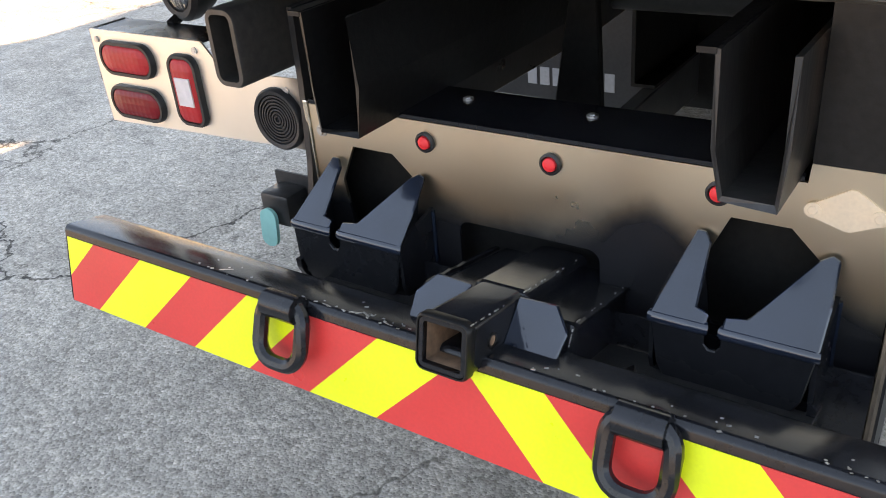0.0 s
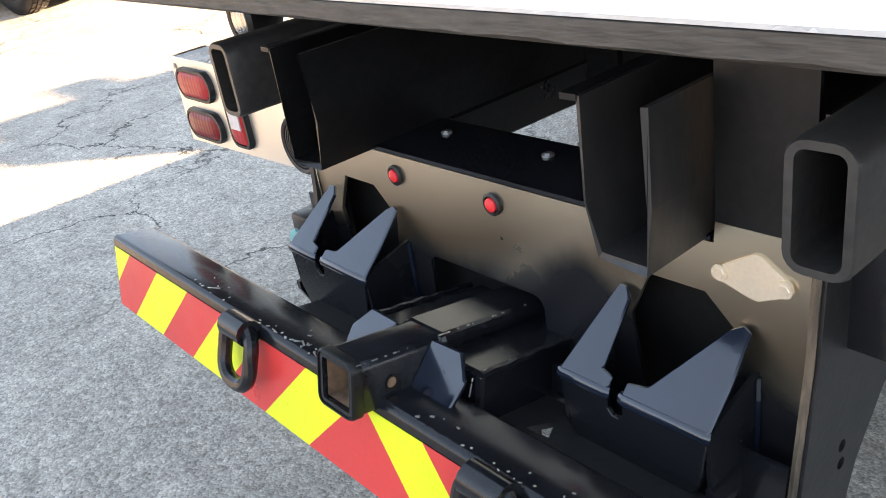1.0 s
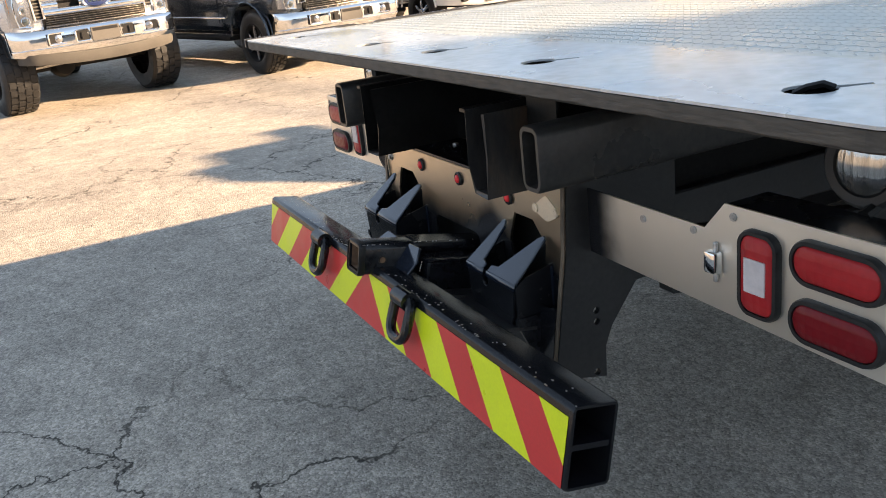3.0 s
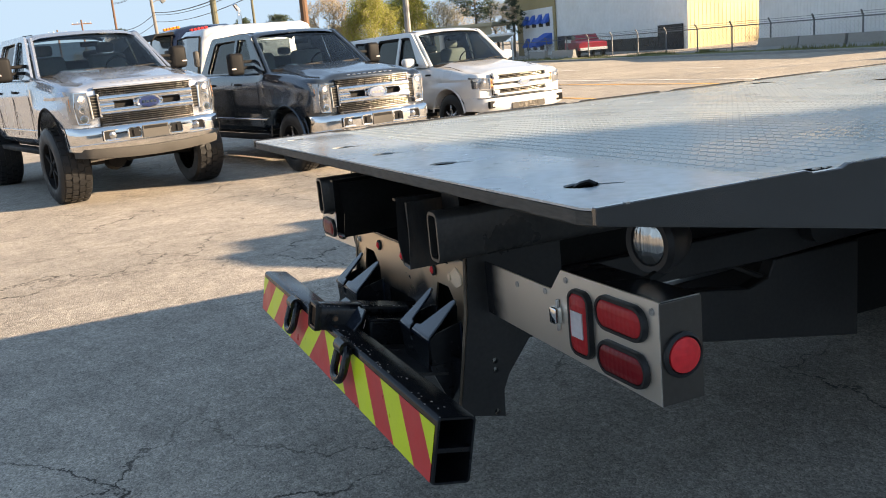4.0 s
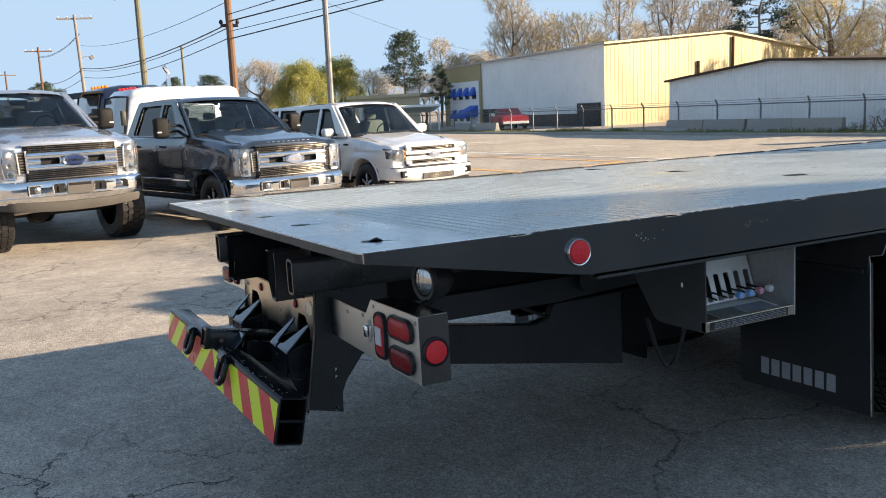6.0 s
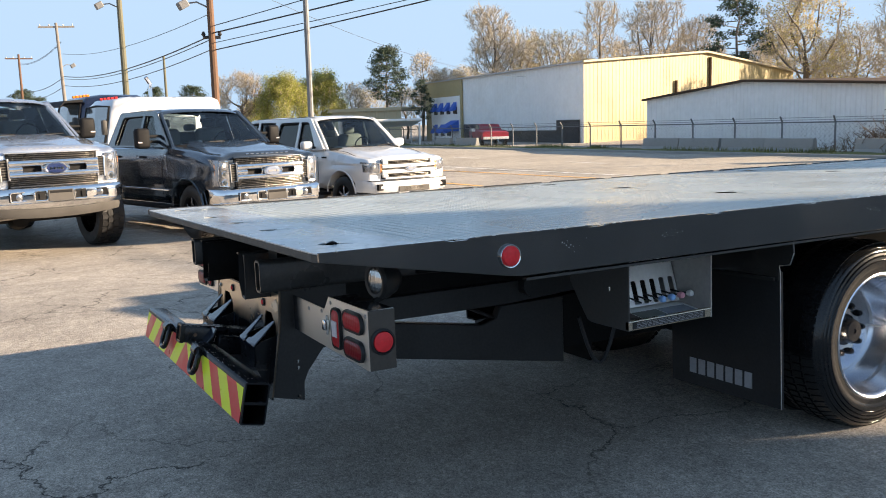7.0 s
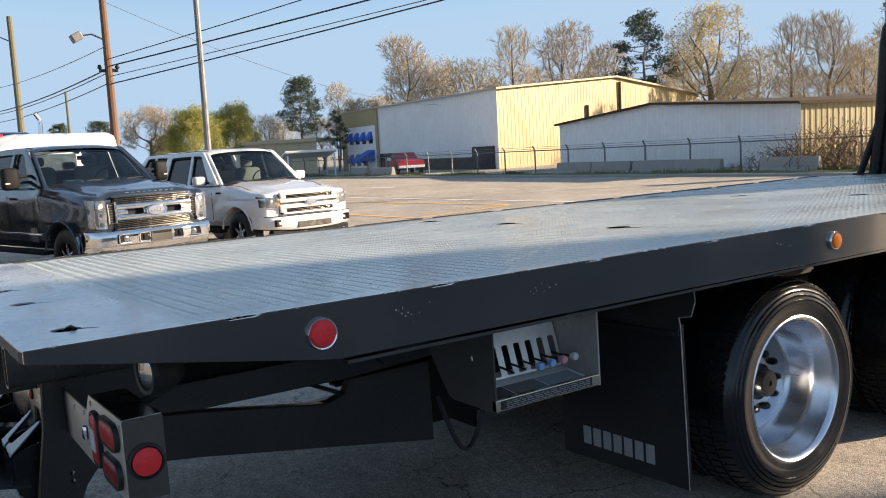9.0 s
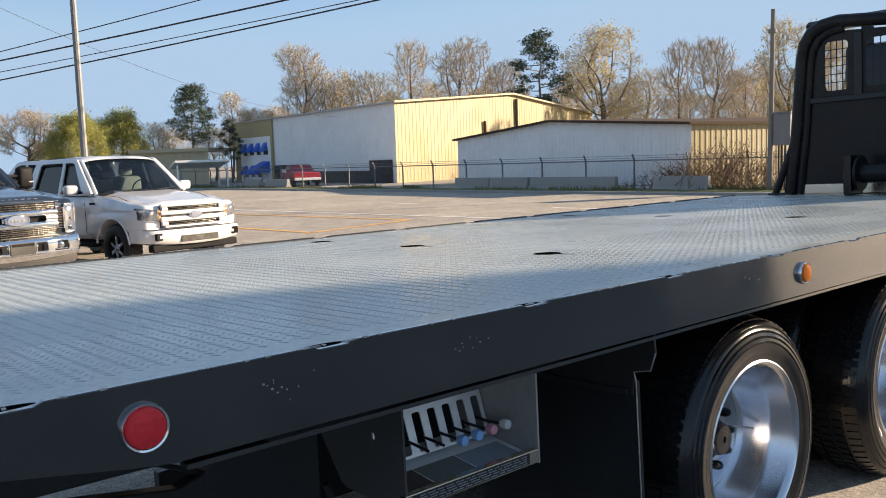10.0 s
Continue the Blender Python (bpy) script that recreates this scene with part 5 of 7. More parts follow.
    side = [(fx0 - 0.06, b0), (fx0 - 0.02, b0 + 0.03), (fx1, b1 - 0.06), (fx1 - 0.06, b1 - 0.02), (fx1 - 0.16, b1), (rx1 + 0.1, b1), (rx1 + 0.03, b1 - 0.02), (rx1, b1 - 0.06), (rx0, b0)]
    w1 = [(-1.0, belt + 0.035), (-1.13, belt - 0.004), (-1.72, belt + 0.012), (-1.72, roof - 0.075), (-1.48, roof - 0.078), (-1.4, roof - 0.1)]
    w2 = [(-1.805, belt + 0.012), (-2.70, belt + 0.02), (-2.72, belt + 0.06), (-2.60, roof - 0.12), (-2.54, roof - 0.085), (-1.805, roof - 0.075)]
    for s in (1, -1):
        vv = Vector((0, s * (y1 - y0), b1 - b0)) / (b1 - b0)
        sh = lambda pts: [(x, z - b0) for x, z in pts]  # noqa: E731
        part("cab_side", plate(sh(side), [sh(w1), sh(w2)], (0, s * y0, b0), (1, 0, 0), vv, -0.035 * s if s > 0 else 0.035), paint, body)
        part("side_window", plate(sh(w1), [], (0, s * (y0 - 0.014), b0), (1, 0, 0), vv, 0.004), M_CARGLASS, body)
        part("rear_side_window", plate(sh(w2), [], (0, s * (y0 - 0.014), b0), (1, 0, 0), vv, 0.004), M_TINTGLASS, body, "tinted rear door glass")
        for wp in (w1, w2):
            part("window_trim", sweep([(x, s * (cab_y(z) + 0.003), z) for x, z in wp], 0.009, 5, closed=True), M_GRILLE, body)
        if not big:
            for wp in (w1, w2):
                tops = [p for p in wp if p[1] > roof - 0.13]
                part("wind_deflector", sweep([(x, s * (cab_y(z - 0.02) + 0.012), z - 0.02) for x, z in sorted(tops)], 0.022, 6), M_GRILLE, body, "dark window wind deflector")
        for x in (-0.86, -1.76, -2.70):
            part("door_seam", box(x - 0.004, x + 0.004, s * hw - 0.004, s * (hw + 0.012) + 0.0025, zb + 0.1, belt - 0.13), M_GRILLE, body)
        for x in (-1.52, -2.5):
            part("door_handle", box(x - 0.09, x + 0.09, s * (hw + 0.022) - 0.014, s * (hw + 0.022) + 0.014, belt - 0.18, belt - 0.145, 0.008), M_CHROME if not big else M_GRILLE, body, "", True)
        part("running_board", box(-2.9, -0.6, s * 0.95 - 0.09, s * 0.95 + 0.09, zb - 0.14, zb - 0.07, 0.02), M_GRILLE, body, "", True)
        if big:
            part("side_moulding", box(-2.85, -0.66, s * (hw + 0.004) - 0.008, s * (hw + 0.004) + 0.008, zb + 0.16, zb + 0.185, 0.004), M_CHROME, body)
            part("fender_badge", box(-0.72, -0.66, s * (hw + 0.016) - 0.006, s * (hw + 0.016) + 0.006, belt - 0.36, belt - 0.13, 0.005), M_CHROME, body, "chrome fender trim")
        else:
            part("fender_badge", box(-0.7, -0.52, s * (hw + 0.014) - 0.004, s * (hw + 0.014) + 0.004, belt - 0.16, belt - 0.125, 0.004), M_GRILLE, body)
        # mirrors
        my = s * (hw + 0.24 if big else hw + 0.17)
        mw, mh = (0.12, 0.165) if big else (0.12, 0.085)
        mz = belt + (0.15 if big else 0.1)
        part("mirror", box(-1.08, -0.93, my - mw, my + mw, mz - mh, mz + mh, 0.055, seg=4), M_GRILLE if big else paint, body, "black towing mirror" if big else "body-coloured mirror", True)
        if big:
            part("mirror_marker", box(-0.935, -0.922, my + s * 0.03, my + s * 0.1, mz - 0.075, mz - 0.055, 0.003), M_CLEAR, body) if s > 0 else part("mirror_marker", box(-0.935, -0.922, my - 0.1, my - 0.03, mz - 0.075, mz - 0.055, 0.003), M_CLEAR, body)
        for dz in ((-0.06, 0.03) if big else (-0.05,)):
            part("mirror_arm", box(-1.03, -0.97, min(s * (hw - 0.09), my), max(s * (hw - 0.09), my), mz + dz - 0.022, mz + dz + 0.022, 0.012), M_GRILLE, body)
    # roof skin, rounded in both directions
    rows = []
    for x, dz, f in ((fx1 + 0.03, -0.055, 0.96), (fx1 - 0.03, -0.022, 0.97), (fx1 - 0.14, 0.0, 0.98), (-1.9, 0.012, 1.0), (rx1 + 0.1, 0.0, 0.98), (rx1 + 0.02, -0.03, 0.97), (rx1 - 0.01, -0.06, 0.96)):
        row = []
        for i in range(13):
            u = -1 + i / 6
            row.append((x + 0.05 * (1 - u * u) * (1 if x > -1.6 else 0), u * y1 * f * 1.01, b1 + dz + 0.045 * (1 - abs(u) ** 2.6) - (0.02 if abs(u) == 1 else 0)))
        rows.append(row)
    part("roof", loft(rows, ring=False), paint, body, "", True, 50)
    for s in (1, -1):
        part("roof_ditch", sweep([(fx1 - 0.1, s * y1 * 0.88, b1 + 0.016), (-1.9, s * y1 * 0.89, b1 + 0.028), (rx1 + 0.1, s * y1 * 0.88, b1 + 0.014)], 0.006, 5), M_GRILLE, body)
    n_w = 9
    ws, wt = [], []
    for i in range(n_w):
        u = -1 + 2 * i / (n_w - 1)
        ws.append((fx0 + 0.13 * (1 - u * u), u * y0 * 0.9, b0 + 0.02 + 0.02 * (1 - u * u)))
        wt.append((fx1 - 0.0 + 0.05 * (1 - u * u), u * y1 * 0.93, b1 - 0.058 + 0.036 * (1 - u * u)))
    mid_row = [tuple((Vector(p) + Vector(q)) / 2 + Vector((0.012, 0, 0.014))) for p, q in zip(ws, wt)]
    part("windscreen", loft([ws, mid_row, wt], ring=False), M_CARGLASS, body, "windscreen with grey interior behind", True, 60)
    band = [tuple(Vector(q).lerp(Vector(p), 0.1) + Vector((0.006, 0, 0.006))) for p, q in zip(ws, wt)]
    part("windscreen_shade", loft([band, [tuple(Vector(q) + Vector((0.006, 0, 0.006))) for q in wt]], ring=False), M_TINTGLASS, body)
    part("mirror_mount", box(fx1 + 0.16, fx1 + 0.2, -0.12, 0.12, b1 - 0.2, b1 - 0.13, 0.015), M_GRILLE, body)
    part("rear_window", loft([[(rx0, -0.8, b0), (rx0, 0.8, b0)], [(rx1, -0.68, b1 - 0.06), (rx1, 0.68, b1 - 0.06)]], ring=False), M_TINTGLASS, body)
    part("cowl", sweep([(p[0] + 0.03, p[1], p[2] - 0.005) for p in ws], 0.024, 6), M_GRILLE, body)
    for y in (-0.55, 0.12):
        part("wiper", sweep([(fx0 + 0.13, y, b0 + 0.035), (fx0 + 0.09, y + 0.3, b0 + 0.075), (fx0 + 0.06, y + 0.58, b0 + 0.085)], 0.009, 5), M_GRILLE, body)
    for s in (1, -1):
        part("pillar_trim", sweep([(fx0 - 0.01, s * y0 * 0.93, b0 + 0.0), ((fx0 + fx1) / 2 - 0.01, s * (y0 * 0.93 + y1 * 0.955) / 2, (b0 + b1) / 2 - 0.012), (fx1 - 0.02, s * y1 * 0.955, b1 - 0.05)], 0.036, 8), paint, body, "", True)
    part("cabin_tray", box(-2.95, -0.9, -0.9, 0.9, belt - 0.005, belt + 0.006), M_TRIMGREY, body)
    for ya, yb in ((-0.72, -0.18), (0.18, 0.72)):
        part("seat", box(-1.95, -1.72, ya, yb, belt - 0.05, belt + 0.3, 0.08, seg=3), M_INTERIOR, body, "", True)
        part("headrest", box(-1.93, -1.81, (ya + yb) / 2 - 0.13, (ya + yb) / 2 + 0.13, belt + 0.31, belt + 0.47, 0.05, seg=3), M_INTERIOR, body, "", True)
        part("rear_headrest", box(-2.66, -2.56, (ya + yb) / 2 - 0.12, (ya + yb) / 2 + 0.12, belt + 0.25, belt + 0.38, 0.05, seg=3), M_INTERIOR, body, "", True)
    part("rear_seat", box(-2.72, -2.5, -0.75, 0.75, belt - 0.05, belt + 0.24, 0.08, seg=3), M_INTERIOR, body, "", True)
    part("dashboard", box(-1.2, -0.86, -0.84, 0.84, belt - 0.2, belt + 0.03, 0.05), M_GRILLE, body)
    part("steering_wheel", sweep([Vector((-1.32, 0.42, belt + 0.06)) + Vector((0.05 * math.sin(a), 0.18 * math.cos(a), 0.17 * math.sin(a))) for a in [2 * math.pi * i / 16 for i in range(16)]], 0.014, 6, closed=True), M_GRILLE, body)
    for s in (1, -1):
        part("hood_seam", sweep([(nose - 0.05, s * hw * 0.78, hood_f - 0.02), (0.35, s * hw * 0.81, hood_f + 0.021), (-0.1, s * hw * 0.82, (hood_f + hood_r) / 2 + 0.045), (-0.6, s * hw * 0.83, hood_r - 0.004)], 0.005, 4), M_GRILLE, body)
    # front end
    gz0, gz1 = (0.765 + lift, 1.215 + lift) if big else (0.74 + lift, 1.075 + lift)
    gx = nose + 0.004
    gw = 0.60 if big else 0.62

    def bow(y):
        return gx + 0.05 * (1 - (y / 0.75) ** 2) if abs(y) < 0.75 else gx

    def bar(z0, z1, d, ya, yb, material, nm, par=None, back=0.01, n=11):
        rows = []
        for i in range(n):
            y = ya + (yb - ya) * i / (n - 1)
            x = bow(y)
            h = z1 - z0
            rows.append([(x - back, y, z0), (x + d * 0.45, y, z0), (x + d * 0.8, y, z0 + 0.12 * h), (x + d * 0.97, y, z0 + 0.36 * h), (x + d, y, z0 + 0.55 * h), (x + d * 0.9, y, z0 + 0.8 * h), (x + d * 0.6, y, z0 + 0.95 * h), (x + d * 0.3, y, z1), (x - back, y, z1)])
        return part(nm, loft(rows), material, par or grille, "", True, 60)

    grille = part("grille", box(nose - 0.06, nose + 0.02, -gw - 0.01, gw + 0.01, gz0 - 0.02, gz1), M_GRILLE, car, "chrome bar grille with oval badge" if big else "white bar grille with oval badge")
    mid = (gz0 + gz1) / 2

    def mesh_rows(za, zb2, n, wide, posts):
        for i in range(n):
            z = za + (zb2 - za) * (i + 0.5) / n
            bar(z - 0.0065, z + 0.0065, 0.02, -wide, wide, M_GRILLCHROME, "grille_slat", n=7)
        for i in range(posts):
            y = -wide + 2 * wide * (i + 0.5) / posts
            part("grille_post", box(bow(y) + 0.002, bow(y) + 0.013, y - 0.006, y + 0.006, za, zb2), M_GRILLE, grille)

    if big:
        bar(gz1 - 0.016, gz1 + 0.012, 0.035, -gw - 0.04, gw + 0.04, paint, "grille_frame")
        bar(gz0 - 0.02, gz0 + 0.008, 0.035, -gw, gw, M_GRILLCHROME, "grille_frame")
        mesh_rows(mid + 0.125, gz1 - 0.018, 3, gw - 0.01, 16)
        mesh_rows(gz0 + 0.01, mid - 0.115, 4, gw - 0.01, 16)
        bar(mid + 0.038, mid + 0.128, 0.07, -gw, gw, M_CHROME, "grille_bar")
        bar(mid - 0.115, mid - 0.03, 0.07, -gw, gw, M_CHROME, "grille_bar")
        bar(mid - 0.035, mid + 0.042, 0.058, -0.19, 0.19, M_CHROME, "grille_bar")
        for s in (1, -1):
            ya, yb = sorted((s * 0.43, s * gw))
            bar(mid - 0.035, mid + 0.042, 0.058, ya, yb, M_CHROME, "grille_bar", n=4)
            # upright side vents in chrome frames
            pts = [(s * 0.60, mid - 0.135), (s * 0.70, mid - 0.15), (s * 0.71, mid + 0.13), (s * 0.60, mid + 0.15)]
            part("side_vent", sweep([(bow(y) + 0.03, y, z) for y, z in pts], 0.017, 8, closed=True), M_CHROME, grille, "chrome framed side vent", True)
            part("vent_mesh", box(gx - 0.02, gx + 0.03, s * 0.655 - 0.045, s * 0.655 + 0.045, mid - 0.135, mid + 0.135), M_GRILLE, grille)
            for i in range(7):
                z = mid - 0.11 + i * 0.037
                part("vent_slat", box(gx + 0.025, gx + 0.042, s * 0.655 - 0.036, s * 0.655 + 0.036, z - 0.007, z + 0.007, 0.003), M_TRIMGREY, grille)
        for i in range(9):
            y = -0.36 + i * 0.09
            part("hood_letter_bar", box(nose - 0.028, nose - 0.012, y - 0.028, y + 0.028, hood_f + 0.006, hood_f + 0.02, 0.004), M_CHROME if paint is M_NAVYGREY else paint, grille)
    else:
        bar(gz1 - 0.02, gz1 + 0.03, 0.06, -gw - 0.01, gw + 0.01, paint, "grille_frame")
        mesh_rows(gz1 - 0.078, gz1 - 0.022, 2, gw - 0.1, 14)
        bar(mid + 0.012, gz1 - 0.082, 0.065, -gw - 0.02, gw + 0.02, paint, "grille_bar")
        bar(mid - 0.004, mid + 0.003, 0.05, -gw, gw, M_CHROME, "grille_slat")
        bar(gz0 + 0.072, mid - 0.014, 0.065, -gw - 0.02, gw + 0.02, paint, "grille_bar")
        mesh_rows(gz0 + 0.012, gz0 + 0.066, 2, gw - 0.1, 14)
        bar(gz0 - 0.03, gz0 + 0.01, 0.06, -gw + 0.05, gw - 0.05, paint, "grille_frame")
        for s in (1, -1):
            for za, zb2 in ((gz1 - 0.085, gz1 - 0.015), (gz0 + 0.005, gz0 + 0.075)):
                ya, yb = sorted((s * (gw - 0.1), s * gw))
                bar(za, zb2, 0.058, ya, yb, paint, "grille_frame", n=3)
    ew, eh = (0.165, 0.078) if big else (0.13, 0.058)
    em_m = Matrix.Translation((bow(0) + 0.062, 0, mid)) @ Matrix.Diagonal((1, ew, eh, 1))
    part("badge", lathe([(0.0, 0.02), (0.86, 0.02), (0.93, 0.026), (1.0, 0.018), (1.03, 0.0)], 32, em_m), M_CHROME, grille, "plain oval badge", True)
    part("badge_field", lathe([(0.0, 0.029), (0.8, 0.025), (0.85, 0.015)], 32, em_m), M_EMBLEM if lift > 0.2 else M_EMBLEMGREY, grille, "", True)
    for i in range(4):
        y = -0.45 + 0.3 * i
        part("badge_bar", box(0.0265, 0.031, y - 0.11, y + 0.11, -0.2, 0.2, m=em_m), M_CHROME, grille)
    for s in (1, -1):
        ya, yb = (0.725, 0.955) if big else (0.635, 0.965)
        rows = []
        for i in range(9):
            f = i / 8
            y = ya + (yb - ya) * f
            x = nose + float(np.interp(y / hw, (0.6, 0.86, 0.93, 0.975, 1.0), (0.042, 0.026, -0.02, -0.1, -0.19)))
            z0, z1 = (mid - 0.225 + 0.02 * f, mid + 0.185 + 0.03 * f) if big else (mid - 0.1 + 0.045 * f, mid + 0.125 + 0.025 * f)
            rows.append([(x - 0.09, s * y, z0), (x, s * y, z0 + 0.012), (x + 0.01, s * y, (z0 + z1) / 2), (x, s * y, z1 - 0.012), (x - 0.09, s * y, z1)])
        hl = part("headlight", loft(rows), M_LAMPGLASS, car, "clear headlight with chrome inside and amber corner", True, 50)
        for zc2 in ((mid + 0.105, mid - 0.02, mid - 0.145) if big else (mid + 0.055,)):
            k = 1.0 if big else 0.8
            mm = Matrix.Translation((nose + 0.026, s * (ya + (0.075 if big else 0.16)), zc2))
            part("projector_ring", lathe([(0.052 * k, -0.005), (0.052 * k, 0.01), (0.044 * k, 0.014), (0.036 * k, 0.004)], 20, mm), M_CHROME, hl, "", True)
            part("projector", lathe([(0.036 * k, 0.0), (0.032 * k, 0.008), (0.02 * k, 0.013), (0, 0.015)], 20, mm), M_SIDEGLASS if zc2 < mid else M_CLEAR, hl, "", True)
        if big:
            pts = [(ya + 0.02, mid + 0.17), (ya + 0.15, mid + 0.185), (ya + 0.165, mid + 0.03), (ya + 0.165, mid - 0.1), (ya + 0.15, mid - 0.2), (ya + 0.02, mid - 0.21)]
            part("lamp_bezel", sweep([(nose + float(np.interp(y / hw, (0.6, 0.86, 0.93), (0.046, 0.03, -0.012))), s * y, z) for y, z in pts], 0.009, 6), M_CHROME, hl, "", True)
            part("corner_lamp", box(nose - 0.075, nose - 0.02, min(s * (yb - 0.055), s * (yb - 0.015)), max(s * (yb - 0.055), s * (yb - 0.015)), mid - 0.04, mid + 0.13, 0.012), M_AMBERLENS, hl, "amber corner lens")
        else:
            part("lamp_bezel", sweep([(nose + 0.05, s * (ya + 0.06), mid + 0.11), (nose + 0.045, s * (ya + 0.06), mid - 0.07), (nose + 0.03, s * (ya + 0.24), mid - 0.055)], 0.01, 6), M_CHROME, hl, "", True)
            part("corner_lamp", box(nose + 0.03, nose + 0.052, min(s * (ya + 0.0), s * (ya + 0.04)), max(s * (ya + 0.0), s * (ya + 0.04)), mid - 0.06, mid + 0.1, 0.008), M_AMBERLENS, hl, "amber inner lens")
    # bumper
    bz0, bz1 = (0.40 + lift, 0.745 + lift) if big else (0.42 + lift, 0.70 + lift)
    fs = [-1, -0.99, -0.96, -0.9, -0.8, -0.65, -0.5, -0.35, -0.2, 0, 0.2, 0.35, 0.5, 0.65, 0.8, 0.9, 0.96, 0.99, 1]

    def bumper_x(f):
        return nose + 0.21 - 0.16 * abs(f) ** 3 - 0.16 * max(0.0, (abs(f) - 0.88) / 0.12) ** 2

    rows = []
    for f in fs:
        y, x = f * hw, bumper_x(f)
        zl = bz0 + 0.06 * f * f
        if big:
            cut = bz0 + 0.135
            rows.append([(x - 0.25, y, zl), (x - 0.09, y, zl), (x - 0.055, y, zl + 0.03), (x - 0.018, y, cut - 0.012), (x - 0.026, y, cut - 0.004), (x - 0.004, y, cut + 0.006), (x + 0.004, y, bz1 - 0.1), (x, y, bz1 - 0.05), (x - 0.014, y, bz1 - 0.022), (x - 0.04, y, bz1 - 0.004), (x - 0.07, y, bz1), (x - 0.25, y, bz1)])
        else:
            rows.append([(x - 0.25, y, zl), (x - 0.05, y, zl), (x - 0.015, y, zl + 0.03), (x, y, zl + 0.1), (x + 0.003, y, bz1 - 0.09), (x - 0.005, y, bz1 - 0.03), (x - 0.03, y, bz1), (x - 0.25, y, bz1)])
    bump = part("front_bumper", loft(rows), M_CHROME if big else paint, car, "chrome front bumper" if big else "white front bumper", True, 40)
    bx = nose + 0.214
    if big:
        for s in (1, -1):
            for ya, yb in ((0.19, 0.35), (0.39, 0.66)):
                y2, y3 = sorted((s * ya, s * yb))
                xc = bumper_x((ya + yb) / 2 / hw)
                tilt = Matrix.Translation((xc, (y2 + y3) / 2, bz0 + 0.225)) @ Matrix.Rotation(-s * math.atan(3 * 0.16 * ((ya + yb) / 2) ** 2), 4, "Z")
                hl2 = (yb - ya) / 2
                part("bumper_opening", box(-0.05, 0.007, -hl2, hl2, -0.062, 0.062, 0.004, m=tilt), M_GRILLE, bump)
                part("opening_rim", sweep([tilt @ Vector((0.006, u, v)) for u, v in rounded(2 * hl2, 0.124, 0.02, 3)], 0.009, 6, closed=True), M_CHROME, bump, "", True)
                if ya < 0.3:
                    part("recovery_hook", sweep([tilt @ Vector((0.012, hl2 * 0.2 * s, v)) for v in (-0.035, 0.0, 0.035)], 0.012, 8), M_GRILLE, bump, "", True)
                else:
                    part("fog_lamp", lathe([(0.05, 0), (0.047, 0.006), (0.03, 0.014), (0, 0.017)], 20, tilt @ Matrix.Translation((0.004, s * 0.02, -0.002))), M_LAMPGLASS, bump, "", True)
                    part("fog_bezel", box(0.004, 0.016, -hl2 + 0.02, hl2 - 0.02, -0.056, -0.042, 0.005, m=tilt), M_CHROME, bump)
        part("plate_blank", box(bx - 0.02, bx + 0.008, -0.17, 0.17, bz0 + 0.145, bz0 + 0.3, 0.004), M_TRIMGREY, bump, "blank grey plate bracket")
        part("plate_recess", box(bx + 0.002, bx + 0.011, -0.15, 0.15, bz0 + 0.255, bz0 + 0.29, 0.003), M_GRILLE, bump)
        # valance below the chrome; the ground's dark reflection is in its grey
        dam = [[(bumper_x(f) + dx, f * hw * 0.97, bz0 + 0.06 * f * f + dz) for dx, dz in ((-0.2, 0.04), (-0.04, 0.04), (-0.05, -0.03), (-0.085, -0.085), (-0.2, -0.085))] for f in fs[2:-2]]
        part("air_dam", loft(dam), M_TRIMGREY, bump, "lower valance, dark grey standing for reflected ground", True, 40)
        part("front_axle", sweep([(0, -0.8, R), (0, 0.8, R)], 0.06, 10), M_GRILLE, car, "", True)
        part("axle_housing", lathe([(0, -0.16), (0.12, -0.13), (0.16, 0), (0.12, 0.13), (0, 0.16)], 16, pose(0.02, -0.28, R, 0, 0, 0)), M_GRILLE, car, "", True)
        part("steering_link", sweep([(0.2, -0.7, R + 0.02), (0.2, 0.7, R + 0.08)], 0.025, 8), M_CHIP, car, "", True)
        for s in (1, -1):
            part("spring_arm", sweep([(0.15, s * 0.45, R + 0.04), (-0.7, s * 0.42, R + 0.2)], 0.035, 8), M_GRILLE, car, "", True)
    else:
        part("bumper_step", sweep([(bumper_x(f) - 0.004, f * hw, bz1 - 0.004 - 0.0 * f) for f in fs[2:-2]], 0.007, 5), M_GRILLE, bump)
        part("lower_grille", box(bx - 0.05, bx + 0.002, -0.37, 0.37, bz0 + 0.05, bz0 + 0.155, 0.006), M_TRIMGREY, bump, "grey lower grille")
        for i in range(5):
            z = bz0 + 0.065 + i * 0.018
            part("lower_slat", box(bx - 0.02, bx + 0.007, -0.24, 0.24, z - 0.005, z + 0.005, 0.002), M_GRILLCHROME, bump)
        for s in (1, -1):
            xc = bumper_x(0.72)
            tilt = Matrix.Translation((xc, s * 0.71, bz0 + 0.155)) @ Matrix.Rotation(-s * 0.26, 4, "Z")
            part("fog_lamp_recess", box(-0.05, 0.006, -0.115, 0.115, -0.06, 0.06, 0.012, m=tilt), M_GRILLE, bump)
            part("fog_lamp", box(0.0, 0.012, -0.05, 0.03, -0.03, 0.02, 0.008, m=tilt), M_CLEAR, bump, "", True)
        part("air_dam", box(nose - 0.05, nose + 0.1, -0.85, 0.85, bz0 - 0.1, bz0 + 0.02, 0.02), M_GRILLE, bump)
    part("chassis", box(-4.7, 0.3, -0.5, 0.5, 0.4 + lift * 0.8, 0.52 + lift), M_GRILLE, car)
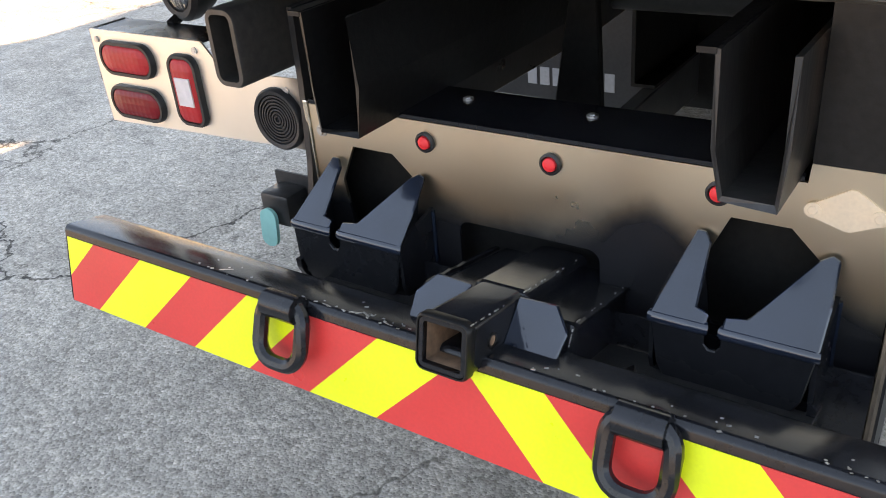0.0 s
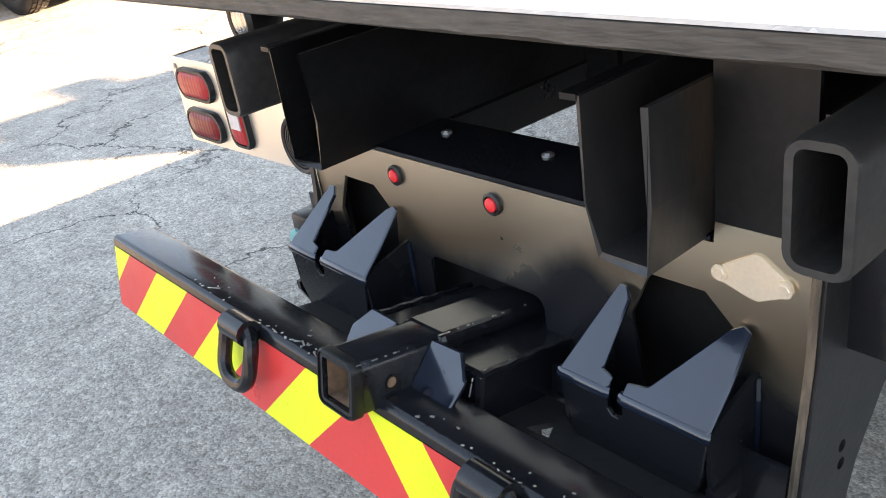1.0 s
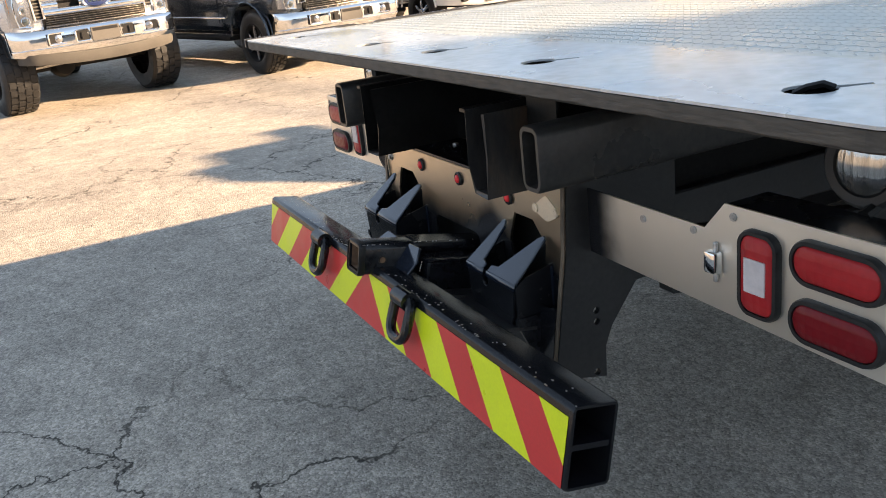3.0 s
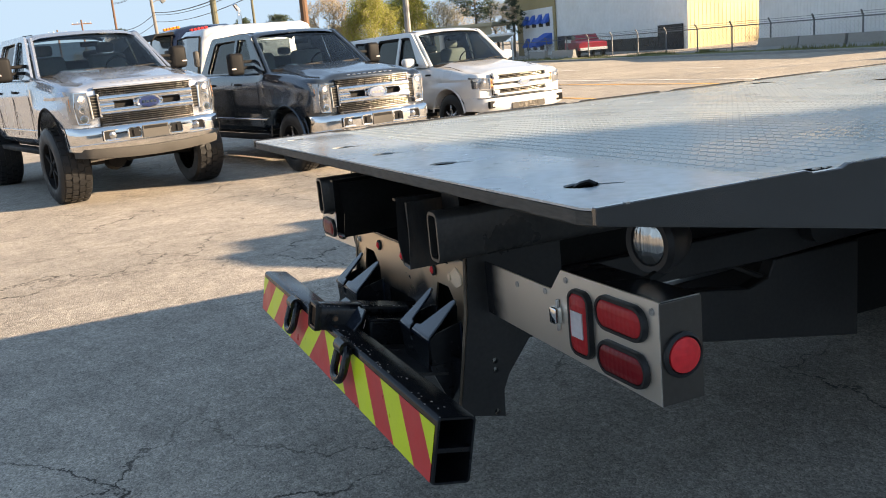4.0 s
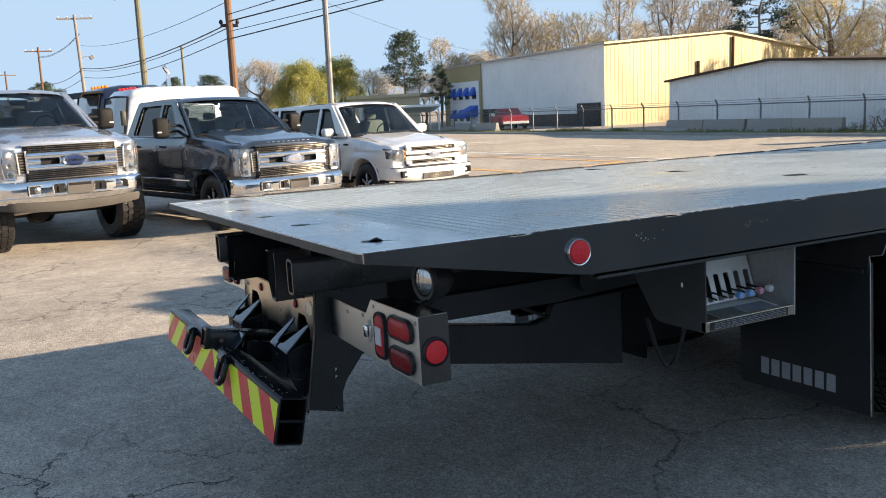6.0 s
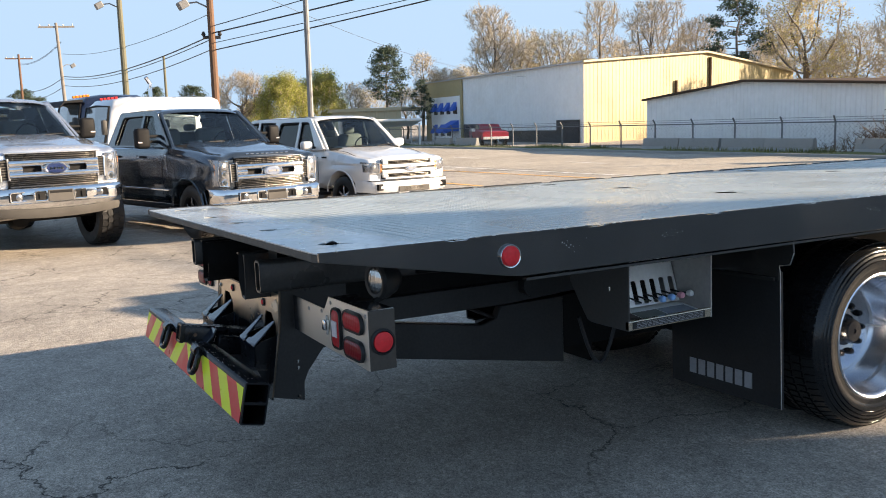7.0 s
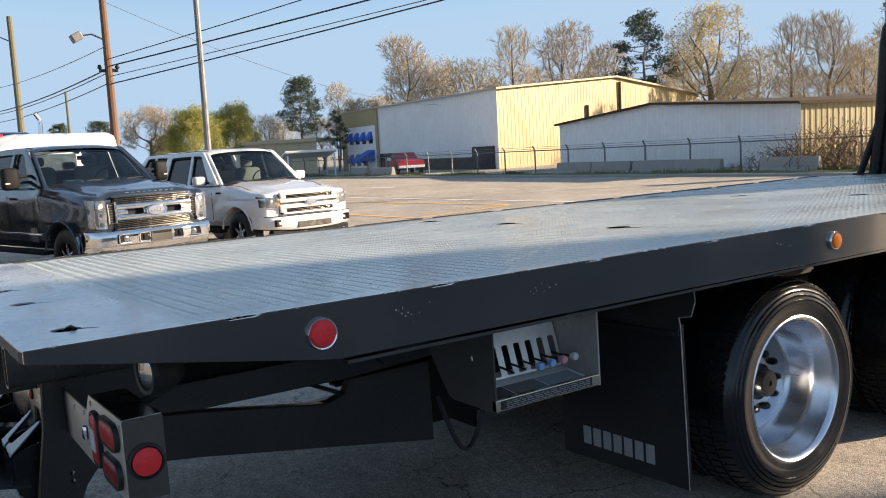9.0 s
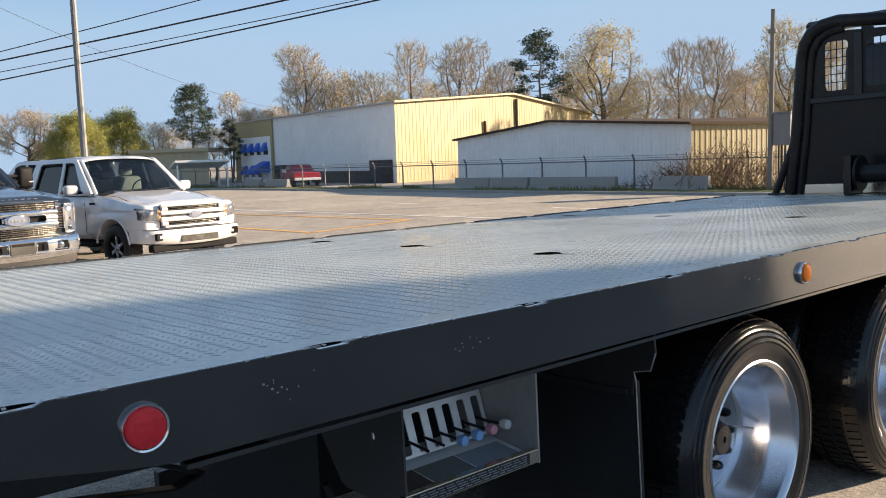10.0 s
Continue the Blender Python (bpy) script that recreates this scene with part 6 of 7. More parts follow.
    for x in (0.0, -3.62):
        for s in (1, -1):
            car_wheel(car, x, s * (0.98 + poke), R, tyre_w, R * 0.6, s, high)
    return car


pickup("silver lifted pickup with chrome grille and chunky tyres", pose(-9.9, 0.01, -FALL, 0, 0, 15.3) @ Matrix.Scale(0.975, 4), M_SILVER, 0.24, 0.5, 0.37, 0.12)
pickup("dark grey pickup with chrome grille and black mirrors", pose(-9.85, 3.015, -FALL, 0, 0, 14.6) @ Matrix.Scale(0.96, 4), M_NAVYGREY, 0.07, 0.43, 0.27)
pickup("white pickup with white bar grille and tinted windows", pose(-11.0, 6.0, -FALL, 0, 0, 10.5) @ Matrix.Scale(0.93, 4), M_WHITECAR, 0.04, 0.41, 0.27, 0.0, "white")


# heavier trucks behind the pickups
def cab_truck(label, m, paint, visor, back=2.0):
    """A truck cab; local x ahead, the windscreen's foot at x = 0, the cab's back wall at -back."""
    t = thing("heavy_truck", label, "truck", m)
    rows = []
    for x, top, w in ((0.0, 1.42, 1.06), (-0.22, 2.5, 1.05), (-0.42, 2.68, 1.06), (-0.9, 2.76, 1.1), (-back + 0.25, 2.76, 1.1), (-back + 0.08, 2.7, 1.06), (-back, 2.5, 0.98)):
        rows.append([(x, -w, 0.7), (x, w, 0.7), (x, w, min(1.75, top - 0.21)), (x, w * 0.96, top - 0.2), (x, w * 0.88, top - 0.06), (x, w * 0.7, top), (x, -w * 0.7, top), (x, -w * 0.88, top - 0.06), (x, -w * 0.96, top - 0.2), (x, -w, min(1.75, top - 0.21))])
    body = part("cab", loft(rows), paint, t, "", True, 45)
    part("windscreen", loft([[(0.03, -0.98, 1.38), (0.07, 0, 1.38), (0.03, 0.98, 1.38)], [(-0.19, -0.93, 2.46), (-0.15, 0, 2.48), (-0.19, 0.93, 2.46)]], ring=False), M_BLUEGLASS, body)
    part("windscreen_seal", sweep([(0.035, -0.98, 1.36), (-0.19, -0.94, 2.46), (-0.14, 0, 2.5), (-0.19, 0.94, 2.46), (0.035, 0.98, 1.36)], 0.03, 6), M_GRILLE, body)
    rows = [[(x, -w, 0.8), (x, w, 0.8), (x, w, z - 0.2), (x, w * 0.7, z), (x, -w * 0.7, z), (x, -w, z - 0.2)] for x, w, z in ((0.0, 1.0, 1.36), (0.9, 0.85, 1.28), (1.2, 0.8, 1.15))]
    part("hood", loft(rows), paint, t, "", True, 30)
    spans = [(-0.5, -1.35)] + ([(-1.75, -2.75)] if back > 3 else [])
    for s in (1, -1):
        for a, c in spans:
            part("side_window", plate([(a + 0.18, 1.72), (c, 1.72), (c, 2.42), (a - 0.1, 2.42)], [], (0, s * 1.105, 0), (1, 0, 0), (0, -s * 0.05, 1), 0.012 * s), M_GLASS, body)
        part("mirror", box(0.1, 0.24, s * 1.38 - 0.1, s * 1.38 + 0.1, 1.6, 2.05, 0.05), M_TRIMGREY, body, "", True)
        part("mirror_arm", sweep([(0.0, s * 1.0, 1.7), (0.15, s * 1.3, 1.75)], 0.02, 6), M_GRILLE, body)
        for x in (0.4, -back - 2.0):
            part("wheel", lathe([(0, 0.02), (0.3, 0.02), (0.5, 0.0), (0.5, -0.28), (0, -0.28)], 28, pose(x, s * 1.05, 0.5, 0, 0, 90 * s)), M_RUBBER, t, "", True)
    if visor:
        part("sun_visor", loft([[(-0.25, -1.0, 2.52), (-0.25, 1.0, 2.52), (-0.25, 1.0, 2.6), (-0.25, -1.0, 2.6)], [(0.3, -1.0, 2.5), (0.3, 1.0, 2.5), (0.3, 1.0, 2.56), (0.3, -1.0, 2.56)], [(0.42, -1.0, 2.36), (0.42, 1.0, 2.36), (0.44, 1.0, 2.4), (0.44, -1.0, 2.4)]]), M_GRILLE, body)
    part("chassis", box(-back - 3.0, 0.8, -0.45, 0.45, 0.55, 0.8), M_GRILLE, t)
    for i in range(5):
        part("roof_lamp", box(-0.6, -0.5, -0.6 + i * 0.3 - 0.05, -0.6 + i * 0.3 + 0.05, 2.7, 2.77, 0.015), M_AMBER if visor else M_RED, body)
    return t


M_BLUEGLASS = mat("blue_tinted_windscreen", (0.09, 0.13, 0.155), 0.06, var=0.1, coat=1.0, rvar=0.02, spec=0.9)
white_truck = cab_truck("white crew-cab truck with roof lamps", pose(-25, 2.77, -FALL, 0, 0, -77.3) @ Matrix.Scale(0.99, 4), M_WHITECAR, False, 3.9)
part("exhaust_stack", sweep([(-2.5, -1.3, 0.8), (-2.5, -1.3, 3.1), (-2.5, -1.3, 3.3), (-2.35, -1.25, 3.5)], 0.07, 10), M_CHROME, white_truck, "", True)
cab_truck("navy blue truck cab with black sun visor", pose(-28, 2.29, -FALL, 0, 0, -77) @ Matrix.Scale(1.06, 4), M_NAVY, True, 2.3)
# white crew cab facing away behind the white pickup
back_pickup = pickup("white pickup parked further back, facing away", pose(-20.94, 6.48, -FALL - 0.05, 0, 0, 196.6), M_WHITECAR, 0.0, 0.395, 0.27, 0.0, "white")
part("stop_lamp", box(-2.78, -2.72, -0.2, 0.2, 1.80, 1.84, 0.008), M_REDMARK, back_pickup, "high red stop lamp")

# ---- road ----
M_LINEW = mat("worn_white_paint", (0.78, 0.76, 0.72), 0.7, var=0.2, scale=3, bscale=60)
M_LINEY = mat("worn_yellow_paint", (0.8, 0.42, 0.1), 0.7, var=0.2, scale=3, bscale=60)
M_GRASS = mat("dry_spring_grass", (0.13, 0.13, 0.04), 0.9, var=0.4, scale=1.5, bscale=20, bump=0.5)
M_CONC = mat("grey_concrete", (0.3, 0.29, 0.27), 0.85, var=0.15, scale=2, bscale=30, dirt=(0.12, 0.11, 0.1), dirt_amount=0.4, bump=0.2)
RZ = -FALL + 0.004
tagged(obj("road", box(-400, 250, 16.0, 27.5, RZ - 0.3, RZ), M_ROAD), "sun-bleached tan asphalt street", "road", kind="structure")


def line(x0, x1, y0, y1, material, nm, w=0.12):
    d = Vector((x1 - x0, y1 - y0, 0)).normalized()
    n = Vector((-d.y, d.x, 0)) * w / 2
    a, c = Vector((x0, y0, RZ + 0.005)), Vector((x1, y1, RZ + 0.005))
    b = bmesh.new()
    vs = [b.verts.new(p) for p in (a - n, c - n, c + n, a + n)]
    b.faces.new(vs)
    return tagged(obj(nm, b, material), "worn painted line on the asphalt", "road marking", kind="structure")


line(-75, 30, 11.5, 19.4, M_LINEW, "road_marking", 0.15)
for i in range(14):
    line(-60 + i * 9, -57.5 + i * 9, 20.15, 20.15, M_LINEW, "road_marking", 0.14)
line(-60, -14.37, 8.35, 10.98, M_LINEY, "road_marking", 0.15)
line(-60, -15.3, 10.1, 14.7, M_LINEY, "road_marking", 0.15)
line(-14.37, -15.3, 10.98, 14.7, M_LINEY, "road_marking", 0.15)
tagged(obj("kerb", box(-400, 250, 27.5, 27.75, -0.3, -0.06, 0.02), M_CONC), "worn grey concrete kerb", "kerb", kind="structure")

# ---- trees ----
M_BARK = mat("grey_brown_bark", (0.15, 0.122, 0.095), 0.9, var=0.3, scale=4, bscale=40)
M_TWIG = mat("grey_brown_twigs", (0.4, 0.335, 0.245), 0.9, var=0.3, scale=3)


def leaf_mat(name, base, through_amount=0.5):
    """Thin leaves that let half of the light through."""
    m = mat(name, base, 0.8, var=0.4, scale=1.2, bscale=9, spec=0.2)
    n, l = m.node_tree.nodes, m.node_tree.links
    p = n["Principled BSDF"]
    tr = n.new("ShaderNodeBsdfTranslucent")
    l.new(p.inputs["Base Color"].links[0].from_socket, tr.inputs["Color"])
    mx = n.new("ShaderNodeMixShader")
    mx.inputs[0].default_value = through_amount
    l.new(p.outputs[0], mx.inputs[1])
    l.new(tr.outputs[0], mx.inputs[2])
    l.new(mx.outputs[0], n["Material Output"].inputs["Surface"])
    return m


M_BUD = leaf_mat("olive_green_buds", (0.38, 0.33, 0.13))
M_GOLD = leaf_mat("golden_green_buds", (0.46, 0.39, 0.15))
M_BUDO = leaf_mat("orange_brown_buds", (0.43, 0.32, 0.18))
M_LEAFY = leaf_mat("fresh_green_leaves", (0.34, 0.34, 0.1))
M_PINE = mat("dark_pine_needles", (0.04, 0.065, 0.035), 0.8, var=0.5, scale=1.2, bscale=9)


def quick(name, vs, fs, material, parent, kind=""):
    me = bpy.data.meshes.new(name)
    me.from_pydata(vs, [], fs)
    me.materials.append(material)
    ob = new(name, me)
    ob.parent = parent
    if kind:
        tagged(ob, kind=kind)
    return ob


def stick(vs, fs, a, c, ra, rc, n=4):
    d = (c - a).normalized()
    u = d.orthogonal().normalized()
    w = d.cross(u)
    k = len(vs)
    for p, r in ((a, ra), (c, rc)):
        for j in range(n):
            t = 2 * math.pi * j / n
            vs.append(p + (u * math.cos(t) + w * math.sin(t)) * r)
    for j in range(n):
        fs.append((k + j, k + (j + 1) % n, k + n + (j + 1) % n, k + n + j))


def leaf(vs, fs, p, s, rg):
    a = Vector((rg.uniform(-1, 1), rg.uniform(-1, 1), rg.uniform(-1, 1))).normalized()
    u = a.orthogonal().normalized() * s
    w = a.cross(u.normalized()) * s * rg.uniform(0.45, 0.9)
    k = len(vs)
    vs += [p - u, p - w * 0.7, p + u, p + w]
    fs.append((k, k + 1, k + 2, k + 3))


def spike(vs, fs, a, c, r):
    """A fine twig that runs out to a point."""
    d = (c - a).normalized()
    u = d.orthogonal().normalized()
    w = d.cross(u)
    k = len(vs)
    vs += [a + u * r, a - u * r * 0.5 + w * r * 0.87, a - u * r * 0.5 - w * r * 0.87, c]
    fs += [(k, k + 1, k + 3), (k + 1, k + 2, k + 3), (k + 2, k, k + 3)]


def sway(rg, s):
    return Vector((rg.gauss(0, s), rg.gauss(0, s), rg.gauss(0, s)))


def branching(rg, cloud, bole, step=0.3, reach=3.2, near=0.5):
    """Grows a branching skeleton from the root towards a cloud of points; gives nodes and parents."""
    nodes, parents = [np.array((0.0, 0.0, -0.3))], [-1]
    while nodes[-1][2] < bole:
        p = nodes[-1] + np.array((rg.gauss(0, 0.035), rg.gauss(0, 0.035), 0.4))
        nodes.append(p)
        parents.append(len(nodes) - 2)
    cloud = np.array(cloud)
    best_d = np.full(len(cloud), 1e9)
    best_i = np.zeros(len(cloud), int)
    alive = np.ones(len(cloud), bool)
    fresh = list(range(len(nodes)))
    for turn in range(110):
        for i in fresh:
            d = np.linalg.norm(cloud - nodes[i], axis=1)
            closer = d < best_d
            best_d[closer], best_i[closer] = d[closer], i
        alive &= best_d > near
        pull = alive & (best_d < (reach if turn > 12 else 9.0))
        if not pull.any():
            break
        way = {}
        for k in np.nonzero(pull)[0]:
            v = (cloud[k] - nodes[best_i[k]]) / best_d[k]
            way[best_i[k]] = way.get(best_i[k], 0) + v
        fresh = []
        for i, v in way.items():
            v = v + np.array((rg.gauss(0, 0.12), rg.gauss(0, 0.12), rg.gauss(0.04, 0.12)))
            n = np.linalg.norm(v)
            if n < 1e-3:
                continue
            p = nodes[i] + v / n * step
            nodes.append(p)
            parents.append(i)
            fresh.append(len(nodes) - 1)
        if len(nodes) > 3200:
            break
    return nodes, parents


def tree(label, seed, leafmat, lobes, bole, leaves=1.0, leaf_s=0.07, points=900, shoots=4, shoot=0.55, trunk=0.3, loose=0.2, upright=0.35):
    """A broad-leaved tree, 15 m high: tapered trunk and limbs, fine twigs and small leaves round their ends.
    lobes: (x, y, z, wide, high) of the clumps that make up the crown."""
    rg = random.Random(seed)
    cloud = []
    weight = [l[3] * l[3] * l[4] for l in lobes]
    while len(cloud) < points:
        x, y, z, a, h = rg.choices(lobes, weight)[0]
        v = sway(rg, 1.0).normalized() * rg.random() ** 0.42
        cloud.append((x + v.x * a, y + v.y * a, z + v.z * h))
    nodes, parents = branching(rg, cloud, bole)
    load = [0.0] * len(nodes)
    for i in range(len(nodes) - 1, 0, -1):
        load[i] = max(load[i], 1.0)
        load[parents[i]] += load[i]
    full = load[0]
    girth = lambda i: max(0.017, trunk * (max(load[i], 1.0) / full) ** 0.5)  # noqa: E731
    wood, thin, lv, lf = ([], []), ([], []), [], []
    for i in range(1, len(nodes)):
        a, c = Vector(nodes[parents[i]]), Vector(nodes[i])
        ra, rc = girth(parents[i]), girth(i)
        thick = rc > 0.05
        stick(*(wood if thick else thin), a, c, min(ra, rc * 1.5), rc, 6 if rc > 0.12 else 4 if thick else 3)
        if load[i] > 6:
            continue
        d = (c - a).normalized()
        for _ in range(shoots if load[i] <= 1 else max(1, shoots // 2)):
            e = (d + sway(rg, 0.6) + Vector((0, 0, upright))).normalized()
            q = c + e * shoot * rg.uniform(0.7, 1.4)
            spike(*thin, c, q, 0.02)
            for _ in range(2):
                f = c.lerp(q, rg.uniform(0.25, 0.7))
                spike(*thin, f, f + (e + sway(rg, 0.45)).normalized() * shoot * rg.uniform(0.3, 0.7), 0.015)
            n = leaves * rg.uniform(0.3, 1.7)
            for _ in range(int(n) + (rg.random() < n % 1)):
                leaf(lv, lf, c.lerp(q, rg.uniform(0.3, 1.1)) + sway(rg, loose), leaf_s * rg.uniform(0.6, 1.3), rg)
    t = thing("tree", label, "tree")
    quick("trunk", *wood, M_BARK, t)
    quick("twig", *thin, M_TWIG, t, "stuff")
    if lv:
        quick("crown", lv, lf, leafmat, t, "stuff")
    return t


def pine(label, seed, pads, bole, sprays=26, size=0.5):
    """A pine, 15 m high: bent trunk, a few level boughs, needles in rounded pads at their ends."""
    rg = random.Random(seed)
    vs, fs, lv, lf = [], [], [], []
    p, spine = Vector((0, 0, -0.3)), []
    for i in range(10):
        q = Vector((rg.gauss(0, 0.13), rg.gauss(0, 0.13), 14.4 * (i + 1) / 10))
        stick(vs, fs, p, q, 0.3 * (1 - i / 11), 0.3 * (1 - (i + 1) / 11), 6)
        spine.append(q)
        p = q
    for n in range(pads):
        f = n / (pads - 1)
        z = bole + (14.6 - bole) * f ** 0.9
        wide = (1.1 + 2.3 * math.sin(math.pi * (0.18 + 0.74 * f)) ** 1.2) * rg.uniform(0.55, 1.15)
        a = n * 2.4 + rg.uniform(-0.5, 0.5)
        c = Vector((math.cos(a) * wide * (1 - 0.55 * f * f), math.sin(a) * wide * (1 - 0.55 * f * f), z + rg.uniform(-0.2, 0.2)))
        s = Vector((0, 0, z - 0.7 * (1 - f)))
        mid2 = s.lerp(c, 0.5) + Vector((0, 0, -0.12))
        stick(vs, fs, s, mid2, 0.075, 0.05, 4)
        stick(vs, fs, mid2, c, 0.05, 0.025, 4)
        for _ in range(sprays):
            v = sway(rg, 1.0).normalized() * rg.random() ** 0.5
            e = c + Vector((v.x * size * 1.9, v.y * size * 1.9, v.z * size * 0.85))
            if rg.random() < 0.3:
                stick(vs, fs, c, e, 0.014, 0.01, 3)
            for _ in range(9):
                leaf(lv, lf, e + Vector((rg.gauss(0, 0.17), rg.gauss(0, 0.17), rg.gauss(0, 0.11))), rg.uniform(0.06, 0.15), rg)
    t = thing("pine_tree", label, "tree")
    quick("trunk", vs, fs, M_BARK, t)
    quick("crown", lv, lf, M_PINE, t, "stuff")
    return t


def at_bearing(az, dist, z=None):
    """A place seen at that bearing from the walk's middle."""
    x, y = 3.0 + dist * math.cos(radians(az)), -0.3 + dist * math.sin(radians(az))
    return x, y, (-FALL if z is None else z)


def lobed(seed, n, low, high, wide, fat, top=1.0):
    """Clumps of a crown between two heights, widest at the middle."""
    rg = random.Random(seed)
    out = []
    for i in range(n):
        f = (i + 0.5) / n
        r = wide * math.sin(math.pi * (0.16 + 0.78 * f) ) ** 0.8 * (top if f > 0.8 else 1.0)
        a = i * 2.4 + rg.uniform(-0.4, 0.4)
        out.append((math.cos(a) * r * rg.uniform(0.5, 1), math.sin(a) * r * rg.uniform(0.5, 1), low + (high - low) * f, fat * rg.uniform(0.75, 1.2), fat * rg.uniform(0.7, 1.0)))
    return out + [(0, 0, high - fat * 0.4, fat, fat * 0.8)]


kinds = {
    "bare": tree("tall bare spring tree with fine pale twigs", 3, M_BUDO, lobed(1, 8, 5.6, 13.0, 2.5, 2.1), 3.2, 0.25, 0.06, 1150, 5, 0.85, 0.25, 0.2, 0.5),
    "bare2": tree("bare forked tree with dark limbs", 8, M_BUDO, lobed(2, 9, 5.0, 12.6, 3.1, 2.1), 2.6, 0.3, 0.06, 1250, 5, 0.8, 0.29, 0.2, 0.4),
    "slim": tree("slender bare tree with upright twigs", 12, M_BUD, lobed(3, 6, 5.6, 13.2, 1.2, 1.6), 4.2, 0.35, 0.06, 750, 5, 0.85, 0.19, 0.2, 0.7),
    "olive": tree("broad tree with olive spring buds", 14, M_BUD, lobed(4, 9, 4.2, 12.6, 3.3, 2.2), 2.2, 0.9, 0.085, 1200, 4, 0.75, 0.27, 0.25, 0.4),
    "gold": tree("spreading tree with golden green buds", 21, M_GOLD, lobed(5, 12, 5.0, 13.2, 4.4, 2.0), 3.2, 1.5, 0.095, 1350, 4, 0.6, 0.36, 0.28),
    "orange": tree("round tree with orange brown buds", 29, M_BUDO, lobed(6, 10, 6.0, 12.8, 5.2, 2.3), 3.2, 1.6, 0.11, 1200, 4, 0.7, 0.36, 0.32),
    "green": tree("broad dome-shaped tree with fresh green leaves", 35, M_LEAFY, lobed(7, 14, 3.2, 12.6, 6.2, 2.8), 1.5, 7.0, 0.16, 900, 4, 0.8, 0.34, 0.55),
    "pine": pine("blue-green pine with a rounded crown", 41, 46, 6.4, 34, 0.72),
    "pine2": pine("dark pine with layered level boughs", 57, 28, 5.8, 34, 0.66),
}
used = set()


def plant(kind, az, dist, h, turn, wide=1.0):
    x, y, z = at_bearing(az, dist)
    k = kinds[kind]
    m = pose(x, y, z, 0, 0, turn) @ Matrix.Diagonal((h / 15 * wide, h / 15 * wide, h / 15, 1))
    if kind in used:
        copy_thing(k, m).matrix_basis = m
    else:
        k.matrix_basis = m
        used.add(kind)


# the roadside trees, one by one along the skyline, then the wood behind them
for row in (
    ("orange", 164.0, 92, 8.2, 10, 0.85), ("green", 161.4, 90, 7.4, 40, 0.8), ("green", 158.9, 96, 8.0, 140, 0.8), ("olive", 156.6, 105, 7.6, 60, 1.1),
    ("pine", 154.45, 95, 10.3, 0, 0.95), ("slim", 152.1, 110, 11.2, 50, 1.2), ("olive", 153.2, 100, 6.6, 90, 1.3), ("pine2", 152.2, 84, 6.0, 20, 0.8),
    ("orange", 150.6, 108, 9.2, 60, 0.9), ("bare", 147.5, 105, 16.6, 0, 0.95), ("olive", 145.7, 108, 14.3, 20, 0.95), ("olive", 143.4, 112, 14.4, 200, 1.1),
    ("slim", 140.5, 105, 16.6, 120, 1.2), ("bare2", 137.05, 100, 16.3, 60, 0.95), ("bare", 134.4, 112, 14.8, 210, 1.0), ("pine2", 131.95, 88, 14.0, 30, 1.0),
    ("gold", 127.9, 88, 15.1, 10, 1.0), ("olive", 125.2, 98, 11.8, 160, 1.0), ("slim", 123.1, 92, 13.4, 200, 1.0), ("bare", 121.2, 90, 13.4, 300, 0.9),
    ("bare2", 119.2, 100, 11.6, 20, 0.9), ("gold", 116.8, 85, 14.0, 120, 0.75), ("olive", 114.2, 85, 13.2, 40, 1.0),
    ("olive", 142.0, 122, 12.2, 100, 1.2), ("bare2", 139.0, 118, 12.6, 250, 1.2), ("orange", 145.0, 124, 11.2, 100, 0.8), ("bare", 136.0, 122, 12.0, 190, 1.1),
    ("olive", 133.2, 120, 11.0, 300, 1.2), ("bare2", 130.4, 112, 11.6, 80, 1.2), ("bare", 126.6, 112, 11.0, 95, 1.2), ("olive", 122.4, 112, 9.8, 330, 1.2),
    ("bare2", 118.0, 112, 11.6, 320, 1.2), ("olive", 149.2, 122, 10.6, 280, 1.3), ("bare", 151.4, 125, 8.6, 150, 1.3), ("olive", 120.4, 110, 9.4, 210, 1.2),
    ("green", 163.0, 135, 6.4, 30, 0.9), ("pine", 176.7, 150, 8.8, 100, 1.2), ("pine", 175.9, 155, 7.8, 30, 1.2), ("pine", 169.2, 150, 9.0, 70, 1.0),
    ("pine", 166.9, 150, 9.2, 200, 1.3), ("orange", 178.5, 140, 6.0, 20, 1.0), ("olive", 155.6, 130, 8.0, 20, 1.3), ("slim", 129.6, 104, 12.0, 140, 1.2),
):
    plant(*row)

# ---- far buildings ----
M_CREAM = siding("cream_steel_siding", (0.36, 0.285, 0.14))
M_OFFWHITE = siding("white_steel_siding", (0.8, 0.8, 0.78))
M_TRIMB = mat("brown_metal_trim", (0.075, 0.048, 0.032), 0.8, spec=0.15)
M_ROOF = mat("grey_metal_roof", (0.4, 0.4, 0.4), 0.4, 0.3, var=0.1)
M_AWN = mat("blue_awning_cloth", (0.02, 0.12, 0.5), 0.6, var=0.1)
M_DARKWIN = mat("dark_opening", (0.02, 0.02, 0.022), 0.3)
M_TAN = mat("tan_stucco", (0.5, 0.42, 0.28), 0.8, var=0.08)


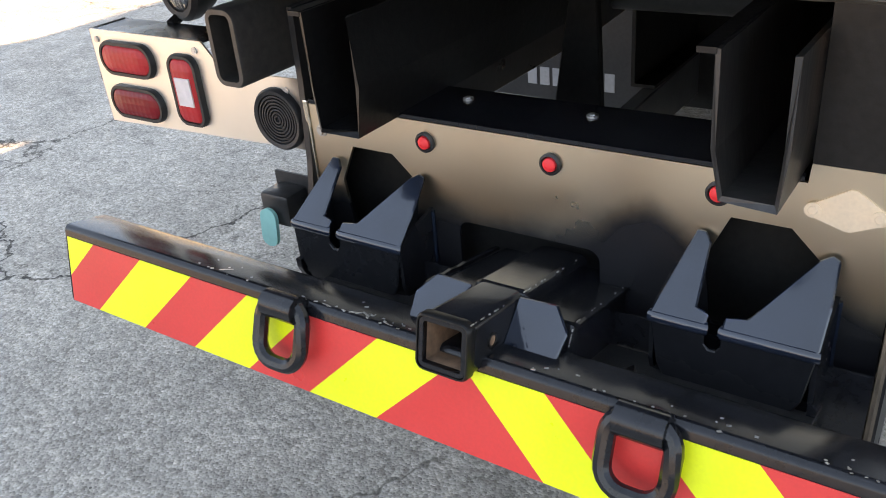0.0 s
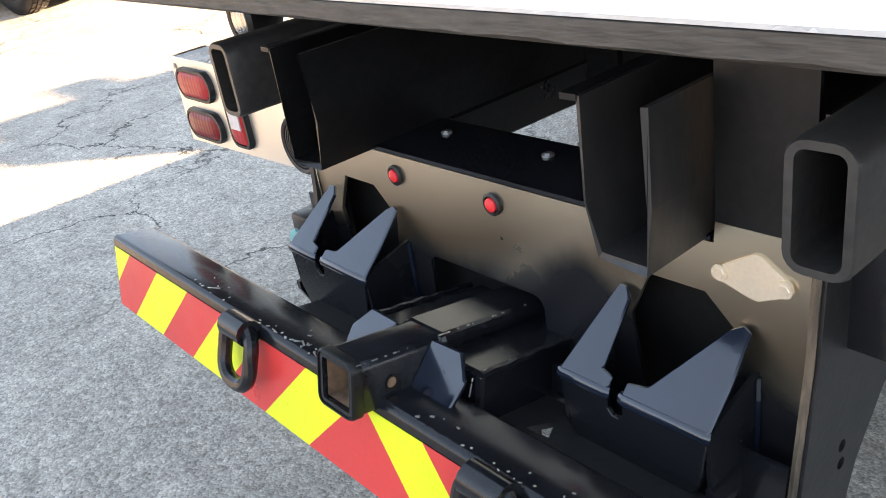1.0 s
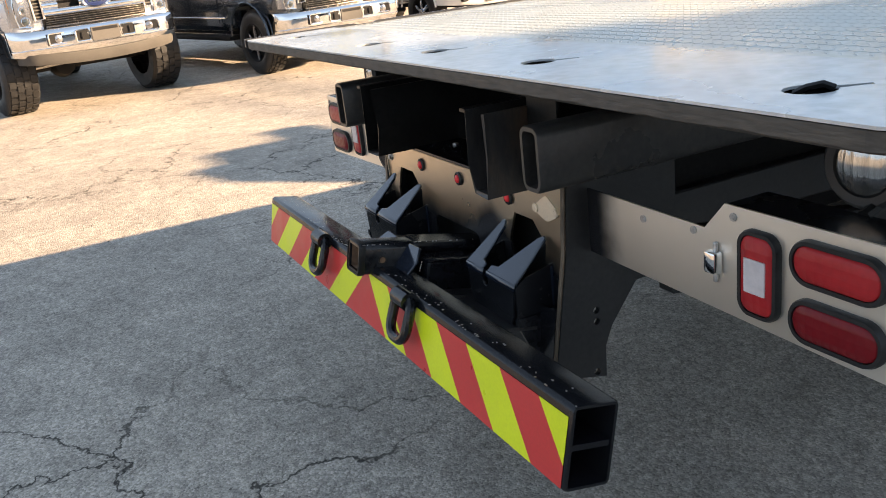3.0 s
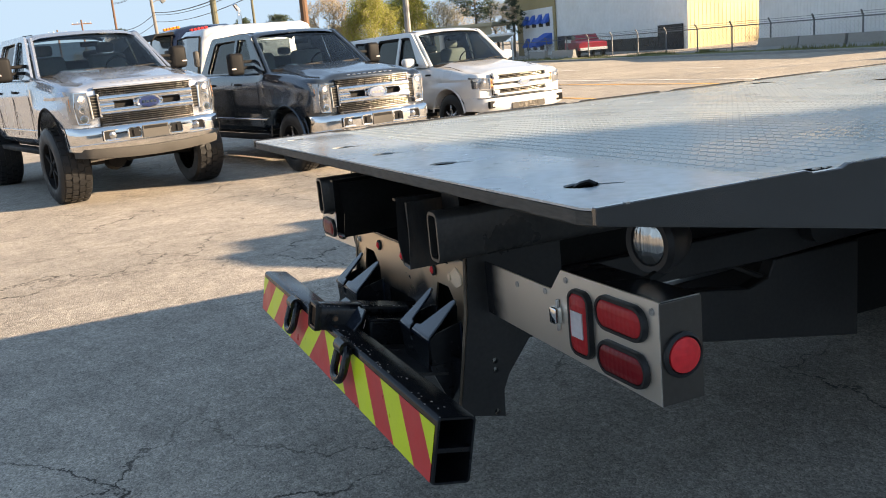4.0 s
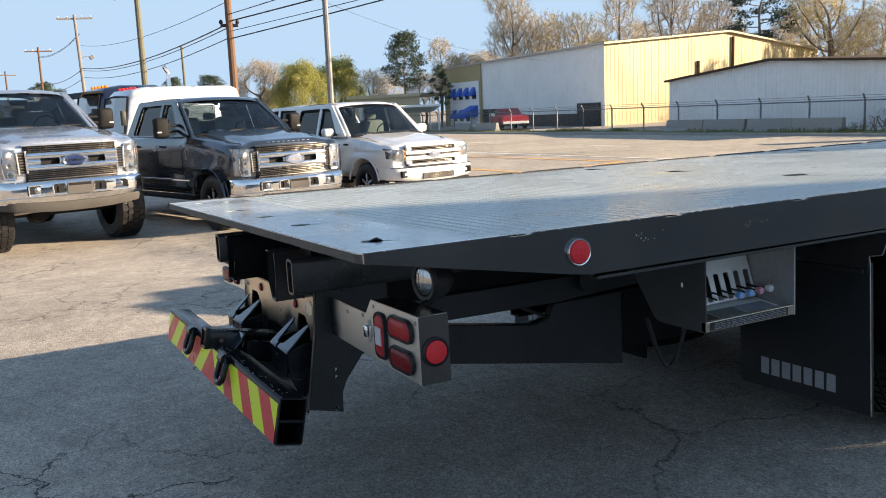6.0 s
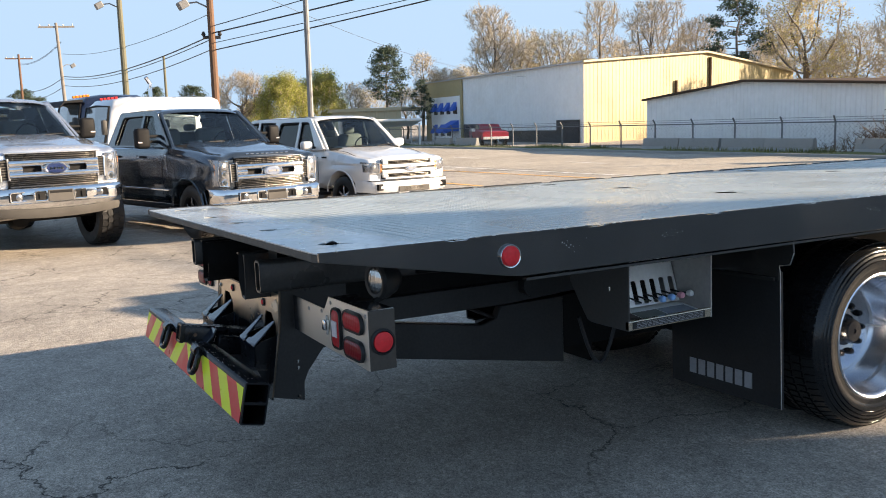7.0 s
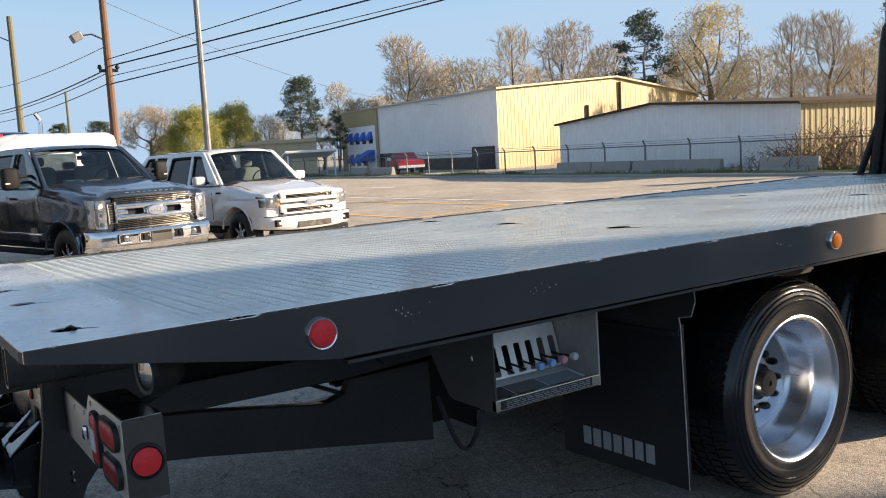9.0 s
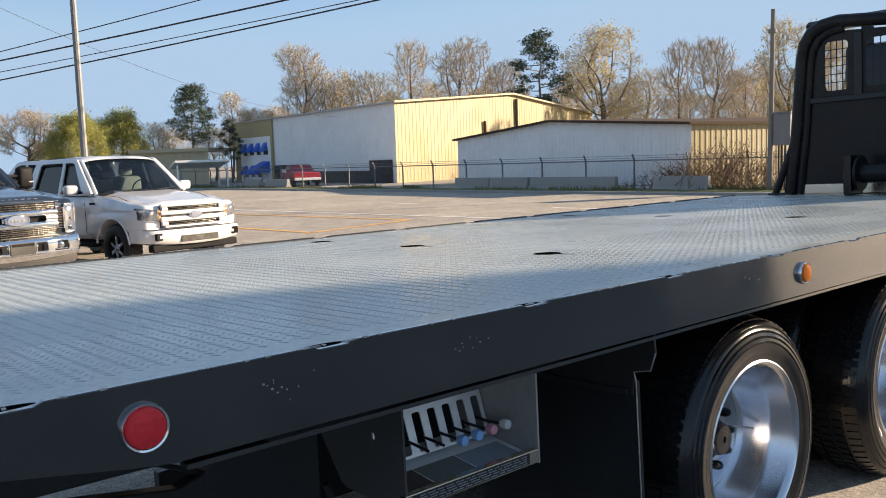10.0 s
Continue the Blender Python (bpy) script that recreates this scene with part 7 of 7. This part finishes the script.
def ribbed(a, c, top, pitch=0.45, depth=0.018, base=-0.4):
    """Ribbed sheet wall from a to c (plan); top gives the height along it, 0 to 1."""
    a, c = Vector((a[0], a[1], 0)), Vector((c[0], c[1], 0))
    L = (c - a).length
    d = (c - a) / L
    n = Vector((d.y, -d.x, 0))
    vs, fs = [], []
    k = int(L / pitch)
    stops = []
    for i in range(k):
        for f, o in ((0.0, 0), (0.55, 0), (0.65, 1), (0.9, 1)):
            stops.append(((i + f) / k, o))
    stops.append((1.0, 0))
    for f, o in stops:
        p = a + d * (L * f) + n * (depth * o)
        vs += [(p.x, p.y, base), (p.x, p.y, top(f))]
    for i in range(len(stops) - 1):
        fs.append((2 * i, 2 * i + 2, 2 * i + 3, 2 * i + 1))
    return vs, fs


def gabled(name, label, A, B, C, eave, peak, mat_ab, mat_ac, roofm, over=0.3):
    """A shed with corner A, long side to B and gable end to C."""
    t = thing(name, label, "building")
    flat = lambda f: eave  # noqa: E731
    gab = lambda f: eave + (peak - eave) * (1 - abs(2 * f - 1))  # noqa: E731
    D = (B[0] + C[0] - A[0], B[1] + C[1] - A[1])
    quick("wall", *ribbed(B, A, flat), mat_ab, t)
    quick("wall", *ribbed(A, C, gab), mat_ac, t)
    quick("wall", *ribbed(C, D, flat), mat_ab, t)
    quick("wall", *ribbed(D, B, gab), mat_ac, t)
    m1 = Vector(((A[0] + C[0]) / 2, (A[1] + C[1]) / 2, peak))
    m2 = Vector(((B[0] + D[0]) / 2, (B[1] + D[1]) / 2, peak))
    w = (m1 - m2).normalized() * over
    P = lambda q: Vector((q[0], q[1], eave))  # noqa: E731
    up = Vector((0, 0, 0.12))
    for e0, e1 in ((P(A), P(B)), (P(C), P(D))):
        o0, o1 = e0 + w + (e0 - m1) * 0.02, e1 - w + (e1 - m2) * 0.02
        rows = [[o0 + up * 0.1, m1 + w + up * 0.1, m2 - w + up * 0.1, o1 + up * 0.1], [o0 + up, m1 + w + up, m2 - w + up, o1 + up]]
        part("roof", loft([[tuple(v) for v in r] for r in rows]), roofm, t)
        part("roof_trim", sweep([tuple(o0 + up * 0.5), tuple(m1 + w + up * 0.5)], 0.1, 4), M_TAN, t)
    return t


A1, B1, C1 = (-45.3, 38.1), (-73.9, 40.9), (-53.4, 70.2)
wh = gabled("warehouse", "large steel-sided warehouse, cream gable and white side", A1, B1, C1, 5.5, 6.75, M_OFFWHITE, M_CREAM, M_ROOF)
du = Vector((A1[0] - B1[0], A1[1] - B1[1], 0)).normalized()
dn = Vector((du.y, -du.x, 0))


def on_wall(name, f0, f1, z0, z1, material, out=0.12, parent=wh, label=""):
    L = math.hypot(A1[0] - B1[0], A1[1] - B1[1])
    o = Vector((B1[0], B1[1], 0)) + dn * 0.06
    return part(name, plate([(f0 * L, z0), (f1 * L, z0), (f1 * L, z1), (f0 * L, z1)], [], o, du, (0, 0, 1), out), material, parent, label)


on_wall("office_front", 0.0, 0.30, -0.3, 5.5, M_CREAM, 0.1, label="cream office front")
on_wall("office_wall", 0.05, 0.285, -0.3, 4.0, M_OFFWHITE, 0.14)
for i in range(4):
    for z in (3.1, 1.05):
        f = 0.075 + i * 0.053
        if z < 2 and i == 3:
            continue
        on_wall("window", f, f + 0.03, z - 0.75, z - 0.1, M_DARKWIN, 0.17)
        L = math.hypot(A1[0] - B1[0], A1[1] - B1[1])
        o = Vector((B1[0], B1[1], 0)) + dn * 0.2
        a, c = o + du * (f + 0.002) * L, o + du * (f + 0.027) * L
        rows = [[a + Vector((0, 0, z + 0.35)), a + dn * 0.5 + Vector((0, 0, z - 0.35)), a + dn * 0.5 + Vector((0, 0, z - 0.5)), a + Vector((0, 0, z - 0.35))], [c + Vector((0, 0, z + 0.35)), c + dn * 0.5 + Vector((0, 0, z - 0.35)), c + dn * 0.5 + Vector((0, 0, z - 0.5)), c + Vector((0, 0, z - 0.35))]]
        part("awning", loft([[tuple(v) for v in r] for r in rows]), M_AWN, wh, "faded blue cloth awning")
L = math.hypot(A1[0] - B1[0], A1[1] - B1[1])
o = Vector((B1[0], B1[1], 0)) + dn * 0.2
a, c = o + du * 0.215 * L, o + du * 0.275 * L
rows = [[p + Vector((0, 0, 1.75)), p + dn * 1.6 + Vector((0, 0, 0.95)), p + dn * 1.6 + Vector((0, 0, 0.75)), p + Vector((0, 0, 0.75))] for p in (a, c)]
part("awning", loft([[tuple(v) for v in r] for r in rows]), M_AWN, wh, "larger blue entrance awning")
on_wall("loading_door", 0.31, 0.52, -0.3, 1.35, M_DARKWIN, 0.1, label="dark open loading door")
on_wall("loading_door", 0.55, 0.93, -0.3, 0.75, M_DARKWIN, 0.1)
on_wall("loading_door", 0.88, 0.985, -0.3, 1.5, M_DARKWIN, 0.12)
ga = Vector((C1[0] - A1[0], C1[1] - A1[1], 0))
gn = Vector((ga.y, -ga.x, 0)).normalized()
for f, z0, z1 in ((0.36, 2.6, 4.4), (0.52, 3.2, 6.4)):
    p = Vector((A1[0], A1[1], 0)) + ga * f + gn * 0.15
    part("vent_pipe", sweep([(p.x, p.y, z0), (p.x, p.y, z1)], 0.12, 8), M_TRIMB, wh)
p = Vector((A1[0], A1[1], 3.2)) + ga * 0.45 + gn * 0.15
q = Vector((A1[0], A1[1], 3.2)) + ga * 0.52 + gn * 0.15
part("vent_pipe", sweep([tuple(p), tuple(q)], 0.12, 8), M_TRIMB, wh)

E2, D2 = (-17.5, 31.8), (-37.3, 36.7)
e2c = (E2[0] + 0.24 * 20, E2[1] + 0.97 * 20)
d2c = (D2[0] + 0.24 * 20, D2[1] + 0.97 * 20)
shed = thing("steel_shed", "low white steel shed with a brown roof edge", "building")
gab = lambda f: 2.55 + 0.62 * (1 - abs(2 * f - 1))  # noqa: E731
quick("wall", *ribbed(D2, E2, gab, 0.3, 0.018), M_OFFWHITE, shed)
quick("wall", *ribbed(E2, e2c, lambda f: 2.55, 0.3, 0.018), M_CREAM, shed)
quick("wall", *ribbed(d2c, D2, lambda f: 2.55, 0.3, 0.018), M_CREAM, shed)
quick("wall", *ribbed(e2c, d2c, gab, 0.3, 0.018), M_OFFWHITE, shed)
mA = Vector(((D2[0] + E2[0]) / 2, (D2[1] + E2[1]) / 2, 3.17))
mB = Vector(((d2c[0] + e2c[0]) / 2, (d2c[1] + e2c[1]) / 2, 3.17))
w = (mA - mB).normalized() * 0.25
for q0, q1 in ((E2, e2c), (D2, d2c)):
    e0, e1 = Vector((*q0, 2.55)), Vector((*q1, 2.55))
    o0, o1 = e0 + w + (e0 - mA) * 0.015, e1 - w + (e1 - mB) * 0.015
    up = Vector((0, 0, 0.1))
    part("roof", loft([[tuple(v) for v in (o0, mA + w, mB - w, o1)], [tuple(v + up) for v in (o0, mA + w, mB - w, o1)]]), M_TRIMB, shed)
    part("roof_trim", sweep([tuple(o0 + up * 0.4), tuple(mA + w + up * 0.4)], 0.075, 4), M_TRIMB, shed, "dark brown edge trim")
    part("roof_trim", sweep([tuple(o0 + up * 0.3), tuple(o1 + up * 0.3)], 0.07, 4), M_TRIMB, shed)

lb = thing("low_building", "long low tan building with a white canopy", "building")
x0, y0, _ = at_bearing(158.2, 88)
x1, y1, _ = at_bearing(153.6, 84)
quick("wall", *ribbed((x0, y0), (x1, y1), lambda f: 2.9, 1.2, 0.03), M_TAN, lb)
part("roof", box(-0.2, math.hypot(x1 - x0, y1 - y0) + 0.2, -0.3, 6, 2.9, 3.2, m=pose(x0, y0, 0, 0, 0, math.degrees(math.atan2(y1 - y0, x1 - x0)))), M_TAN, lb)
x2, y2, _ = at_bearing(154.2, 70)
part("canopy_roof", box(-3.0, 3.0, -2, 2, 1.55, 1.75, 0.05, m=pose(x2, y2, 0, 0, -4, -20)), M_WHITE, lb)
for sx in (-2.7, 2.7):
    for sy in (-1.8, 1.8):
        part("canopy_post", box(sx - 0.06, sx + 0.06, sy - 0.06, sy + 0.06, -0.3, 1.6, m=pose(x2, y2, 0, 0, 0, -20)), M_WHITE, lb)

# verge, barriers, fence, brush
b = bmesh.new()
rg = random.Random(2)
vs = []
for i in range(60):
    x = -75 + i * 1.1
    vs.append([(x, 28.6 + rg.uniform(-0.3, 0.3), -0.16), (x, 29.4, -0.08 + rg.uniform(-0.02, 0.04)), (x, 31.3 + rg.uniform(-0.2, 0.2), -0.14)])
for p, q in zip(vs, vs[1:]):
    pv = [b.verts.new(v) for v in p + q]
    b.faces.new((pv[0], pv[3], pv[4], pv[1]))
    b.faces.new((pv[1], pv[4], pv[5], pv[2]))
tagged(obj("verge", b, M_GRASS), "thin dry grass verge along the street", "verge", kind="structure")
gv, gf = [], []
for _ in range(9000):
    x, y = rg.uniform(-62, -12), 30.0 + rg.gauss(0, 0.5)
    if noise.noise(Vector((x * 0.3, y * 0.5, 3))) < 0.05:
        continue
    hh = rg.uniform(0.05, 0.25)
    k = len(gv)
    gv += [(x - 0.03, y, -0.15), (x + 0.03, y, -0.15), (x + rg.uniform(-0.1, 0.1), y + rg.uniform(-0.1, 0.1), -0.12 + hh)]
    gf.append((k, k + 1, k + 2))
g = quick("grass", gv, gf, M_GRASS, None)
tagged(g, "tufts of dry green grass", "grass", kind="stuff")


def barrier(x, y, turn, z=-FALL):
    prof = [(-0.26, 0), (0.26, 0), (0.26, 0.07), (0.15, 0.22), (0.09, 0.62), (-0.09, 0.62), (-0.15, 0.22), (-0.26, 0.07)]
    t = obj("concrete_barrier", loft([[(u * 2.55 - 1.25, p, q) for p, q in prof] for u in (0, 0.97)]), M_CONC)
    t.matrix_basis = pose(x, y, z, 0, 0, turn)
    return tagged(t, "stained grey concrete road barrier", "barrier", "roadside barriers")


first = barrier(-28.8, 29.9, 0)
for i, (dx, tn) in enumerate(((2.55, 1), (5.1, -1), (7.65, 0), (12.0, 2), (-19.0, 3), (-22.5, -4))):
    copy_thing(first, pose(-28.8 + dx, 29.9 + 0.1 * (i % 2), -FALL, 0, 0, tn))

M_GALV = mat("galvanised_steel", (0.2, 0.2, 0.2), 0.6, 0.3, spec=0.3)
fence = thing("chain_fence", "galvanised chain-link fence with barbed wire arms", "fence")
FX = [-66 + 2.7 * i for i in range(23)]
for x in FX:
    part("fence_post", sweep([(x, 31.4, -0.3), (x, 31.4, 1.12), (x + 0.05, 31.2, 1.36)], 0.04, 6), M_GALV, fence)
for z, r in ((1.1, 0.03), (0.0, 0.012), (1.2, 0.01), (1.3, 0.01)):
    part("fence_rail", sweep([(FX[0], 31.4, z), (FX[-1], 31.4, z)], r, 5), M_GALV, fence)
vs, fs = [], []
x = FX[0]
while x < FX[-1]:
    for sgn in (1, -1):
        a, c = Vector((x, 31.41, -0.1)), Vector((x + sgn * 1.2, 31.41, 1.1))
        k = len(vs)
        vs += [a, c, c + Vector((0.012, 0, 0)), a + Vector((0.012, 0, 0))]
        fs.append((k, k + 1, k + 2, k + 3))
    x += 0.2
quick("fence_mesh", vs, fs, M_GALV, fence, "stuff")

M_DRYLEAF = mat("red_brown_dry_leaves", (0.16, 0.1, 0.06), 0.85, var=0.4, scale=3)
brush = thing("brush", "tangled brown vines and brush against the shed", "shrub", pose(-15.6, 30.9, -FALL))
rg = random.Random(77)
vs, fs, lv, lf = [], [], [], []
for _ in range(420):
    p = Vector((rg.gauss(0, 2.6), rg.gauss(0, 0.5), 0))
    d = Vector((rg.gauss(0, 0.5), rg.gauss(0, 0.3), 1)).normalized()
    hgt = 1.9 * math.exp(-(p.x / 3.6) ** 2) * rg.uniform(0.4, 1.0)
    for i in range(5):
        q = p + (d + Vector((rg.gauss(0, 0.4), rg.gauss(0, 0.3), rg.gauss(-0.05 * i, 0.2)))).normalized() * hgt / 4
        stick(vs, fs, p, q, 0.014, 0.01, 3)
        for _ in range(2):
            leaf(lv, lf, q + Vector((rg.gauss(0, 0.1), rg.gauss(0, 0.1), rg.gauss(0, 0.1))), rg.uniform(0.02, 0.045), rg)
        p = q
quick("twig", vs, fs, M_DRYLEAF, brush, "stuff")
quick("foliage", lv, lf, M_DRYLEAF, brush, "stuff")

# old red pickup by the warehouse
rt = thing("red_pickup", "old red pickup parked by the warehouse", "pickup truck", pose(-50.6, 33.4, -FALL, 0, 0, -21))
rows = [[(x, -0.95, 0.45), (x, 0.95, 0.45), (x, 0.95, z - 0.08), (x, 0.8, z), (x, -0.8, z), (x, -0.95, z - 0.08)] for x, z in ((2.6, 0.95), (2.4, 1.05), (1.2, 1.1), (-2.6, 1.12), (-2.7, 1.0))]
rb = part("body", loft(rows), M_REDCAR, rt, "", True, 30)
part("cab", loft([[(0.9, -0.85, 1.05), (0.9, 0.85, 1.05), (-0.9, 0.85, 1.05), (-0.9, -0.85, 1.05)], [(0.3, -0.7, 1.52), (0.3, 0.7, 1.52), (-0.7, 0.7, 1.52), (-0.7, -0.7, 1.52)]]), M_REDCAR, rb)
part("side_window", plate([(0.65, 1.15), (-0.75, 1.15), (-0.62, 1.45), (0.28, 1.45)], [], (0, -0.84, 0.0), (1, 0, 0), (0, 0.12, 1), 0.15), M_GLASS, rb)
part("white_panel", box(-2.3, -0.2, -0.99, -0.95, 1.0, 1.22), M_WHITE, rb)
part("rear_bumper", box(2.58, 2.78, -0.92, 0.92, 0.45, 0.63, 0.02), M_WHITE, rt, "white rear bumper")
for x in (1.7, -1.6):
    for s in (1, -1):
        part("wheel", lathe([(0, 0.01), (0.2, 0.02), (0.36, 0.0), (0.36, -0.22), (0, -0.22)], 22, pose(x, s * 0.95, 0.36, 0, 0, 90 * s)), M_RUBBER, rt, "", True)

# ---- poles and wires ----
M_POLE = mat("brown_creosote_pole", (0.14, 0.075, 0.045), 0.85, var=0.25, scale=3, stretch=(1, 1, 0.15))
M_POLEG = mat("weathered_green_pole", (0.13, 0.125, 0.085), 0.85, var=0.25, scale=3, stretch=(1, 1, 0.15))
M_POLEGREY = mat("grey_wood_pole", (0.2, 0.18, 0.16), 0.85, var=0.2, scale=3, stretch=(1, 1, 0.15))
M_WIRE = mat("black_cable", (0.012, 0.012, 0.014), 0.6)


def pole(label, az, dist, h, r, material, arms=(), lamp=None, nm="utility_pole", lean=0.0):
    x, y, z = at_bearing(az, dist)
    t = thing(nm, label, "pole", pose(x, y, z, lean, 0, 0), "roadside poles")
    part("pole", sweep([(0, 0, -0.2), (0.02, 0, h * 0.5), (0.03, 0, h)], r, 10, taper=[r, r * 0.85, r * 0.7]), material, t, "", True)
    for az2, zz, ln in arms:
        d = Vector((math.cos(radians(az2)), math.sin(radians(az2)), 0))
        part("cross_arm", box(-ln, ln, -0.06, 0.06, zz - 0.07, zz + 0.07, m=pose(0, 0, 0, 0, 0, az2)), material, t)
        for f in (-0.9, -0.4, 0.4, 0.9):
            p = d * ln * f
            part("insulator", lathe([(0.05, 0), (0.07, 0.06), (0.03, 0.18), (0, 0.2)], 8, Matrix.Translation((p.x, p.y, zz + 0.07)) @ Matrix.Rotation(radians(-90), 4, "Y")), M_CHIP, t)
    if lamp:
        d = Vector((math.cos(radians(lamp[0])), math.sin(radians(lamp[0])), 0))
        z0 = lamp[1]
        part("lamp_arm", sweep([(0, 0, z0), tuple(d * 0.5 + Vector((0, 0, z0 + 0.25))), tuple(d * 0.9 + Vector((0, 0, z0 + 0.2)))], 0.035, 6), M_GALV, t)
        part("flood_lamp", box(-0.22, 0.22, -0.2, 0.2, -0.16, 0.16, 0.04, m=Matrix.Translation(d * 1.05 + Vector((0, 0, z0 + 0.15))) @ Matrix.Rotation(0.5, 4, "X")), M_GALV, t, "grey flood lamp")
    return Vector((x, y, z))


P1 = pole("brown wooden utility pole with flood lamp", 165.95, 36, 9.5, 0.17, M_POLE, lamp=(250, 6.5))
pole("tall grey lamp pole", 160.3, 20, 8.5, 0.075, M_GALV, nm="lamp_pole")
near_pole = bpy.data.objects["utility_pole"]
part("bracket_arm", box(-0.35, 0.35, -0.09, 0.09, 5.3, 5.42, 0.02, m=pose(0, 0, 0, 0, 0, 76)), M_WIRE, near_pole)
for dy in (-0.32, 0.32):
    part("insulator", lathe([(0.05, 0), (0.09, 0.05), (0.05, 0.16), (0, 0.18)], 10, pose(0, 0, 0, 0, 0, 76) @ Matrix.Translation((dy, 0, 5.42)) @ Matrix.Rotation(radians(-90), 4, "Y")), M_WIRE, near_pole)
pole("weathered green utility pole with lamp", 171.2, 50, 9.6, 0.19, M_POLEG, lamp=(250, 8.3))
P4 = pole("wooden utility pole with crossarm", 174.45, 85, 11.5, 0.17, M_POLEGREY, ((82, 11.15, 1.5),), (100, 7.6), lean=1.5)
P5 = pole("wooden utility pole with crossarm", 176.75, 115, 11.2, 0.17, M_POLE, ((82, 10.7, 1.5),))
pole("plain slim wooden pole", 168.6, 85, 8.6, 0.15, M_POLEG)
pole("distant wooden pole with crossarm", 178.6, 150, 10.5, 0.17, M_POLE, ((100, 9.9, 1.5),))
pole("distant wooden pole with crossarm", 180.0, 165, 10.0, 0.17, M_POLE, ((100, 9.5, 1.5),))
mp = thing("meter_pole", "grey service pole with a meter cabinet", "pole", pose(-13.2, 30.2, -FALL), "roadside poles")
part("pole", sweep([(0, 0, -0.2), (0.05, 0, 3), (0.1, 0, 6.6)], 0.09, 10, taper=[0.11, 0.095, 0.08]), M_POLEGREY, mp, "", True)
part("cabinet", box(0.2, 0.85, -0.15, 0.15, 1.7, 2.85, 0.02), M_GALV, mp, "pale grey meter cabinet")
part("cabinet_roof", box(0.15, 0.9, -0.2, 0.2, 2.85, 2.9), M_GALV, mp)
for i in range(3):
    part("conduit", sweep([(0.35 + 0.12 * i, 0, -0.1), (0.35 + 0.12 * i, 0, 1.7)], 0.035, 6), M_BLACKDULL, mp)
part("top_bracket", box(-0.06, 0.22, -0.08, 0.08, 5.75, 5.9, 0.03), M_POLEGREY, mp)


def wire(a, c, sag, r=0.02):
    pts = []
    for i in range(25):
        f = i / 24
        p = a.lerp(c, f)
        p.z -= sag * 4 * f * (1 - f)
        pts.append(tuple(p))
    return tagged(obj("power_line", sweep(pts, r, 5), M_WIRE), "black sagging overhead cable", "cable", "overhead cables")


Z = lambda h: Vector((0, 0, h))  # noqa: E731
for h1, top, r in ((4.84, 8.43, 0.024), (5.13, 8.24, 0.014), (5.52, 8.75, 0.028), (5.79, 10.24, 0.018)):
    wire(P1 + Z(h1), Vector((8, 26, top)), 0.2, r)
for h1, h2, r in ((5.45, 6.8, 0.03), (5.3, 6.6, 0.02), (4.9, 6.0, 0.02), (6.3, 8.8, 0.015)):
    wire(P1 + Z(h1), P4 + Z(h2), 0.6, r)
for h1, r in ((6.8, 0.03), (6.0, 0.025), (9.9, 0.02), (9.8, 0.02)):
    wire(P4 + Z(h1), P5 + Z(h1 + 0.2), 0.6, r)
wire(P1 + Z(8.0), Vector((-60, 48, 5.6)), 1.6, 0.01)
